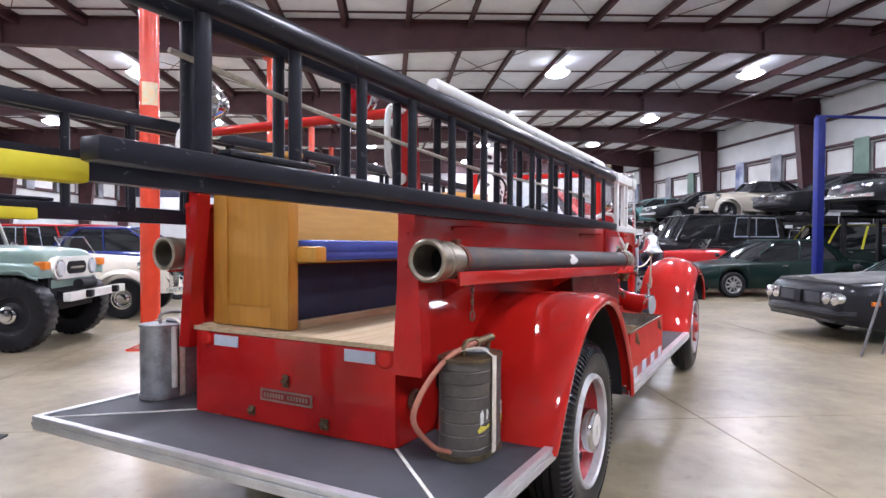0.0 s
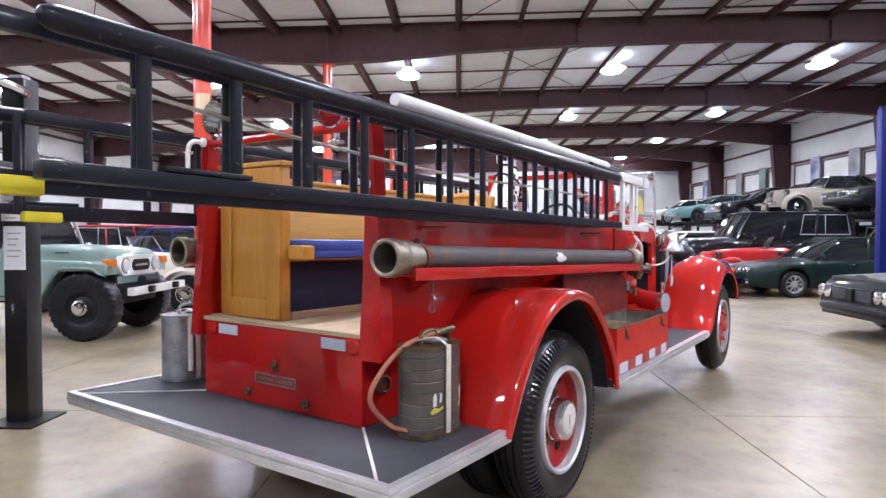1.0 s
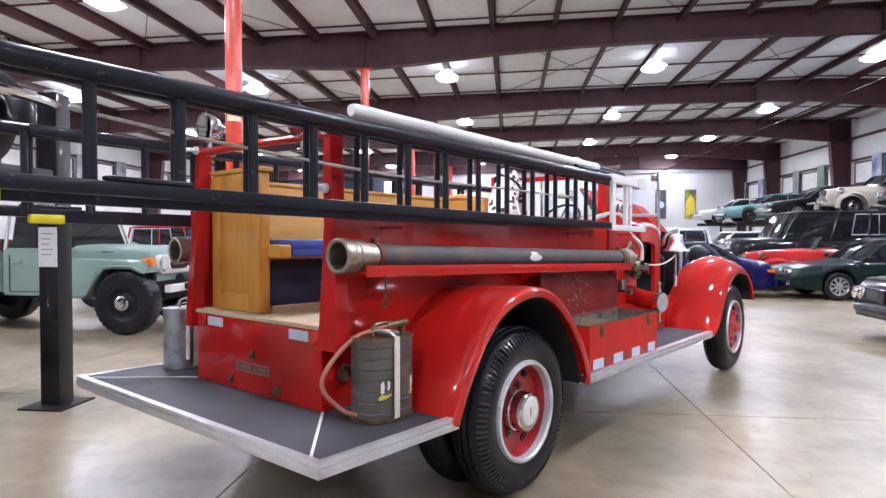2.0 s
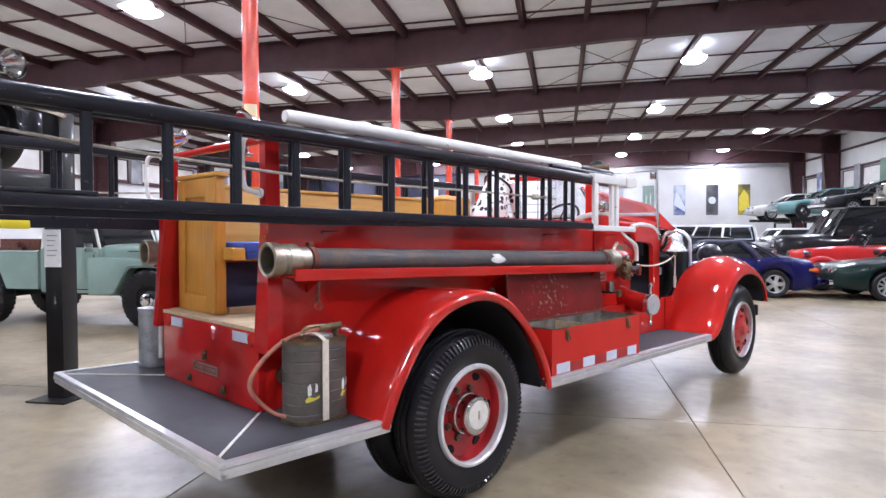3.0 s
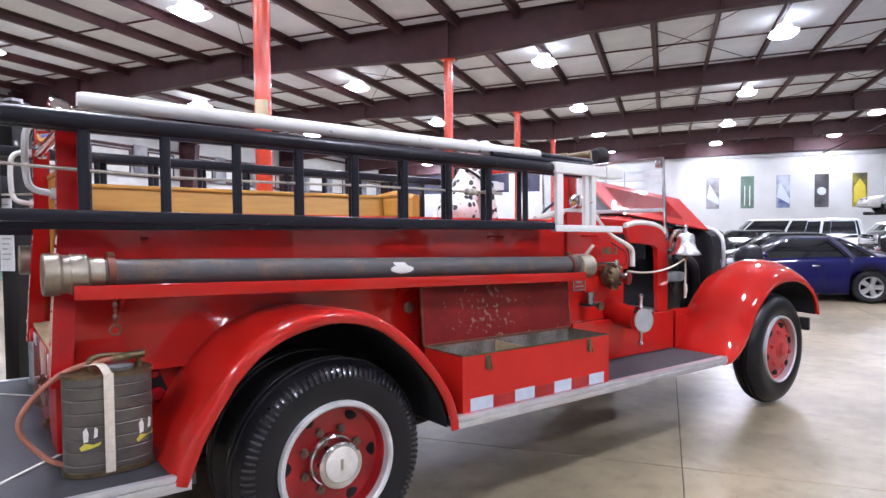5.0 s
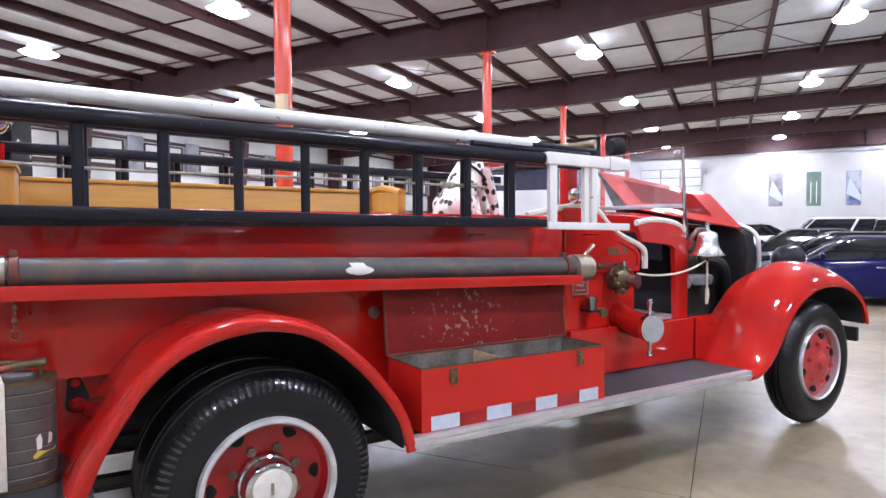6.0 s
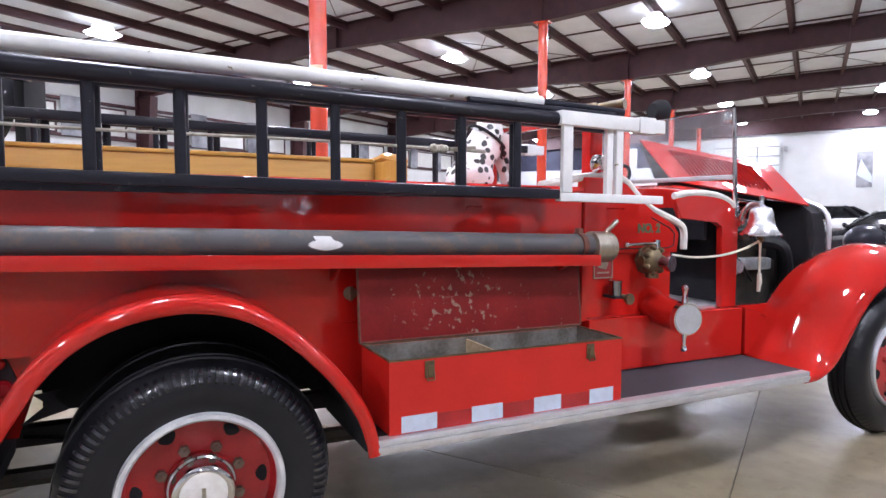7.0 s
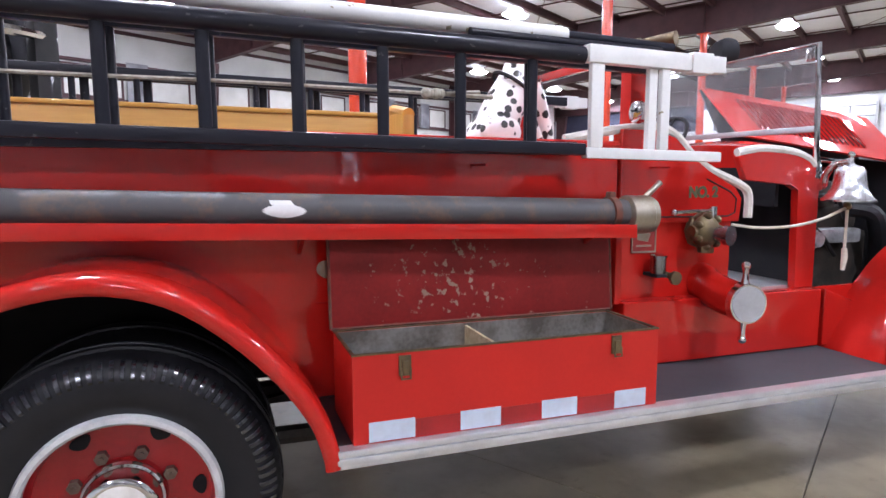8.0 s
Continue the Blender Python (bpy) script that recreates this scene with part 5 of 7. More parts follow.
# door knob round plate behind the tool box
bm = nb()
lathe(bm, [(0.0, 0.0), (0.028, 0.0), (0.028, 0.008), (0.0, 0.01)], (0.60, 0.645, 0.985), "x", 20)
bx(bm, 0.61, 0.618, 0.637, 0.653, 0.955, 1.015, 0.004)
tp("round_fitting", bm, "nickel", "small round metal fitting")
# number lettering on the seat side
def letters(text, m, size, material, parent, name):
    cu = bpy.data.curves.new(name, "FONT")
    cu.body, cu.size, cu.extrude, cu.align_x, cu.align_y = text, size, 0.001, "CENTER", "CENTER"
    cu.offset = 0.004
    tmp = bpy.data.objects.new(name, cu)
    scene.collection.objects.link(tmp)
    dg = bpy.context.evaluated_depsgraph_get()
    me = bpy.data.meshes.new_from_object(tmp.evaluated_get(dg))
    bpy.data.objects.remove(tmp)
    me.transform(m)
    me.materials.clear()
    me.materials.append(material)
    ob = new(name, me)
    ob.parent = parent
    return tagged(ob, "dark lettering NO. 2")
letters("NO. 2", Matrix.Translation((0.6165 * K, 2.258 * K, 1.226 * K)) @ Matrix.Rotation(radians(90), 4, "Z") @ Matrix.Rotation(radians(90), 4, "X") @ Matrix.Diagonal((0.95, 1, 1, 1)), 0.071, M["lettering"], truck, "lettering")

# bell on its bracket, with a pull rope
bm = nb()
sweep(bm, curve_pts([(0.61, 2.985, 1.27), (0.64, 2.97, 1.28), (0.655, 2.965, 1.33), (0.69, 2.975, 1.375), (0.744, 2.99, 1.385)], 6), 0.017, 10)
bk = tp("bell_bracket", bm, "chrome", "polished bell bracket")
bm = nb()
prof = [(0.0, 0.19), (0.012, 0.19), (0.014, 0.165), (0.03, 0.155), (0.055, 0.148), (0.066, 0.13), (0.071, 0.09), (0.08, 0.05), (0.10, 0.02), (0.118, 0.004), (0.118, -0.004), (0.108, -0.004), (0.09, 0.02), (0.07, 0.05), (0.06, 0.12), (0.0, 0.14)]
lathe(bm, [(r * 0.93, a) for r, a in prof], (0.744, 3.0, 1.215), "z", 40)
bell = tp("bell", bm, "silver", "polished metal bell", bk)
bm = nb()
rod(bm, (0.744, 3.0, 1.33), (0.744, 3.0, 1.19), 0.008)
ball(bm, (0.744, 3.0, 1.19), 0.018, 10, 8)
tp("clapper", bm, "brass", "", bk)
bm = nb()
ball(bm, (0.744, 3.0, 1.415), 0.016, 10, 8)
tp("finial", bm, "chrome", "", bk)
bm = nb()
pts = curve_pts([(0.744, 3.0, 1.185), (0.74, 2.85, 1.135), (0.73, 2.68, 1.105), (0.715, 2.5, 1.10), (0.70, 2.36, 1.115)], 6)
sweep(bm, pts, 0.0065, 6)
sweep(bm, [(0.744, 3.0, 1.19), (0.745, 3.0, 1.10), (0.742, 3.003, 1.0)], 0.0065, 6)
sweep(bm, [(0.742, 3.003, 1.0), (0.744, 3.005, 0.96), (0.742, 3.0, 0.90)], [0.012, 0.014, 0.009], 8)
tp("pull_rope", bm, "strap", "pale bell rope", bk)


# ---- ladders ----
def ladder(s, label, y0, y1, yw, z_low, high, inner_back, yellow_len, xo=0.755):
    """Two nested sections on edge along one side, sloping a little down to the front. yw: where the white ends begin."""
    lad = thing("extension_ladder", label, "ladder", group="ladders")
    def lay(nm, bm, mt, lab=""):
        for v in bm.verts:
            v.co.z -= 0.020 * v.co.y - 0.0039
        return part(nm, bm, M[mt], lad, lab)
    def bar(nm, mt, a, b, ya, yb, z0, z1, bev=0.008, lab=""):
        bm = nb()
        x0, x1 = sorted((s * a, s * b))
        bx(bm, x0, x1, ya, yb, z0, z1, bev)
        return lay(nm, bm, mt, lab)
    zt = z_low + high
    bar("lower_rail", "black", xo - 0.055, xo, y0, yw, z_low + 0.022, z_low + 0.066)
    bar("rail_shoe", "black", xo - 0.04, xo + 0.004, y0 + 0.28, y0 + 0.55, z_low + 0.0665, z_low + 0.082)
    bm = nb()
    loft(bm, [[(s * (xo - 0.038 + q * 0.030 * math.cos(t)), y, zt + 0.032 + q * 0.032 * math.sin(t)) for t in (2 * math.pi * k / 14 for k in range(14))] for y, q in ((y0 + 0.005, 0.15), (y0 + 0.012, 0.6), (y0 + 0.03, 0.9), (y0 + 0.055, 1.0), (yw, 1.0))])
    lay("upper_rail", bm, "black")
    bar("white_lower_end", "white", xo - 0.04, xo + 0.002, yw, y1, z_low + 0.012, z_low + 0.052, 0.006, "chipped white painted rail end")
    bar("white_upper_end", "white", xo - 0.045, xo + 0.004, yw, y1, zt + 0.004, zt + 0.068, 0.006, "chipped white painted rail end")
    bar("white_end_block", "white", xo - 0.05, xo + 0.012, y1 - 0.17, y1 - 0.07, zt - 0.004, zt + 0.074, 0.005)
    ys = [-1.912 + 0.2745 * k for k in range(20) if -1.912 + 0.2745 * k < yw - 0.12]
    for y in ys:
        bm = nb()
        loft(bm, [[(s * (xo - 0.046 + 0.013 * math.cos(t)), y + 0.020 * math.sin(t), z) for t in (2 * math.pi * k / 12 for k in range(12))] for z in (z_low + 0.05, zt + 0.02)])
        lay("rung", bm, "black")
    for y, w in ((yw + 0.045, 0.028), (yw + 0.348, 0.021)):
        bar("white_rung", "white", xo - 0.03, xo - 0.004, y - w, y + w, z_low + 0.052, zt + 0.006, 0.008)
    bar("white_rung", "white", xo - 0.042, xo - 0.014, yw + 0.278, yw + 0.316, z_low + 0.052, zt + 0.006, 0.006)
    xi = xo - 0.10
    bm = nb()
    loft(bm, [[(s * a, y, z_low + b) for a, b in ((xi - 0.035, lo), (xi, lo), (xi, lo + 0.05), (xi - 0.035, lo + 0.05))] for y, lo in ((inner_back, -0.004), (-0.6, -0.004), (yw + 0.02, 0.026))])
    lay("inner_lower_rail", bm, "black")
    bar("inner_upper_rail", "black", xi - 0.035, xi, inner_back, yw + 0.4, zt + 0.0, zt + 0.052)
    for y in ys:
        bm = nb()
        yi = y + (0.02 if s > 0 else -0.04)
        rod(bm, (s * (xi - 0.018), yi, z_low + 0.03), (s * (xi - 0.018), yi, zt + 0.02), 0.015)
        lay("inner_rung", bm, "black")
    bar("yellow_wrap", "yellow", xi - 0.042, xi + 0.008, inner_back - 0.012, inner_back + yellow_len, z_low - 0.010, z_low + 0.034, 0.01, "yellow tape wrapped round the rail end")
    return lad


ladder(1, "black wooden extension ladder, white front ends, yellow taped tails", -2.165, 2.21, 1.585, 1.38, 0.352, -2.72, 0.60)
ladder(-1, "black wooden extension ladder beyond the bed, white front ends", -1.95, 2.53, 1.93, 1.352, 0.40, -1.65, 0.135)
# ropes stretched along the ladders
for s, z0, z1 in ((1, 1.70, 1.585), (-1, 1.62, 1.60)):
    bm = nb()
    x = s * 0.655
    sweep(bm, curve_pts([(x, -1.95, z0 + 0.0), (x, -1.4, z0 - 0.05), (x, -0.5, 1.60), (x, 0.4, z1 + 0.01), (x, 1.0, z1)], 6), 0.0065, 6)
    for k in range(4):
        ball(bm, (x, 1.0 + 0.018 * k, z1), 0.02 - 0.003 * (k % 2), 8, 6)
    sweep(bm, [(x, 1.07, z1), (x, 1.25, z1 - 0.005)], 0.009, 6)
    sweep(bm, [(x + 0.01, 1.07, z1), (x, 1.2, z1 + 0.012)], 0.007, 6)
    built("rope", bm, M["rope"], "grey hauling rope tied along the ladder", "rope", group="ladder ropes")

# white sleeved pike poles on the right ladder
pk = thing("pike_pole", "white pole with black shaft lying on the ladder", "pole")
bm = nb()
sweep(bm, [(0.63, -0.82, 1.872), (0.63, -0.80, 1.872), (0.645, 1.52, 1.818), (0.645, 1.55, 1.817)], [0.026, 0.031, 0.031, 0.029], 16)
part("white_sleeve", bm, M["white"], pk)
bm = nb()
rod(bm, (0.645, 1.54, 1.817), (0.63, 2.05, 1.805), 0.020)
part("shaft", bm, M["black"], pk)
bm = nb()
rod(bm, (0.685, 1.15, 1.793), (0.685, 1.95, 1.775), 0.017)
part("shaft", bm, M["black"], pk)


# ---- hard suction hoses ----
def suction(s, label):
    """A long hose on the shelf at one side, with couplings, clamps and a chain."""
    def laid(nm, bm, mt, to, lab=""):
        return part(nm, hung(bm), mt, to, lab)
    h = thing("suction_hose", label, "suction hose", group="suction hoses")
    x, z = s * 0.682, 1.222
    bm = nb()
    lathe(bm, [(0.0, -0.798), (0.053, -0.798), (0.054, -0.7), (0.053, 1.70), (0.053, 1.76), (0.0, 1.76)], (x, 0, z), "y", 32)
    laid("hose", bm, M["hose"], h, "scuffed black rubber hose")
    bm = nb()
    prof = [(0.055, -0.758), (0.060, -0.758), (0.060, -0.803), (0.072, -0.813), (0.072, -0.863), (0.068, -0.868), (0.068, -0.888), (0.076, -0.898), (0.076, -0.943), (0.068, -0.948), (0.058, -0.943), (0.055, -0.858), (0.055, -0.818)]
    lathe(bm, prof, (x, 0, z), "y", 32)
    laid("coupling", bm, M["nickel"], h, "dull nickel coupling")
    bm = nb()
    lathe(bm, [(0.0, -0.820), (0.0555, -0.820), (0.0555, -0.816), (0.0, -0.816)], (x, 0, z), "y", 24)
    laid("bore", bm, M["dark"], h)
    bm = nb()
    lathe(bm, [(0.0, 1.755), (0.052, 1.755), (0.072, 1.765), (0.074, 1.85), (0.069, 1.855), (0.069, 1.875), (0.05, 1.885), (0.0, 1.885)], (x, 0, z - 0.005), "y", 28)
    rod(bm, (x, 1.84, z + 0.05), (x, 1.92, z + 0.12), 0.011)
    laid("end_cap", bm, M["nickel"], h, "dull nickel end cap with a lug")
    for y in (-0.733, 1.70):
        bm = nb()
        lathe(bm, [(0.054, -0.015), (0.062, -0.013), (0.062, 0.013), (0.054, 0.015)], (x, y, z), "y", 28)
        bx(bm, x - 0.015, x + 0.015, y - 0.013, y + 0.013, z + 0.058, z + 0.08, 0.004)
        laid("clamp", bm, M["rust"], h, "rusty clamp")
    bm = nb()
    for k in range(5):
        ball(bm, (x + s * 0.068, -0.733, 1.135 - 0.022 * k), (0.006, 0.010 if k % 2 else 0.005, 0.012), 8, 6)
    sweep(bm, [(x + s * 0.068 + 0.0 * math.cos(t), -0.733 + 0.018 * math.cos(t), 1.02 + 0.018 * math.sin(t)) for t in (2 * math.pi * k / 12 for k in range(13))], 0.004, 6)
    laid("chain", bm, M["rust"], h)
    if s > 0:
        bm = nb()
        for k in range(28):
            w = 0.064 * math.sin(math.pi * (k + 0.5) / 28) ** 0.6 * (1 + 0.06 * math.sin(k * 2.1))
            lo, hi = -0.40 + 0.0286 * k, -0.40 + 0.0286 * (k + 1)
            loft(bm, [[(x + o * math.cos(a), 0.50 + b, z + o * math.sin(a)) for a, b in ((lo, -w), (hi, -w), (hi, w), (lo, w))] for o in (0.0530, 0.0553)])
        laid("label", bm, M["paper"], h, "oval pale label, unreadable")
        bm = nb()
        rings = []
        for o in (0.0530, 0.0555):
            rings.append([(x + o * math.cos(a), 0.49 + b, z + o * math.sin(a)) for a, b in ((0.35, -0.03), (0.62, -0.035), (0.62, 0.03), (0.35, 0.04))])
        loft(bm, rings)
        laid("label_tab", bm, M["paper"], h)
    return h


suction(1, "long black suction hose with nickel couplings on the red shelf")
suction(-1, "long black suction hose with nickel couplings beyond the bed")


# ---- pump cans on the rear step ----
def pump_can(name, x, y, label, shell, ribs, marks, hose_side):
    c = thing(name, label, "pump can", Matrix.Translation((x * K, y * K, 0.533 * K)) @ Matrix.Diagonal((0.98, 0.92, 0.86, 1)) @ Matrix.Translation((-x * K, -y * K, -0.533 * K)), "pump cans")
    def ob_ring(z, g=0.0):
        L, W = 0.155 + g, 0.095 + g
        pts = []
        for k in range(40):
            t = 2 * math.pi * k / 40
            pts.append((x + W * math.copysign(abs(math.cos(t)) ** 0.75, math.cos(t)), y + L * math.copysign(abs(math.sin(t)) ** 0.75, math.sin(t)), z))
        return pts
    bm = nb()
    zs = [(0.5345, -0.006), (0.55, 0.0)]
    for i in range(7):
        z = 0.58 + i * 0.052
        zs += [(z - 0.004, 0.0), (z, -0.003 if ribs else 0.0), (z + 0.004, 0.0)]
    zs += [(0.925, 0.0), (0.935, -0.004)]
    loft(bm, [ob_ring(z, g) for z, g in zs])
    part("shell", bm, shell, c)
    for z0, z1 in ((0.533, 0.553), (0.926, 0.940)):
        bm = nb()
        loft(bm, [ob_ring(z0, 0.002), ob_ring(z0, 0.005), ob_ring(z1, 0.005), ob_ring(z1, 0.002)])
        part("rim", bm, M["brass"] if ribs else shell, c)
    bm = nb()
    lathe(bm, [(0.0, 0), (0.05, 0), (0.055, 0.015), (0.045, 0.022), (0.0, 0.025)], (x, y + 0.04, 0.937), "z", 24)
    part("filler_cap", bm, M["galv"], c)
    bm = nb()
    sweep(bm, curve_pts([(x, y - 0.06, 0.937), (x, y - 0.06, 0.985), (x, y - 0.01, 1.0), (x, y + 0.10, 0.985), (x, y + 0.11, 0.937)], 5), 0.009, 8)
    part("carrying_handle", bm, M["brass"] if ribs else M["galv"], c)
    # webbing strap
    bm = nb()
    yy = y - 0.012
    front = x + 0.099
    for a, b in (((front, 0.54), (front, 0.945)),):
        bx(bm, a[0], a[0] + 0.004, yy - 0.017, yy + 0.017, 0.545, 0.945, 0.001)
    sweep(bm, curve_pts([(front + 0.002, yy, 0.94), (x + 0.05, yy - 0.02, 0.975), (x - 0.02, yy - 0.06, 0.96)], 5), 0.017, 8, 0.15)
    part("strap", bm, M["strap"], c, "pale webbing strap")
    if hose_side:
        bm = nb()
        pts = curve_pts([(x + 0.02, y + 0.09, 0.99), (x + 0.01, y + 0.02, 0.985), (x - 0.03, y - 0.14, 0.94), (x - 0.07, y - 0.255, 0.82), (x - 0.085, y - 0.285, 0.71), (x - 0.05, y - 0.21, 0.60), (x - 0.01, y - 0.15, 0.565)], 6)
        sweep(bm, pts, 0.0105, 10)
        part("hose", bm, M["hose_pink"], c, "perished red-brown rubber hose")
        bm = nb()
        rod(bm, (x + 0.01, y + 0.02, 0.985), (x + 0.03, y + 0.13, 0.998), 0.017)
        rod(bm, (x + 0.025, y + 0.11, 0.99), (x + 0.02, y + 0.11, 0.937), 0.010)
        part("nozzle", bm, M["brass"], c)
    else:
        bm = nb()
        rod(bm, (x + 0.10, y - 0.06, 0.93), (x + 0.115, y - 0.07, 0.60), 0.015)
        part("hand_pump", bm, M["pad"], c)
    if marks:
        wm, ym = surface("flaked_white_paint", (0.72, 0.71, 0.68), (0.6, 0.6, 0.56), 40, 0.6), surface("flaked_yellow_paint", (0.62, 0.52, 0.06), (0.5, 0.42, 0.06), 40, 0.6)
        for dy, shapes in ((-0.075, True), (0.115, True)):
            yc = y + dy
            def skin(yv):
                tt = math.asin(max(-1, min(1, math.copysign(abs((yv - y) / 0.155) ** (1 / 0.75), yv - y))))
                return x + 0.095 * abs(math.cos(tt)) ** 0.75
            for poly, mt, nm in ((((-0.022, 0.675), (-0.008, 0.68), (-0.006, 0.71), (-0.012, 0.735), (-0.024, 0.72)), wm, "mark"), (((0.010, 0.69), (0.022, 0.695), (0.024, 0.725), (0.014, 0.735)), wm, "mark"), (((-0.035, 0.655), (-0.02, 0.672), (0.01, 0.664), (0.034, 0.672), (0.03, 0.66), (0.0, 0.65), (-0.03, 0.643)), ym, "mark")):
                bm = nb()
                loft(bm, [[(skin(yc + u) + o, yc + u, v) for u, v in poly] for o in (-0.002, 0.0025)])
                part("painted_mark", bm, mt, c)
    return c


pump_can("pump_can", 0.765, -0.765, "dark grooved steel pump can with red-brown hose on the step", M["tank"], True, True, True)
pump_can("pump_can", -0.866, -0.765, "plain galvanized pump can with a strap on the rear step", M["galv"], False, False, False)


# ---- tool box on the running board ----
tb = thing("tool_box", "open red steel tool box with a worn raised lid", "tool box")
bm = nb()
x0, x1, y0, y1, z0, z1, w = 0.745, 1.045, 0.645, 1.70, 0.533, 0.797, 0.008
bm.free()
for nm, box in (("front_panel", (x1 - w, x1, y0, y1, z0, z1)), ("back_panel", (x0, x0 + w, y0, y1, z0, z1)), ("end_panel", (x0 + w, x1 - w, y0, y0 + w, z0, z1)), ("end_panel", (x0 + w, x1 - w, y1 - w, y1, z0, z1)), ("bottom", (x0 + w, x1 - w, y0 + w, y1 - w, z0, z0 + w))):
    bm = nb()
    bx(bm, *box)
    part(nm, bm, M["box_red"], tb)
for box in ((x1 - w - 0.003, x1 - w, y0 + w, y1 - w, z0 + w, z1 - 0.001), (x0 + w, x0 + w + 0.003, y0 + w, y1 - w, z0 + w, z1 - 0.001), (x0 + w, x1 - w, y0 + w, y0 + w + 0.003, z0 + w, z1 - 0.001), (x0 + w, x1 - w, y1 - w - 0.003, y1 - w, z0 + w, z1 - 0.001), (x0 + w, x1 - w, y0 + w, y1 - w, z0 + w, z0 + w + 0.004)):
    bm = nb()
    bx(bm, *box)
    part("lining", bm, M["tin"], tb, "scratched tin lining")
bm = nb()
for box in ((x1 - w - 0.001, x1 + 0.002, y0 - 0.002, y1 + 0.002, z1, z1 + 0.005), (x0, x0 + w, y0, y1, z1, z1 + 0.005), (x0 + w, x1 - w, y0 - 0.002, y0 + w, z1, z1 + 0.005), (x0 + w, x1 - w, y1 - w, y1 + 0.002, z1, z1 + 0.005)):
    bx(bm, *box)
part("bare_rim", bm, M["brass"], tb, "bare worn rim")
bm = nb()
bx(bm, x0 + w + 0.003, x1 - w - 0.003, 1.105, 1.115, z0 + 0.02, z1 - 0.01)
part("divider", bm, M["ply"], tb, "thin plywood divider")
bm = nb()
ln = [[(x, y, z) for x, y in ((xa, 0.638), (xa + 0.008, 0.638), (xa + 0.008, 1.715), (xa, 1.715))] for xa, z in ((0.742, 0.806), (0.715, 1.098))]
loft(bm, ln)
lid = part("lid", bm, M["lid"], tb, "raised lid, paint worn to bare metal")
bm = nb()
for pa, pb in (((0.7465, 0.638, 0.806), (0.7195, 0.638, 1.098)), ((0.7465, 1.715, 0.806), (0.7195, 1.715, 1.098)), ((0.7195, 0.638, 1.098), (0.7195, 1.715, 1.098)), ((0.7465, 0.638, 0.806), (0.7465, 1.715, 0.806))):
    rod(bm, pa, pb, 0.006, seg=8)
part("lid_edge", bm, M["rust"], lid)
for y in (0.80, 1.53):
    bm = nb()
    bx(bm, 1.0455, 1.051, y - 0.019, y + 0.019, 0.728, 0.790, 0.002)
    bx(bm, 1.051, 1.058, y - 0.010, y + 0.010, 0.736, 0.774, 0.003)
    sweep(bm, [(1.054, y - 0.015, 0.752), (1.062, y - 0.013, 0.722), (1.062, y + 0.013, 0.722), (1.054, y + 0.015, 0.752)], 0.0035, 6)
    part("latch", bm, M["brass"], tb, "tarnished brass latch")
for ya, yb in ((0.69, 0.83), (0.975, 1.11), (1.255, 1.385), (1.53, 1.655)):
    bm = nb()
    bx(bm, 1.0455, 1.0475, ya, yb, 0.537, 0.597)
    part("reflector_strip", bm, M["reflect"], tb, "pale reflective strip")
for ya, yb in ((0.83, 0.975), (1.11, 1.255), (1.385, 1.53)):
    bm = nb()
    bx(bm, 1.0455, 1.0465, ya + 0.002, yb - 0.002, 0.537, 0.592)
    part("red_strip", bm, M["wheel_red"], tb)

# ---- bench in the bed ----
bench = thing("bench", "golden oak bench with panelled end and blue vinyl cushion", "bench")
bm = nb()
bx(bm, -0.50, -0.06, -0.81, -0.755, 0.906, 1.635, 0.006)
end = part("end_panel", bm, M["oak"], bench, "panelled oak bench end")
bm = nb()
bx(bm, -0.52, -0.04, -0.825, -0.745, 1.636, 1.66, 0.008)
part("cap", bm, M["oak_long"], end)
bm = nb()
for box in ((-0.50, -0.42, 0.91, 1.63), (-0.16, -0.06, 0.91, 1.63), (-0.42, -0.16, 0.91, 1.0), (-0.42, -0.16, 1.53, 1.63)):
    bx(bm, box[0], box[1], -0.822, -0.811, box[2], box[3], 0.003)
part("stile", bm, M["oak"], end)
bm = nb()
loft(bm, [[(xa, -0.75, z), (xa + 0.03, -0.75, z), (xa + 0.03, 1.12, z), (xa, 1.12, z)] for xa, z in ((-0.38, 1.22), (-0.45, 1.60))])
part("back_board", bm, M["oak_long"], bench)
bm = nb()
bx(bm, -0.475, -0.405, -0.75, 1.12, 1.60, 1.622, 0.008)
part("back_rail", bm, M["oak_long"], bench)
bm = nb()
bx(bm, -0.50, -0.05, 1.121, 1.18, 0.906, 1.60, 0.012)
sweep(bm, [(-0.5, 1.15, 1.605), (-0.29, 1.15, 1.622), (-0.05, 1.15, 1.585)], 0.03, 10)
part("end_panel", bm, M["oak"], bench)
bm = nb()
bx(bm, -0.40, -0.08, -0.74, 1.12, 1.185, 1.235, 0.01)
part("seat_board", bm, M["oak_long"], bench)
bm = nb()
bx(bm, -0.39, 0.045, -0.70, 1.12, 1.236, 1.290, 0.02)
bx(bm, -0.075, 0.040, -0.695, 1.115, 1.200, 1.245, 0.018)
part("cushion", bm, M["blue"], bench, "blue vinyl cushion")
bm = nb()
bx(bm, -0.06, 0.05, -0.775, -0.70, 1.195, 1.262, 0.012)
part("arm", bm, M["oak_long"], bench)
bm = nb()
bx(bm, -0.10, -0.09, -0.74, 1.12, 0.94, 1.18)
part("skirt", bm, M["navy"], bench, "dark navy drape below the seat")
bm = nb()
bx(bm, -0.09, -0.06, -0.74, 1.12, 0.906, 0.94, 0.004)
part("kick_board", bm, M["ply"], bench)

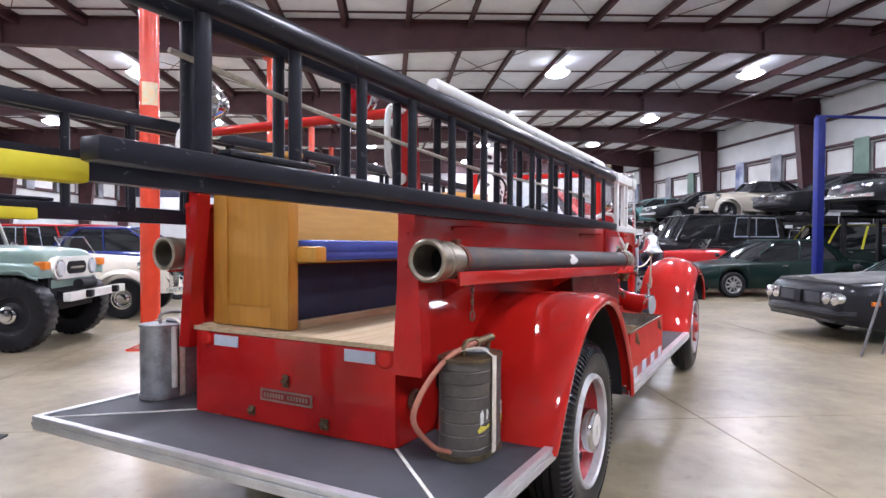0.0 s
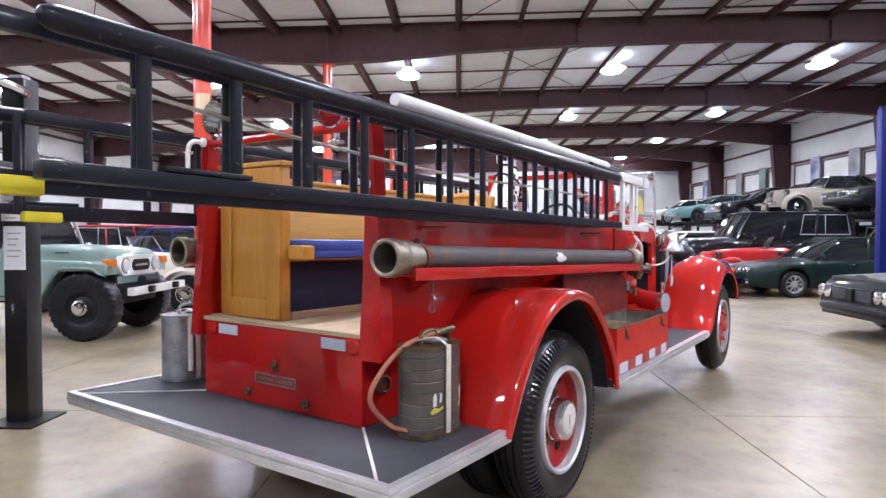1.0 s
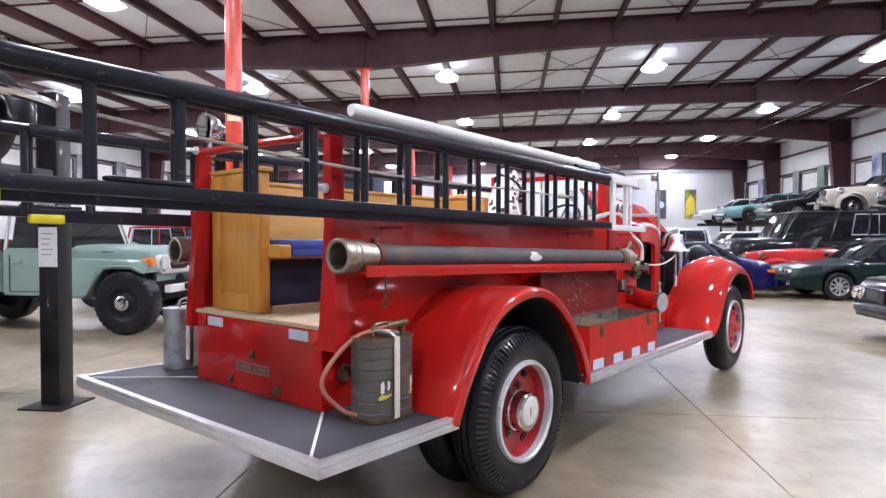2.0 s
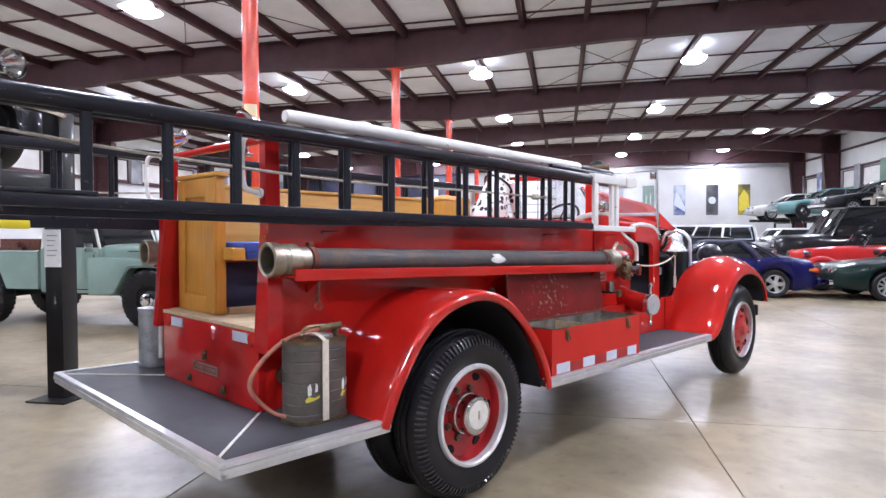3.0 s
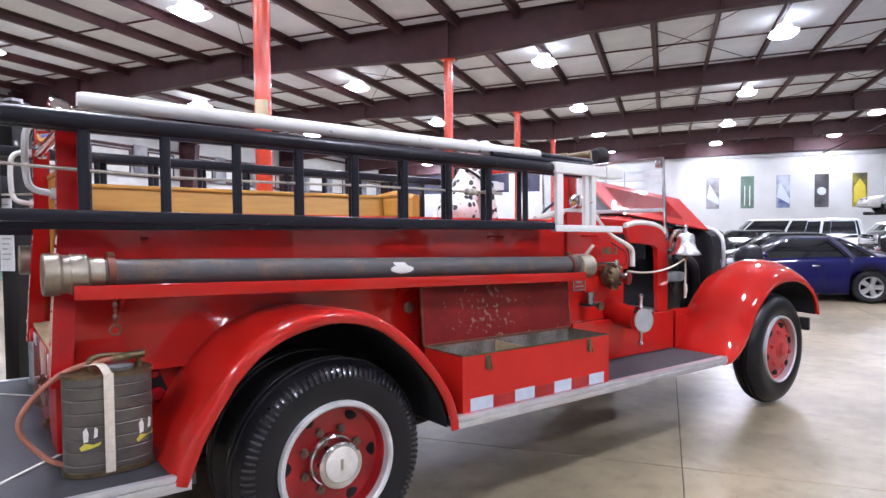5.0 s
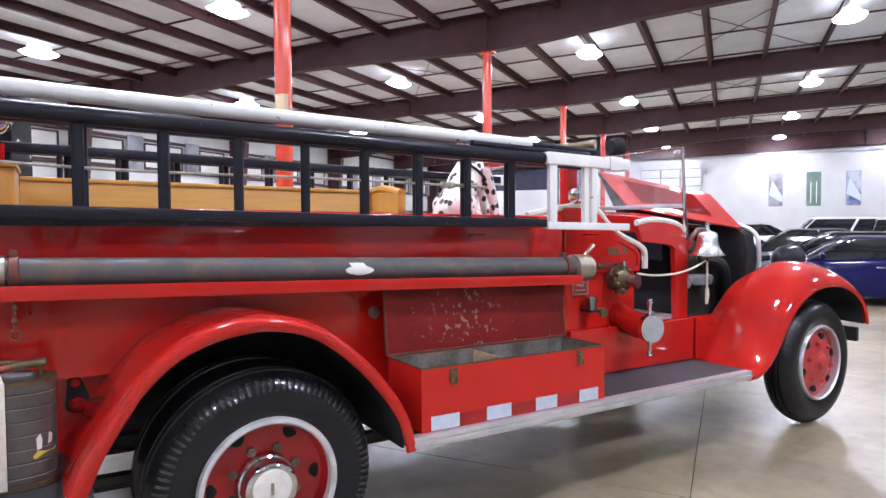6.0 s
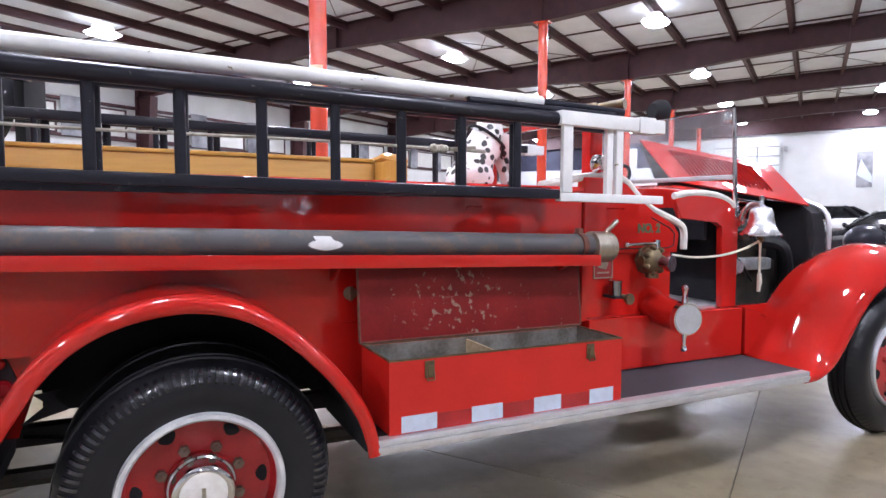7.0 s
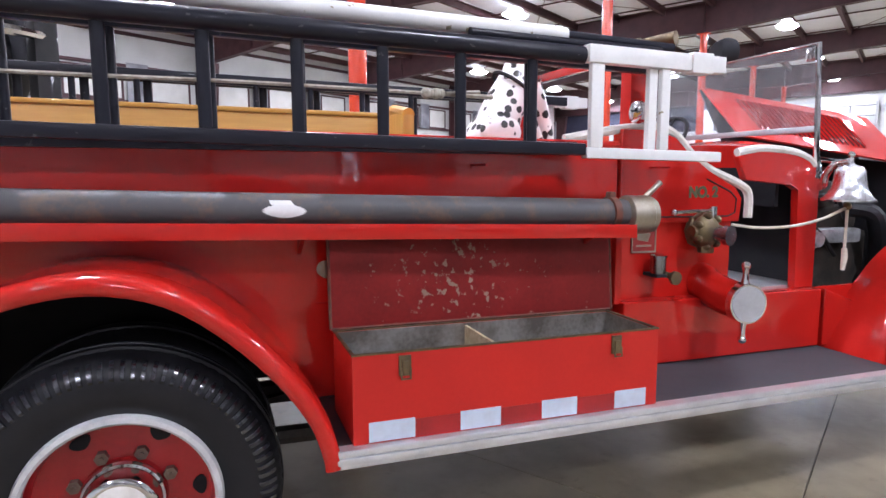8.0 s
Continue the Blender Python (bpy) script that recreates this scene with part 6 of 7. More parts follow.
# ---- dog statue ----
bm = nb()
dx, dy = -0.30, 0.125
rings = []
for z, back, front, w in ((1.442, 1.425, 1.66, 0.10), (1.47, 1.405, 1.685, 0.128), (1.53, 1.43, 1.70, 0.134), (1.60, 1.472, 1.72, 0.124), (1.66, 1.507, 1.775, 0.116), (1.72, 1.545, 1.795, 0.108), (1.78, 1.588, 1.792, 0.092), (1.83, 1.622, 1.782, 0.074), (1.88, 1.642, 1.772, 0.062), (1.93, 1.652, 1.765, 0.056)):
    rings.append([(dx + w * math.cos(t), (back + front) / 2 + (front - back) / 2 * math.sin(t), z) for t in (2 * math.pi * k / 28 for k in range(28))])
loft(bm, rings)
ball(bm, (dx, 1.703, 1.952), (0.064, 0.076, 0.054), 20, 14)
ball(bm, (dx, 1.772, 1.935), (0.040, 0.052, 0.033), 16, 10)
for s in (-1, 1):
    ball(bm, (dx + s * 0.066, 1.665, 1.925), (0.016, 0.036, 0.056), 12, 8, Matrix.Rotation(radians(15), 4, "X"))
    ball(bm, (dx + s * 0.095, 1.565, 1.525), (0.052, 0.115, 0.088), 18, 12)
    ball(bm, (dx + s * 0.09, 1.70, 1.452), (0.034, 0.07, 0.024), 12, 8)
    sweep(bm, curve_pts([(dx + s * 0.055, 1.755, 1.76), (dx + s * 0.060, 1.805, 1.66), (dx + s * 0.058, 1.85, 1.55), (dx + s * 0.058, 1.875, 1.45)], 4), [0.056, 0.053, 0.049, 0.045, 0.042, 0.039, 0.036, 0.034, 0.032, 0.03, 0.029, 0.028, 0.028], 12)
    ball(bm, (dx + s * 0.058, 1.90, 1.447), (0.033, 0.045, 0.021), 12, 8)
sweep(bm, curve_pts([(dx + 0.02, 1.41, 1.46), (dx + 0.08, 1.35, 1.445), (dx + 0.15, 1.35, 1.44)], 5), [0.022 - 0.0012 * k for k in range(11)], 8)
bmesh.ops.translate(bm, verts=bm.verts, vec=(0, dy, 0))
for v in bm.verts:
    v.co.z = 1.442 + (v.co.z - 1.442) * 1.09
built("dog_statue", raked(bm), M["dog"], "sitting white dog statue with black spots on the deck", "statue", sharp=80)
bm = nb()
sweep(bm, [(dx + 0.070 * math.cos(t), 1.703 + 0.075 * math.sin(t), 1.862 - 0.02 * math.sin(t)) for t in (2 * math.pi * k / 20 for k in range(21))], 0.009, 6, 1.0)
sweep(bm, [(dx + 0.112 * math.cos(t), 1.69 + 0.115 * math.sin(t), 1.735 - 0.075 * math.sin(t)) for t in (2 * math.pi * k / 20 for k in range(21))], 0.009, 6, 1.0)
bmesh.ops.translate(bm, verts=bm.verts, vec=(0, dy, 0))
for v in bm.verts:
    v.co.z = 1.442 + (v.co.z - 1.442) * 1.09
built("dog_harness", raked(bm), M["chassis"], "black strap harness round the dog statue", "harness")


# ---- vehicles (metres; front towards +y in their own axes) ----
def interp(table, y):
    if y <= table[0][0]:
        return table[0][1]
    for (a, va), (b, vb) in zip(table, table[1:]):
        if y <= b:
            t = (y - a) / (b - a)
            t = t * t * (3 - 2 * t)
            return va + (vb - va) * t
    return table[-1][1]


WHEELS = {}


def wheel_meshes(r, style):
    key = (r, style)
    if key in WHEELS:
        return WHEELS[key]
    w = 0.21 if r < 0.4 else 0.27
    q = r * (0.66 if style in ("alloy", "five") else 0.52)
    bm = nb()
    prof = [(q, 0.0), (q + 0.02, 0.012), (r * 0.9, 0.012), (r * 0.975, -0.01), (r, -0.045), (r, -w + 0.045), (r * 0.975, -w + 0.01), (r * 0.9, -w), (q, -w)]
    lumps = (lambda n, i: (-0.016 if n in (3, 4, 5, 6) and ((i // 2 + (n > 4)) % 2) else (0.006 if n == 2 and (i // 2) % 2 else 0.0))) if style == "offroad" else None
    lathe(bm, prof, (0, 0, 0), "x", 128 if style == "offroad" else 48, lumps)
    tyre = mesh_of("tyre", bm, M["rubber"], 1)
    bm = nb()
    if style == "offroad":
        lathe(bm, [(q, -0.12), (q, 0.0), (q - 0.02, -0.004), (q - 0.03, -0.05), (q * 0.6, -0.055), (q * 0.45, -0.03), (q * 0.42, 0.03), (q * 0.3, 0.045), (0, 0.045)], (0, 0, 0), "x", 32)
        rim = mesh_of("rim", bm, M["chassis"], 1)
    elif style == "plain":
        lathe(bm, [(q, -0.12), (q, 0.002), (q - 0.02, 0.004), (q - 0.04, -0.03), (q * 0.7, -0.03), (q * 0.45, 0.012), (0, 0.02)], (0, 0, 0), "x", 32)
        rim = mesh_of("rim", bm, M["chrome"], 1)
    else:
        lathe(bm, [(q, -0.14), (q, 0.004), (q - 0.012, 0.006), (q - 0.025, -0.004), (q - 0.03, -0.10)], (0, 0, 0), "x", 32)
        n = 5 if style == "five" else 9
        for k in range(n):
            t = 2 * math.pi * k / n
            d, p = Vector((0, math.cos(t), math.sin(t))), Vector((0, -math.sin(t), math.cos(t)))
            wd = 0.055 if style == "five" else 0.026
            loft(bm, [[c + o for o in (p * f + Vector((-0.03, 0, 0)), -p * f + Vector((-0.03, 0, 0)), -p * f * 0.8 + Vector((0.0, 0, 0)), p * f * 0.8 + Vector((0.0, 0, 0)))] for c, f in ((d * 0.02, wd * 0.7), (d * (q - 0.02), wd))])
        lathe(bm, [(0.07, -0.04), (0.07, 0.0), (0.05, 0.008), (0, 0.01)], (0, 0, 0), "x", 20)
        rim = mesh_of("rim", bm, M["wheel_alloy"], 1)
    bm = nb()
    if style == "offroad":
        lathe(bm, [(q * 0.44, 0.0), (q * 0.44, 0.034), (q * 0.32, 0.05), (q * 0.3, 0.075), (0, 0.08)], (0, 0, 0), "x", 24)
        drum = mesh_of("hub_cap", bm, M["chrome"], 1)
    else:
        lathe(bm, [(q - 0.005, -0.12), (q - 0.005, -0.11), (0, -0.11)], (0, 0, 0), "x", 24)
        drum = mesh_of("brake_drum", bm, M["dark"], 1)
    WHEELS[key] = (tyre, rim, drum)
    return WHEELS[key]


def put_wheels(car, r, style, track, ys):
    for y in ys:
        for s in (1, -1):
            h = new("wheel")
            h.empty_display_size = 0.1
            h.parent = car
            h.matrix_basis = Matrix.Translation((s * track, y, r)) @ (Matrix() if s > 0 else Matrix.Rotation(math.pi, 4, "Z"))
            for nm, me in zip(("tyre", "rim", "hub"), wheel_meshes(r, style)):
                o = new(nm, me)
                o.parent = h


def p1(name, bm, material, parent, label="", sharp=35.0):
    return part(name, bm, material, parent, label, 1, sharp)


def lower_body(L, W, top, zc, axles, r, nose=0.82, tail=0.85, belly=0.0):
    """A lofted shell: bottom edge rises over the wheels, sides tuck in at nose and tail."""
    N = 64
    ra = r + 0.055
    ys = sorted({round(-L / 2 + L * i / N, 4) for i in range(N + 1)} | {round(a + s * ra * f, 4) for a in axles for s in (-1, 1) for f in (1.0, 0.985, 0.93)})
    rings = []
    for y in ys:
        f, b = (L / 2 - y) / 0.55, (y + L / 2) / 0.5
        w = W / 2
        if f < 1:
            w *= nose + (1 - nose) * math.sin(math.pi / 2 * max(f, 0)) ** 0.6
        if b < 1:
            w *= tail + (1 - tail) * math.sin(math.pi / 2 * max(b, 0)) ** 0.6
        zt = interp(top, y)
        zb = zc + (0.08 * (1 - min(1, max(0, f)))) + (0.10 * (1 - min(1, max(0, b))))
        for a in axles:
            if abs(y - a) < ra:
                zb = max(zb, r + math.sqrt(ra * ra - (y - a) ** 2))
        zb = min(zb, zt - 0.1)
        h = zt - zb
        half = [(w * 0.93, zb), (w * 0.985, zb + min(0.10, 0.25 * h)), (w, zb + 0.45 * h), (w * 0.985, zb + 0.72 * h), (w * 0.95, zb + 0.90 * h), (w * 0.86, zt - 0.015), (w * 0.55, zt + 0.012)]
        rings.append([(x, y, z) for x, z in half] + [(0, y, zt + 0.02)] + [(-x, y, z) for x, z in half[::-1]])
    bm = nb()
    loft(bm, rings)
    return bm


def cabin(car, pmat, base, topo, zb, zr, wb, wt, pillars, roof_mat=None, glass=None):
    """base, topo: rear and front ends of the glass at belt and roof. pillars: places along the length (0 rear, 1 front) of the posts."""
    glass = glass or M["car_glass"]
    def ring(y0, y1, w, z, cr):
        return [(-w, y0 + cr, z), (-w * 0.86, y0, z), (w * 0.86, y0, z), (w, y0 + cr, z), (w, y1 - cr, z), (w * 0.84, y1, z), (-w * 0.84, y1, z), (-w, y1 - cr, z)]
    bm = nb()
    loft(bm, [ring(*base, wb, zb - 0.03, 0.1), ring(*[b + (t - b) * 0.5 for b, t in zip(base, topo)], wb + (wt - wb) * 0.42, zb + (zr - zb) * 0.5, 0.1), ring(*topo, wt, zr - 0.03, 0.1)])
    p1("glasshouse", bm, glass, car, "dark glass")
    bm = nb()
    loft(bm, [ring(topo[0] - 0.03, topo[1] + 0.03, wt + 0.015, zr - 0.05, 0.12), ring(topo[0] - 0.01, topo[1] + 0.01, wt + 0.008, zr - 0.015, 0.14), ring(topo[0] + 0.12, topo[1] - 0.12, wt - 0.12, zr + 0.012, 0.2)])
    p1("roof", bm, roof_mat or pmat, car)
    for s in (1, -1):
        for t, wd in pillars:
            bm = nb()
            yb, yt = base[0] + (base[1] - base[0]) * t, topo[0] + (topo[1] - topo[0]) * t
            sweep(bm, [(s * (wb + 0.004), yb, zb - 0.03), (s * (wb + (wt - wb) * 0.42 + 0.006), (yb + yt) / 2, (zb + zr) / 2), (s * (wt + 0.01), yt, zr - 0.03)], wd, 8, 0.5)
            p1("pillar", bm, roof_mat or pmat, car)


def face_kit(car, L, W, z, kind, front_mat=None):
    """Lamps, grille and bumpers."""
    e = L / 2
    if kind == "quad":
        for x in (-0.62, -0.43, 0.43, 0.62):
            bm = nb()
            lathe(bm, [(0.0, 0.03), (0.075, 0.02), (0.088, 0.0), (0.088, -0.10)], (x * W / 1.8, e - 0.06, z), "y", 20)
            p1("headlamp", bm, M["chrome"], car)
        bm = nb()
        for i in range(9):
            x = -0.25 + i * 0.06
            bx(bm, x, x + 0.02, e - 0.03, e + 0.005, z - 0.10, z + 0.08)
        p1("grille", bm, M["chrome"], car)
        bm = nb()
        bx(bm, -W * 0.46, W * 0.46, e - 0.03, e + 0.06, z - 0.28, z - 0.17, 0.02)
        p1("bumper", bm, front_mat or M["chrome"], car)
    elif kind == "split":
        for s in (-1, 1):
            bm = nb()
            a, b = sorted((s * 0.07, s * 0.47))
            bx(bm, a, b, e - 0.04, e + 0.015, z - 0.13, z + 0.07, 0.02)
            p1("grille_frame", bm, front_mat or M["chrome"], car, "", 50)
            bm = nb()
            a, b = sorted((s * 0.10, s * 0.44))
            bx(bm, a, b, e + 0.010, e + 0.018, z - 0.105, z + 0.045, 0.003)
            p1("grille", bm, M["mat"], car, "dark grille half")
            for x in (0.57, 0.745):
                bm = nb()
                lathe(bm, [(0.0, 0.032), (0.062, 0.026), (0.075, 0.015), (0.088, 0.012), (0.092, 0.0), (0.092, -0.14)], (s * x, e + 0.012, z - 0.02), "y", 22)
                p1("headlamp", bm, M["chrome"], car, "", 50)
        bm = nb()
        plate(bm, [(e - 0.25, z + 0.10), (e + 0.05, z + 0.06), (e + 0.06, z - 0.12), (e - 0.1, z - 0.16)], "x", -0.07, 0.07)
        p1("beak", bm, front_mat or M["chrome"], car)
        bm = nb()
        sweep(bm, curve_pts([(-W * 0.45, e - 0.22, z - 0.24), (-W * 0.36, e - 0.02, z - 0.24), (0, e + 0.05, z - 0.22), (W * 0.36, e - 0.02, z - 0.24), (W * 0.45, e - 0.22, z - 0.24)], 6), 0.075, 10)
        p1("chin_bumper", bm, front_mat or M["chassis"], car)
    elif kind == "box":
        bm = nb()
        bx(bm, -W * 0.4, W * 0.4, e - 0.02, e + 0.03, z - 0.14, z + 0.12, 0.01)
        for i in range(5):
            zz = z - 0.11 + i * 0.05
            bx(bm, -W * 0.28, W * 0.28, e + 0.03, e + 0.045, zz, zz + 0.02)
        p1("grille", bm, M["chrome"], car, "chrome grille")
        for s in (-1, 1):
            for dz in (-0.055, 0.055):
                bm = nb()
                bx(bm, s * W * 0.36 - 0.08, s * W * 0.36 + 0.08, e + 0.02, e + 0.05, z + dz - 0.045, z + dz + 0.045, 0.01)
                p1("headlamp", bm, M["lens"], car)
        bm = nb()
        bx(bm, -W * 0.5, W * 0.5, e, e + 0.14, z - 0.34, z - 0.18, 0.03)
        p1("bumper", bm, M["chrome"], car, "chrome bumper")
    elif kind == "round":
        for s in (-1, 1):
            bm = nb()
            ball(bm, (s * W * 0.36, e - 0.16, z + 0.02), (0.11, 0.09, 0.12), 16, 10)
            p1("headlamp", bm, M["lens"], car)
        bm = nb()
        bx(bm, -W * 0.3, W * 0.3, e - 0.04, e + 0.01, z - 0.24, z - 0.12, 0.02)
        p1("grille", bm, M["dark"], car)
    for s in (-1, 1):
        bm = nb()
        bx(bm, s * W * 0.37 - 0.14, s * W * 0.37 + 0.14, -e - 0.012, -e + 0.12, z - 0.02, z + 0.10, 0.03)
        p1("tail_lamp", bm, M["tail"], car)
        bm = nb()
        bx(bm, s * W * 0.47 - 0.03, s * W * 0.47 + 0.03, -e + 0.05, -e + 0.22, z + 0.02, z + 0.08, 0.01)
        p1("side_marker", bm, M["amber"], car)
    bm = nb()
    bx(bm, -W * 0.45, W * 0.45, -e - 0.05, -e + 0.03, z - 0.28, z - 0.16, 0.02)
    p1("rear_bumper", bm, front_mat or M["chrome"], car)


def side_kit(car, W, z, doors, handle_z, trim=None):
    for s in (1, -1):
        for y in doors:
            bm = nb()
            a, b = sorted((s * (W / 2 - 0.004), s * (W / 2 + 0.003)))
            bx(bm, a, b, y - 0.006, y + 0.006, z - 0.30, z + 0.22)
            p1("door_gap", bm, M["dark"], car)
        for y in doors[:-1]:
            bm = nb()
            a, b = sorted((s * (W / 2 - 0.01), s * (W / 2 + 0.02)))
            bx(bm, a, b, y + 0.08, y + 0.22, handle_z - 0.015, handle_z + 0.015, 0.005)
            p1("door_handle", bm, M["chrome"], car)
        bm = nb()
        ball(bm, (s * (W / 2 + 0.06), doors[-1] - 0.12, handle_z + 0.20), (0.09, 0.06, 0.06), 12, 8)
        p1("mirror", bm, trim or M["chassis"], car)


def sedan(name, label, m, pm, L=4.9, W=1.82, kind="quad", roof_z=1.40, style="alloy", hood=0.86, trunk=0.92, wb=2.85, r=0.32, trim=None, drop=(0.04, 0.13, 0.28)):
    car = thing(name, label, "car", m, "parked cars")
    ax = (-wb / 2 - 0.08, wb / 2 - 0.02)
    top = [(-L / 2, trunk - 0.20), (-L / 2 + 0.12, trunk - 0.02), (-L / 2 + 0.9, trunk + 0.03), (-0.2, trunk + 0.02), (0.75, hood + 0.06), (L / 2 - 0.7, hood - drop[0]), (L / 2 - 0.15, hood - drop[1]), (L / 2, hood - drop[2])]
    p1("body", lower_body(L, W, top, 0.22, ax, r), pm, car, sharp=50)
    cabin(car, pm, (-L / 2 + 0.85, 0.95), (-L / 2 + 1.4, 0.20), trunk + 0.01, roof_z, W * 0.44, W * 0.345, ((0.0, 0.045), (0.06, 0.06), (0.5, 0.03), (0.98, 0.035)))
    face_kit(car, L, W, hood - 0.24, kind, trim)
    side_kit(car, W, 0.62, (-0.95, -0.05, 0.95), 0.80)
    put_wheels(car, r, style, W / 2 - 0.02, ax)
    return car


def coupe(name, label, m, pm, L=4.4, W=1.82, kind="round", roof_z=1.27, style="five", hood=0.86, trunk=0.92, wb=2.42, r=0.32, roof_mat=None):
    car = thing(name, label, "car", m, "parked cars")
    ax = (-wb / 2 - 0.05, wb / 2 + 0.02)
    top = [(-L / 2, trunk - 0.30), (-L / 2 + 0.15, trunk - 0.06), (-L / 2 + 0.7, trunk + 0.02), (-0.4, trunk + 0.0), (0.7, hood + 0.02), (L / 2 - 0.8, hood - 0.10), (L / 2 - 0.2, hood - 0.24), (L / 2, hood - 0.40)]
    p1("body", lower_body(L, W, top, 0.17, ax, r, 0.7, 0.78), pm, car, sharp=50)
    cabin(car, pm, (-1.45, 0.85), (-0.75, 0.12), trunk - 0.02, roof_z, W * 0.43, W * 0.32, ((0.0, 0.05), (0.2, 0.12), (0.98, 0.035)), roof_mat)
    face_kit(car, L, W, hood - 0.26, kind, pm)
    side_kit(car, W, 0.58, (-0.45, 0.75), 0.74, pm)
    put_wheels(car, r, style, W / 2 - 0.02, ax)
    return car


def wagon(name, label, m, pm, L=5.4, W=1.95, roof_z=1.92, style="plain", kind="box", hood=1.16, r=0.38, wb=3.2, clear=0.38, trim=None, long_roof=True, roof_mat=None):
    car = thing(name, label, "car", m, "parked cars")
    ax = (-wb / 2 - 0.1, wb / 2 + 0.1)
    belt = hood + 0.02
    rear = -L / 2 + (0.08 if long_roof else 1.0)
    top = [(-L / 2, belt - 0.06), (-L / 2 + 0.08, belt), (0.6, belt), (1.1, hood + 0.02), (L / 2 - 0.25, hood - 0.02), (L / 2, hood - 0.14)]
    p1("body", lower_body(L, W, top, clear, ax, r, 0.95, 0.97), pm, car, sharp=50)
    cabin(car, pm, (rear, 1.15), (rear + 0.1, 0.65), belt, roof_z, W * 0.455, W * 0.40, ((0.0, 0.06), (0.33, 0.05), (0.62, 0.04), (0.985, 0.04)), roof_mat)
    # bright side window surrounds
    for s in (1, -1):
        bm = nb()
        pts = []
        for t, u in ((0.04, 0.12), (0.04, 0.88), (0.25, 0.88), (0.25, 0.12), (0.25, 0.88), (0.46, 0.88), (0.46, 0.12), (0.04, 0.12)):
            yb, yt = rear + (1.15 - rear) * t, rear + 0.1 + (0.65 - rear - 0.1) * t
            w = W * 0.455 + (W * 0.40 - W * 0.455) * u + 0.012
            pts.append((s * w, yb + (yt - yb) * u, belt + (roof_z - belt) * u))
        sweep(bm, pts, 0.016, 6)
        p1("window_trim", bm, M["reflect"], car, "bright window trim")
    face_kit(car, L, W, hood - 0.22, kind, trim)
    side_kit(car, W, hood - 0.30, (-0.55, 0.2, 1.05), hood - 0.10)
    put_wheels(car, r, style, W / 2 - 0.03, ax)
    return car


def old_coupe(name, label, m, pm, roof_mat=None, open_top=False, two_tone=None):
    """A 1930s car: long hood, free-standing fenders, running board."""
    car = thing(name, label, "car", m, "parked cars")
    L, W, r = 4.6, 1.75, 0.36
    ax = (-1.35, 1.42)
    rings = []
    for y, w, zt in ((-2.2, 0.30, 0.75), (-2.05, 0.5, 0.95), (-1.5, 0.68, 1.12), (-0.6, 0.74, 1.15), (0.35, 0.70, 1.12), (0.8, 0.55, 1.10), (1.5, 0.40, 1.05), (1.95, 0.26, 0.98), (2.05, 0.10, 0.75)):
        rings.append([(x, y, z) for x, z in ((w * 0.9, 0.40), (w, 0.6), (w, zt - 0.25), (w * 0.85, zt - 0.07), (w * 0.45, zt), (0, zt + 0.02), (-w * 0.45, zt), (-w * 0.85, zt - 0.07), (-w, zt - 0.25), (-w, 0.6), (-w * 0.9, 0.40))])
    bm = nb()
    loft(bm, rings)
    p1("body", bm, pm, car, sharp=60)
    if not open_top:
        cabin(car, pm, (-1.7, 0.45), (-1.0, 0.10), 1.10, 1.52, 0.66, 0.52, ((0.0, 0.10), (0.2, 0.16), (0.6, 0.04), (0.985, 0.04)), roof_mat)
    else:
        bm = nb()
        loft(bm, [[(-0.55, 0.35, 1.12), (0.55, 0.35, 1.12), (0.55, 0.37, 1.12), (-0.55, 0.37, 1.12)], [(-0.5, 0.15, 1.42), (0.5, 0.15, 1.42), (0.5, 0.17, 1.42), (-0.5, 0.17, 1.42)]])
        p1("windscreen", bm, M["glass"], car)
        bm = nb()
        sweep(bm, [(-0.56, 0.36, 1.1), (-0.51, 0.16, 1.43), (0.51, 0.16, 1.43), (0.56, 0.36, 1.1)], 0.016, 8)
        p1("screen_frame", bm, M["chrome"], car)
        bm = nb()
        bx(bm, -0.58, 0.58, -1.0, -0.3, 1.0, 1.22, 0.08)
        p1("seat", bm, M["dark"], car)
    for s in (1, -1):
        for a in ax:
            rings = []
            for k in range(15):
                t = math.pi * (1.08 - 1.12 * k / 14) if a > 0 else math.pi * (1.1 - 1.16 * k / 14)
                cy, cz = a - 0.46 * -math.cos(t) * 1.05, r + 0.46 * math.sin(t)
                rings.append([(s * x, a + (cy - a) * q, r + (cz - r) * q) for x, q in ((0.60, 0.96), (0.66, 1.10), (0.76, 1.15), (0.86, 1.08), (0.90, 0.96), (0.86, 0.94), (0.75, 1.05))])
            bm = nb()
            loft(bm, rings)
            p1("fender", bm, two_tone or pm, car, sharp=60)
        bm = nb()
        a, b = sorted((s * 0.62, s * 0.86))
        bx(bm, a, b, -0.9, 0.95, 0.34, 0.40, 0.01)
        p1("running_board", bm, two_tone or pm, car)
        bm = nb()
        lathe(bm, [(0.02, -0.16), (0.07, -0.13), (0.11, 0.0), (0.115, 0.02), (0.0, 0.045)], (s * 0.50, 1.72, 0.92), "y", 20)
        p1("headlamp", bm, M["chrome"], car)
    bm = nb()
    for i in range(7):
        x = -0.15 + i * 0.05
        bx(bm, x - 0.008, x + 0.008, 1.97, 2.08, 0.5, 0.95)
    p1("grille", bm, M["chrome"], car)
    bm = nb()
    sweep(bm, curve_pts([(-0.8, 2.2, 0.5), (-0.4, 2.32, 0.5), (0.4, 2.32, 0.5), (0.8, 2.2, 0.5)], 5), 0.04, 8)
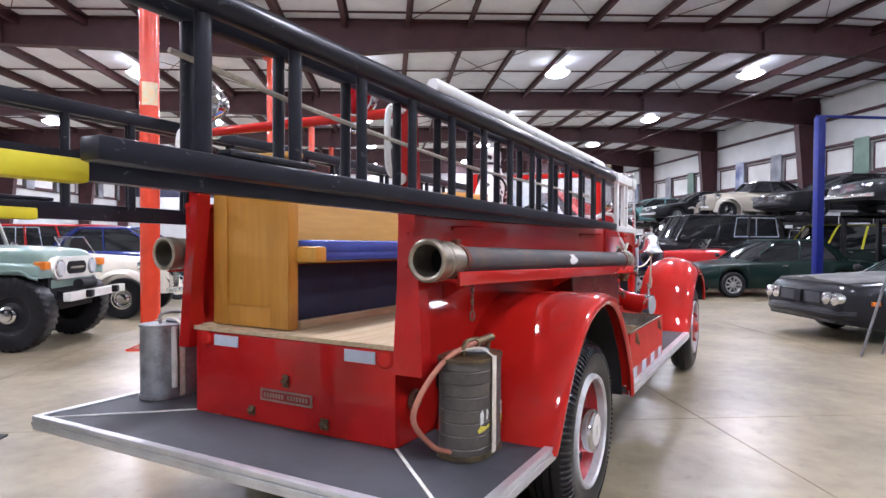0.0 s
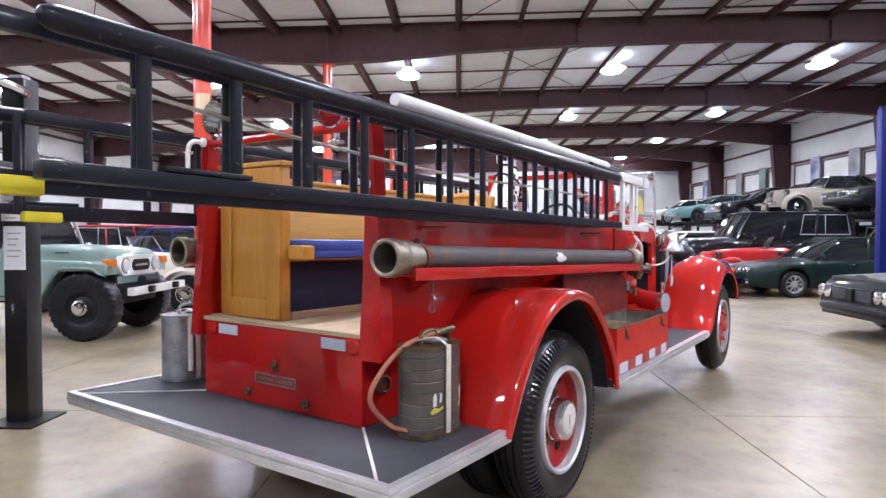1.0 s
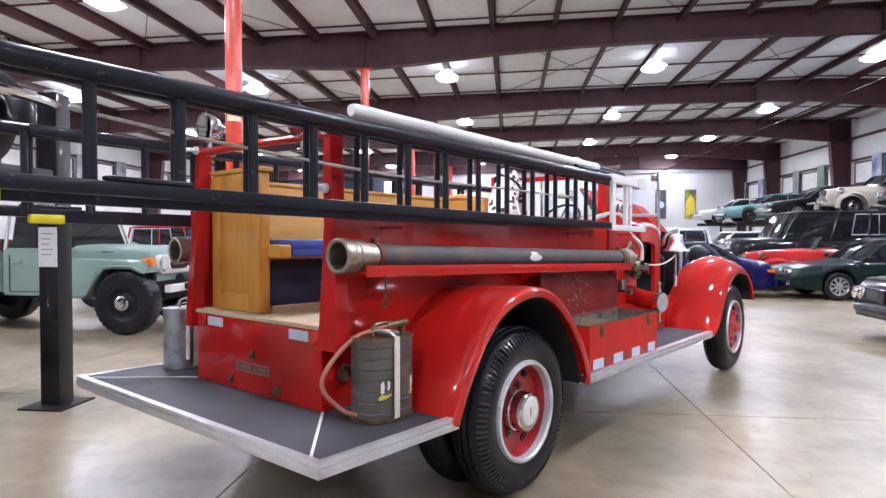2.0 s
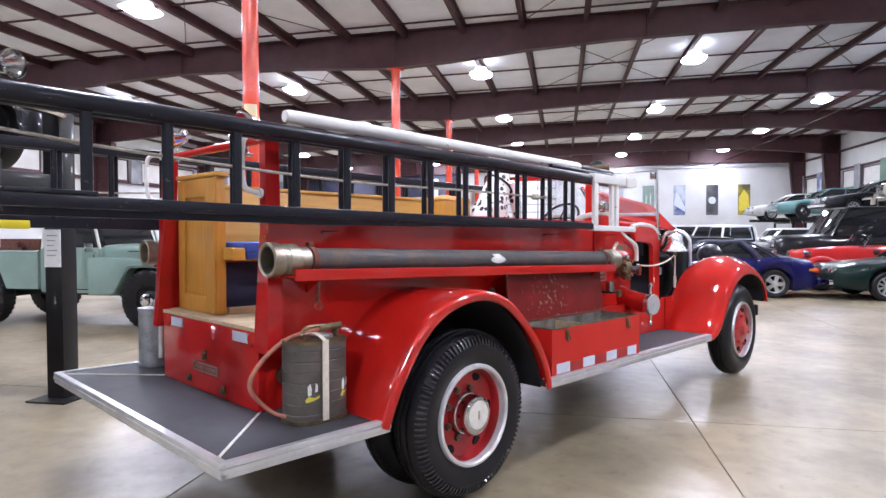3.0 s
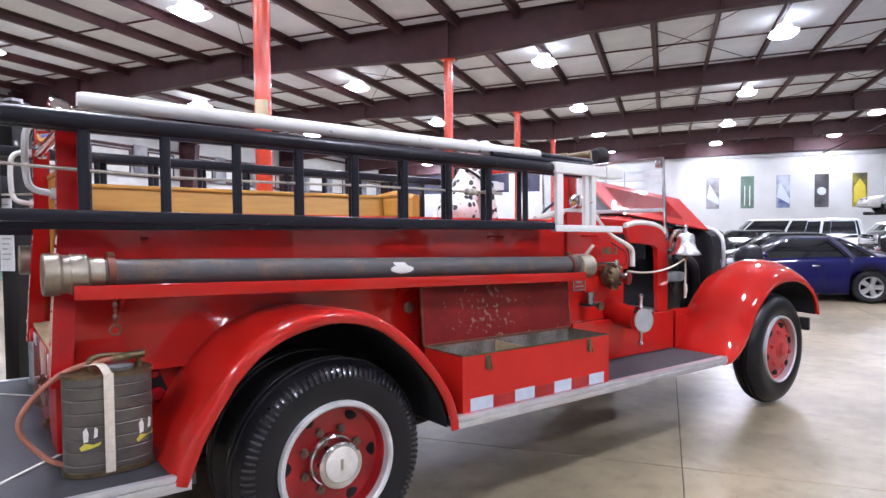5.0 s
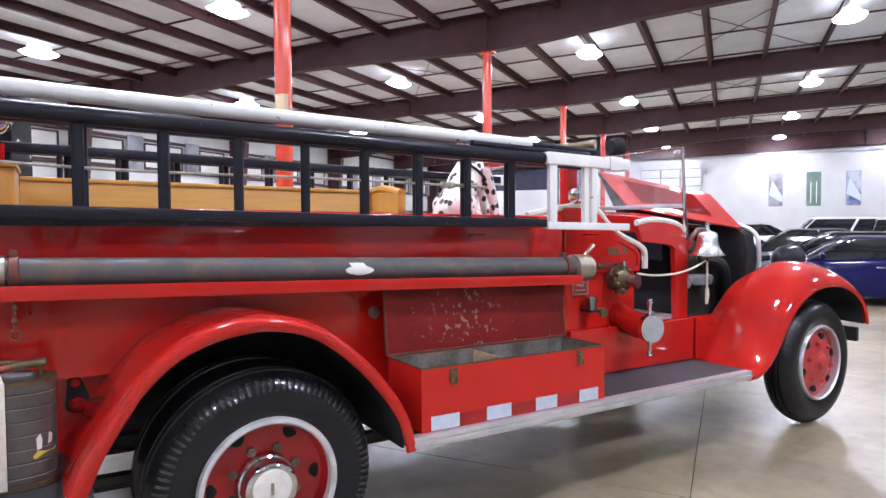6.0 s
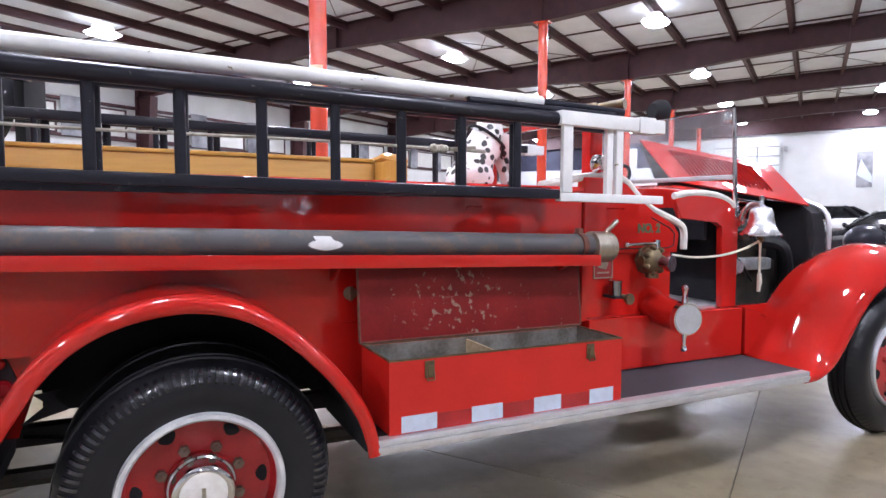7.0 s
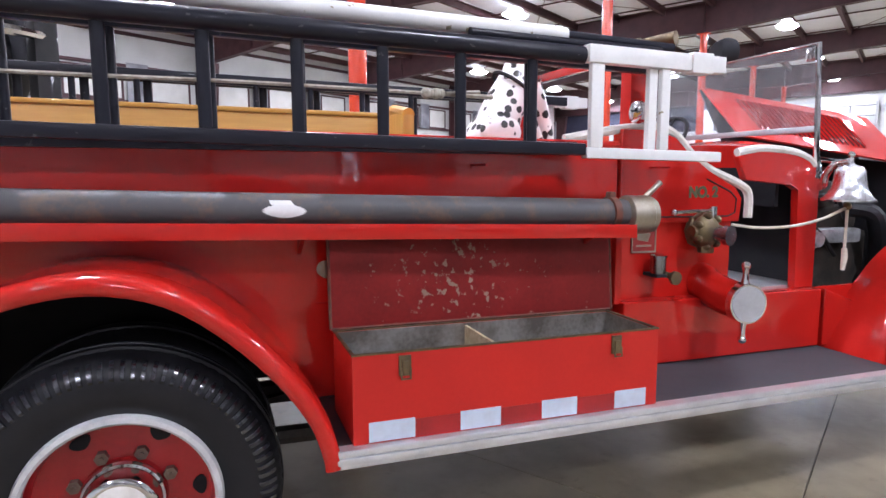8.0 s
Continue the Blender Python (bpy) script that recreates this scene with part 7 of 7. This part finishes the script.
    p1("bumper", bm, M["chrome"], car)
    put_wheels(car, r, "plain", 0.80, ax)
    return car


def off_roader(m):
    """A pale green high-set pickup with round lamps in a white bezel and large tyres."""
    teal = paint("sage_green_paint", (0.205, 0.290, 0.255))
    cream = paint("cream_white_paint", (0.62, 0.63, 0.58))
    car = thing("pickup_truck", "sage green high-set pickup with a white grille and large muddy tyres", "pickup truck", m, "parked cars")
    r = 0.48
    ax = (-1.50, 1.60)
    # crowned hood with rounded shoulders
    bm = nb()
    rings = []
    for y, w, z in ((0.70, 0.70, 1.325), (1.1, 0.68, 1.32), (1.5, 0.66, 1.305), (1.78, 0.64, 1.28), (1.87, 0.63, 1.25), (1.91, 0.61, 1.19)):
        half = [(w, 1.02), (w, z - 0.10), (w - 0.006, z - 0.05), (w - 0.028, z - 0.018), (w - 0.08, z - 0.002), (w * 0.5, z + 0.012)]
        rings.append([(a, y, b) for a, b in half] + [(0, y, z + 0.018)] + [(-a, y, b) for a, b in half[::-1]])
    loft(bm, rings)
    p1("hood", bm, teal, car, sharp=50)
    bm = nb()
    bx(bm, -0.62, 0.62, 0.72, 1.95, 0.62, 1.015, 0.02)
    p1("engine_bay", bm, M["dark"], car)
    for s in (1, -1):
        # fender: flat rounded top, angular arch with a rolled lip
        bm = nb()
        arc = [(1.95, 0.93), (1.86, 0.95), (1.80, 1.00), (1.74, 1.02), (1.36, 1.02), (1.28, 1.00), (1.22, 0.94), (1.08, 0.70), (1.02, 0.62)]
        poly = [(1.97, 0.93), (1.97, 1.05), (1.94, 1.09), (1.86, 1.112), (0.72, 1.135), (0.55, 1.13), (0.55, 0.54), (0.98, 0.54)] + arc[::-1]
        a, b = sorted((s * 0.56, s * 0.875))
        plate(bm, poly, "x", a, b)
        rim_edges = [e for e in bm.edges if all(abs(abs(v.co.x) - 0.875) < 1e-4 for v in e.verts)]
        bmesh.ops.bevel(bm, geom=rim_edges, offset=0.035, segments=3, profile=0.6, affect="EDGES")
        p1("front_fender", bm, teal, car, sharp=40)
        bm = nb()
        sweep(bm, [(s * 0.872, y, z) for y, z in arc], 0.022, 8)
        p1("arch_lip", bm, teal, car)
        bm = nb()
        bx(bm, s * 0.75 - 0.07, s * 0.75 + 0.07, 1.87, 2.02, 1.035, 1.145, 0.02)
        p1("turn_lamp", bm, M["amber"], car, "amber turn lamp")
        bm = nb()
        lathe(bm, [(0.0, 0.03), (0.085, 0.02), (0.10, 0.0), (0.10, -0.05)], (s * 0.43, 2.012, 1.04), "y", 24)
        p1("headlamp", bm, M["lens"], car)
        bm = nb()
        lathe(bm, [(0.10, 0.0), (0.112, 0.012), (0.118, 0.0), (0.118, -0.02)], (s * 0.43, 2.005, 1.04), "y", 24)
        p1("lamp_ring", bm, M["chrome"], car)
        bm = nb()
        bx(bm, min(s * 0.70, s * 0.712), max(s * 0.70, s * 0.712), 1.15, 1.35, 1.225, 1.24)
        p1("hood_latch", bm, M["dark"], car)
        # door outline, vent, handle, mirror
        bm = nb()
        a, b = sorted((s * 0.785, s * 0.792))
        for box in ((-0.28, -0.268, 0.62, 1.18), (0.60, 0.612, 0.72, 1.18), (-0.28, 0.61, 0.62, 0.632)):
            bx(bm, a, b, *box)
        p1("door_gap", bm, M["dark"], car)
        bm = nb()
        bx(bm, min(s * 0.785, s * 0.81), max(s * 0.785, s * 0.81), -0.2, -0.05, 1.06, 1.09, 0.006)
        p1("door_handle", bm, M["chrome"], car)
        for k in range(6):
            bm = nb()
            bx(bm, min(s * 0.655, s * 0.668), max(s * 0.655, s * 0.668), 0.80, 0.92, 1.0 + k * 0.03, 1.012 + k * 0.03)
            p1("vent_slot", bm, M["dark"], car)
        bm = nb()
        bx(bm, s * 0.94 - 0.08, s * 0.94 + 0.08, 0.62, 0.66, 1.22, 1.36, 0.02)
        rod(bm, (s * 0.80, 0.66, 1.2), (s * 0.92, 0.64, 1.28), 0.01)
        p1("mirror", bm, M["chrome"], car)
        # bed side with arch
        bm = nb()
        a, b = sorted((s * 0.74, s * 0.80))
        plate(bm, [(-2.35, 0.72), (-1.98, 0.72), (-1.85, 0.92), (-1.15, 0.92), (-1.02, 0.62), (-0.42, 0.62), (-0.42, 1.20), (-2.35, 1.20)], "x", a, b)
        p1("bed_side", bm, teal, car)
        bm = nb()
        rod(bm, (s * 0.77, -2.35, 1.215), (s * 0.77, -0.42, 1.215), 0.025)
        p1("bed_rail", bm, teal, car)
    bm = nb()
    def pill(w, h, y0, y1, zc):
        ring = [(sx * (w - h) + h * math.cos(t), zc + h * math.sin(t)) for sx, t0 in ((1, -90), (-1, 90)) for t in (radians(t0 + 180 * k / 12) for k in range(13))]
        plate(bm, ring, "y", y0, y1)
    pill(0.58, 0.145, 1.90, 2.002, 1.04)
    bez = p1("grille_bezel", bm, cream, car, "white grille bezel")
    bm = nb()
    pill(0.26, 0.085, 1.998, 2.010, 1.04)
    p1("mesh", bm, M["dark"], bez)
    bm = nb()
    bx(bm, -0.18, 0.18, 2.010, 2.020, 1.025, 1.055)
    p1("badge_bar", bm, M["nickel"], bez)
    bm = nb()
    bx(bm, -0.56, 0.56, 1.86, 1.96, 0.78, 0.90, 0.02)
    p1("valance", bm, teal, car)
    bm = nb()
    bx(bm, -0.80, 0.80, 2.22, 2.32, 0.64, 0.75, 0.012)
    bum = p1("front_bumper", bm, cream, car, "white channel bumper")
    for s in (-1, 1):
        bm = nb()
        bx(bm, s * 0.38 - 0.05, s * 0.38 + 0.05, 2.32, 2.40, 0.66, 0.76, 0.02)
        p1("rubber_block", bm, M["rubber"], bum)
        bm = nb()
        bx(bm, s * 0.38 - 0.04, s * 0.38 + 0.04, 1.6, 2.22, 0.62, 0.74)
        p1("frame_horn", bm, M["chassis"], bum)
    bm = nb()
    rod(bm, (-0.2, 2.12, 0.82), (0.2, 2.12, 0.82), 0.07)
    p1("winch", bm, M["chassis"], car)
    # cab
    bm = nb()
    bx(bm, -0.785, 0.785, -0.40, 0.72, 0.56, 1.29, 0.05)
    p1("cab_body", bm, teal, car)
    cabin(car, teal, (-0.38, 0.70), (-0.33, 0.48), 1.29, 1.92, 0.74, 0.66, ((0.0, 0.05), (0.985, 0.045)), cream, M["car_glass"])
    bm = nb()
    bx(bm, -0.74, 0.74, -2.35, -0.42, 0.70, 0.76)
    bx(bm, -0.74, 0.74, -2.35, -2.29, 0.761, 1.20)
    bx(bm, -0.74, 0.74, -0.48, -0.42, 0.761, 1.20)
    p1("bed", bm, teal, car)
    bm = nb()
    bx(bm, -0.45, 0.45, -2.3, 2.0, 0.50, 0.62)
    rod(bm, (-0.75, ax[0], r), (0.75, ax[0], r), 0.06)
    rod(bm, (-0.75, ax[1], r), (0.75, ax[1], r), 0.06)
    p1("chassis_frame", bm, M["chassis"], car)
    put_wheels(car, r, "offroad", 0.86, ax)
    # plants and pale load seen over the bed side
    bm = nb()
    random.seed(4)
    for k in range(10):
        bx(bm, -0.6 + 0.12 * k, -0.52 + 0.12 * k, -2.0 + random.random() * 0.6, -1.2 + random.random() * 0.5, 0.765, 1.25 + 0.2 * random.random())
    p1("load_boxes", bm, M["rust"], car)
    return car


def spot(x, y, turn, z=0.0):
    """A parking place in the hall's axes (drawing units), the nose turned by degrees from +y."""
    return B @ Matrix.Translation((x * K, y * K, z)) @ Matrix.Rotation(radians(turn), 4, "Z")


def four_post_lift(x0, x1, y0, y1, deck, top, colour=None, half=0.09, inset=0.0, label="black four-post car lift with raised runways"):
    """Posts at the corners (drawing units, hall axes), cross beams, two runways at the deck's height (metres)."""
    colour = colour or M["lift_black"]
    xc, yc = (x0 + x1) / 2 * K, (y0 + y1) / 2 * K
    t = thing("car_lift", label, "car lift", B @ Matrix.Translation((xc, yc, 0)), "car lifts")
    hx, hy = (x1 - x0) / 2 * K, (y1 - y0) / 2 * K
    px = {-1: -hx + inset * K, 1: hx}
    for sx in (-1, 1):
        for sy in (-1, 1):
            bm = nb()
            bx(bm, px[sx] - half, px[sx] + half, sy * hy - half, sy * hy + half, 0.015, top, 0.012)
            post = p1("post", bm, colour, t)
            bm = nb()
            bx(bm, px[sx] - 0.2, px[sx] + 0.2, sy * hy - 0.22, sy * hy + 0.22, 0.0, 0.015)
            p1("base_plate", bm, colour, post)
            bm = nb()
            bx(bm, px[sx] - 0.05, px[sx] + 0.05, sy * hy - 0.05, sy * hy + 0.05, top, top + 0.03)
            rod(bm, (px[sx] - 0.12, sy * hy + 0.06, top - 0.25), (px[sx] - 0.12, sy * hy + 0.06, top + 0.05), 0.012)
            p1("post_cap", bm, M["housing"], post)
    for sx in (-1, 1):
        bm = nb()
        bx(bm, px[sx] - 0.07, px[sx] + 0.07, -hy + 0.1, hy - 0.1, deck - 0.22, deck - 0.05, 0.01)
        p1("cross_beam", bm, colour, t)
    for sy in (-1, 1):
        bm = nb()
        a, b = sorted((sy * 0.45, sy * 0.95))
        bx(bm, -hx + 0.0, hx, a, b, deck - 0.05, deck, 0.008)
        bx(bm, -hx, hx, sy * 0.96 - 0.02, sy * 0.96 + 0.02, deck - 0.12, deck + 0.04)
        p1("runway", bm, colour, t)
    return t


P = {k: paint(k + "_car_paint", c) for k, c in dict(black=(0.014, 0.014, 0.017), racing_green=(0.005, 0.016, 0.014), deep_blue=(0.006, 0.006, 0.065), red=(0.38, 0.015, 0.015), white=(0.62, 0.62, 0.60), silver=(0.50, 0.46, 0.38),
                                                    cream=(0.58, 0.53, 0.44), navy=(0.012, 0.022, 0.13), teal=(0.11, 0.22, 0.22), taupe=(0.30, 0.27, 0.22), grey=(0.20, 0.21, 0.23), maroon=(0.12, 0.01, 0.02), yellow=(0.55, 0.50, 0.03)).items()}


def build_cars():
    # beyond the front of the fire engine, noses towards -x
    sedan("sedan", "dark green saloon car with alloy wheels and quad lamps", spot(8.66, 10.48, 90), P["racing_green"], L=5.0, wb=2.87, roof_z=1.44)
    coupe("coupe", "deep blue two-seater sports car with five-spoke wheels and a soft top", spot(4.37, 10.74, 90), P["deep_blue"], roof_z=1.31, roof_mat=surface("blue_soft_top", (0.03, 0.03, 0.06), (0.02, 0.02, 0.045), 9, 0.8))
    car = sedan("muscle_car", "black muscle car with split grille, hood coloured pale like its reflection", spot(7.66, 4.58, 90), P["black"], L=5.1, W=1.9, kind="split", roof_z=1.32, style="plain", hood=0.90, trunk=0.93, wb=2.85, r=0.33, trim=P["black"], drop=(0.02, 0.05, 0.20))
    # hood panel with a raised beak, its pale reflection put into the colour
    bm = nb()
    rings = []
    for y, z in ((0.98, 0.945), (1.4, 0.918), (1.85, 0.895), (2.25, 0.875), (2.42, 0.862)):
        half = [(0.72, z - 0.012), (0.70, z + 0.004), (0.45, z + 0.020), (0.16, z + 0.028), (0.10, z + 0.052)]
        rings.append([(a, y, b) for a, b in half] + [(0, y, z + 0.058)] + [(-a, y, b) for a, b in half[::-1]])
    loft(bm, rings)
    p1("hood", bm, M["hood_reflect"], car, "black hood, its pale reflection put into the colour", 50)
    for s in (-1, 1):
        bm = nb()
        bx(bm, s * 0.93 - 0.03, s * 0.93 + 0.03, 2.05, 2.17, 0.56, 0.62, 0.008)
        p1("side_marker", bm, M["amber"], car)
    old_coupe("roadster", "bright red open roadster with a pale windscreen", spot(8.3, 12.55, 90), P["red"], open_top=True)
    wagon("large_wagon", "black square-cut large estate wagon with bright window trim", spot(8.71, 14, 90), P["black"], L=5.0, W=2.0, roof_z=2.2, hood=1.40, r=0.42, clear=0.55)
    sedan("sedan", "glossy black saloon car among the parked cars", spot(4.48, 13.22, 90), P["black"], L=4.7, roof_z=1.36)
    sedan("sedan", "black saloon car with chrome bumpers", spot(3.92, 15.96, 90), P["black"], L=5.2, style="plain")
    wagon("van", "white long-roofed van parked in the far row", spot(5.09, 18.4, 90), P["white"], L=5.2, roof_z=1.74, hood=1.15)
    wagon("van", "low white van parked in the far row", spot(8.44, 17.88, 90), P["white"], L=4.8, roof_z=1.62, hood=1.0, r=0.34, wb=2.8, clear=0.25)
    sedan("sedan", "white saloon car in the far row", spot(8.38, 16.1, 90), P["white"], L=4.8, style="plain")
    old_coupe("vintage_car", "cream and black vintage touring car", spot(2.62, 20.73, 90), P["cream"], M["dark"], two_tone=P["black"])
    sedan("sedan", "dark grey saloon car in the far row", spot(-0.94, 20.4, 90), P["grey"])
    sedan("sedan", "silver saloon car in the far row", spot(5.34, 23.14, 90), P["silver"])
    sedan("sedan", "red saloon car in the far row", spot(-0.22, 24.43, 90), P["maroon"])
    # right-hand racks by the wall
    up = 2.14
    rows = (9.8, 13.6, 17.35, 21.05, 25.6, 29.7)
    for y in rows:
        four_post_lift(10.6, 14.9, y - 1.3, y + 1.3, up, up + 0.02, half=0.055, inset=1.35)
    sedan("sedan", "black classic saloon on a raised lift", spot(12.4, rows[0], 90, up), P["black"], L=5.2, roof_z=1.45, style="plain")
    sedan("muscle_car", "black classic hardtop on a raised lift", spot(12.9, rows[1], 90, up), P["black"], L=5.2, kind="split", roof_z=1.40, style="plain")
    old_coupe("vintage_coupe", "taupe silver and black streamlined vintage coupe on a raised lift", spot(12.45, rows[2], 90, up), P["taupe"], P["black"])
    sedan("sedan", "black saloon car on a raised lift", spot(12.4, rows[3], 90, up), P["black"], L=4.8)
    sedan("sedan", "pale teal classic saloon on a raised lift", spot(12.4, rows[4], 90, up), P["teal"], style="plain", L=5.1)
    sedan("sedan", "white saloon car on a raised lift", spot(12.4, rows[5], 90, up), P["white"], L=4.7)
    sedan("sedan", "pale teal classic car below a lift", spot(12.6, rows[0], 90), P["teal"], style="plain")
    wagon("van", "dark green van with a yellow roof below a lift", spot(12.8, rows[1], 90), P["racing_green"], L=4.4, roof_z=1.92, roof_mat=P["yellow"])
    wagon("van", "white van with a red lower body", spot(12.4, 6.9, 90), P["white"], L=5.0)
    wagon("suv", "black off-road wagon below a lift", spot(12.6, rows[2], 90), P["black"], L=4.8, roof_z=1.85, r=0.38, wb=2.8)
    sedan("sedan", "white saloon car below a lift", spot(12.6, rows[3], 90), P["white"])
    sedan("sedan", "dark grey saloon car below a lift", spot(12.6, rows[4], 90), P["grey"])
    # unseen cars added behind the camera, to darken what the fire engine's side mirrors
    sedan("sedan", "unseen dark green saloon car added to darken reflections", spot(11.6, 3.3, 90), P["racing_green"], L=4.9)
    sedan("sedan", "unseen black saloon car added to darken reflections", spot(11.6, 0.2, 90), P["black"], L=5.0, style="plain")
    wagon("suv", "unseen black off-road wagon added to darken reflections", spot(11.6, -3.1, 90), P["black"], L=4.8, roof_z=1.85, r=0.38, wb=2.8)
    sedan("sedan", "unseen deep blue saloon car added to darken reflections", spot(11.6, -6.2, 90), P["deep_blue"], L=4.8)
    # left of the fire engine, noses towards +x
    off_roader(spot(-5.68, 4.68, -90))
    old_coupe("roadster", "cream open roadster with chrome lamps", spot(-5.49, 7.46, -90), P["cream"], open_top=True)
    sedan("crossover", "deep blue family crossover car with a curved roof", spot(-5.56, 10.44, -90), P["navy"], L=4.7, roof_z=1.66, hood=1.08, trunk=1.12, style="alloy", r=0.35, wb=2.75, kind="round")
    wagon("suv", "bright red off-road wagon parked by a wall", spot(-7.78, 13.17, -90), P["red"], L=4.6, roof_z=1.75, hood=1.05, r=0.36, wb=2.7, clear=0.28)
    sedan("sedan", "plain white saloon car parked by a wall", spot(-9.91, 16.12, -90), P["white"])
    coupe("coupe", "black low sports car under the lift", spot(-5.04, -0.41, -90), P["black"])
    four_post_lift(-7.1, -2.74, -2.0, 0.78, 2.10, 2.72)
    car = old_coupe("vintage_car", "black vintage car with large chrome lamps on the raised lift", spot(-4.67, 0.14, -90, 2.10), P["black"], P["black"], open_top=True)
    for s in (-1, 1):
        bm = nb()
        lathe(bm, [(0.0, -0.24), (0.05, -0.22), (0.11, -0.12), (0.13, 0.0), (0.135, 0.02), (0.125, 0.035), (0.10, 0.02), (0.05, -0.05), (0.0, -0.07)], (s * 0.50, 1.92, 0.93), "y", 28)
        lamp = p1("large_headlamp", bm, M["chrome"], car, "large chrome headlamp")
        bm = nb()
        lathe(bm, [(0.0, 0.055), (0.08, 0.05), (0.124, 0.034), (0.124, 0.030), (0.0, 0.030)], (s * 0.50, 1.92, 0.93), "y", 28)
        p1("lens", bm, M["glass"], lamp)
    # papers on the lift post
    for z0, z1, dx in ((1.60, 1.86, 0.0), (1.22, 1.56, 0.015)):
        bm = nb()
        bx(bm, -0.02 + dx, 0.15 + dx, -0.003, 0.003, z0, z1)
        sheet = built("paper_sheet", bm, M["paper"], "white printed notice hung on the lift post", "notice", B @ Matrix.Translation((-2.80 * K, 0.78 * K - 0.108, 0.0)), "notices", k=1)
        for i in range(5):
            bm = nb()
            bx(bm, 0.01 + dx, 0.12 + dx - 0.02 * (i % 3), -0.0045, -0.0032, z1 - 0.06 - i * 0.045, z1 - 0.05 - i * 0.045)
            p1("print_bar", bm, M["ink"], sheet)
    # blue two-post lift
    lift = thing("two_post_lift", "blue two-post car lift with an overhead bar", "car lift", B @ Matrix.Translation((7.35 * K, 6.95 * K, 0)))
    for y in (0.0,):
        bm = nb()
        bx(bm, -0.075, 0.075, y - 0.075, y + 0.075, 0.015, 3.85, 0.015)
        p1("post", bm, M["lift_blue"], lift)
        bm = nb()
        bx(bm, -0.3, 0.3, y - 0.25, y + 0.25, 0.0, 0.015)
        p1("base_plate", bm, M["lift_blue"], lift)
    bm = nb()
    bx(bm, 2.85, 3.0, -0.075, 0.075, 0.0, 3.85, 0.015)
    p1("post", bm, M["lift_blue"], lift)
    bm = nb()
    bx(bm, -0.075, 3.0, -0.03, 0.03, 3.85, 3.90, 0.008)
    p1("overhead_bar", bm, M["lift_blue"], lift)
    # small step ladder near the muscle car
    st = thing("step_ladder", "grey folding step ladder standing open", "step ladder", B @ Matrix.Translation((5.43 * K, 3.0 * K, 0)) @ Matrix.Rotation(radians(20), 4, "Z"))
    for s in (-1, 1):
        bm = nb()
        rod(bm, (s * 0.22, -0.28, 0), (s * 0.17, 0, 1.1), 0.02)
        rod(bm, (s * 0.22, 0.3, 0), (s * 0.17, 0.02, 1.1), 0.016)
        p1("stile", bm, M["ladder_step"], st)
    for k in range(4):
        bm = nb()
        z = 0.25 + 0.26 * k
        y = -0.28 + 0.28 * z / 1.1
        bx(bm, -0.21 + 0.01 * k, 0.21 - 0.01 * k, y - 0.05, y + 0.05, z, z + 0.025)
        p1("tread", bm, M["ladder_step"], st)


build_cars()


# ---- floor slabs ----
def slabs():
    floor = bpy.data.objects["floor"]
    wide, long, gap = 2.9, 7.42, 0.003
    bm = nb()
    bx(bm, gap, wide - gap, gap, long - gap, -0.2, 0.0, 0.003)
    me = mesh_of("slab", bm, M["floor"], sharp=5)
    nx0, nx1 = math.floor((X0 - 2.2) / wide), math.ceil((X1 - 2.2) / wide)
    ny0, ny1 = math.floor((Y0 - 1.05) / long), math.ceil((Y1 - 1.05) / long)
    for i in range(nx0, nx1):
        for j in range(ny0, ny1):
            o = new("slab", me)
            o.parent = floor
            o.location = ((2.2 + i * wide) * K, (1.05 + j * long) * K, 0)


slabs()
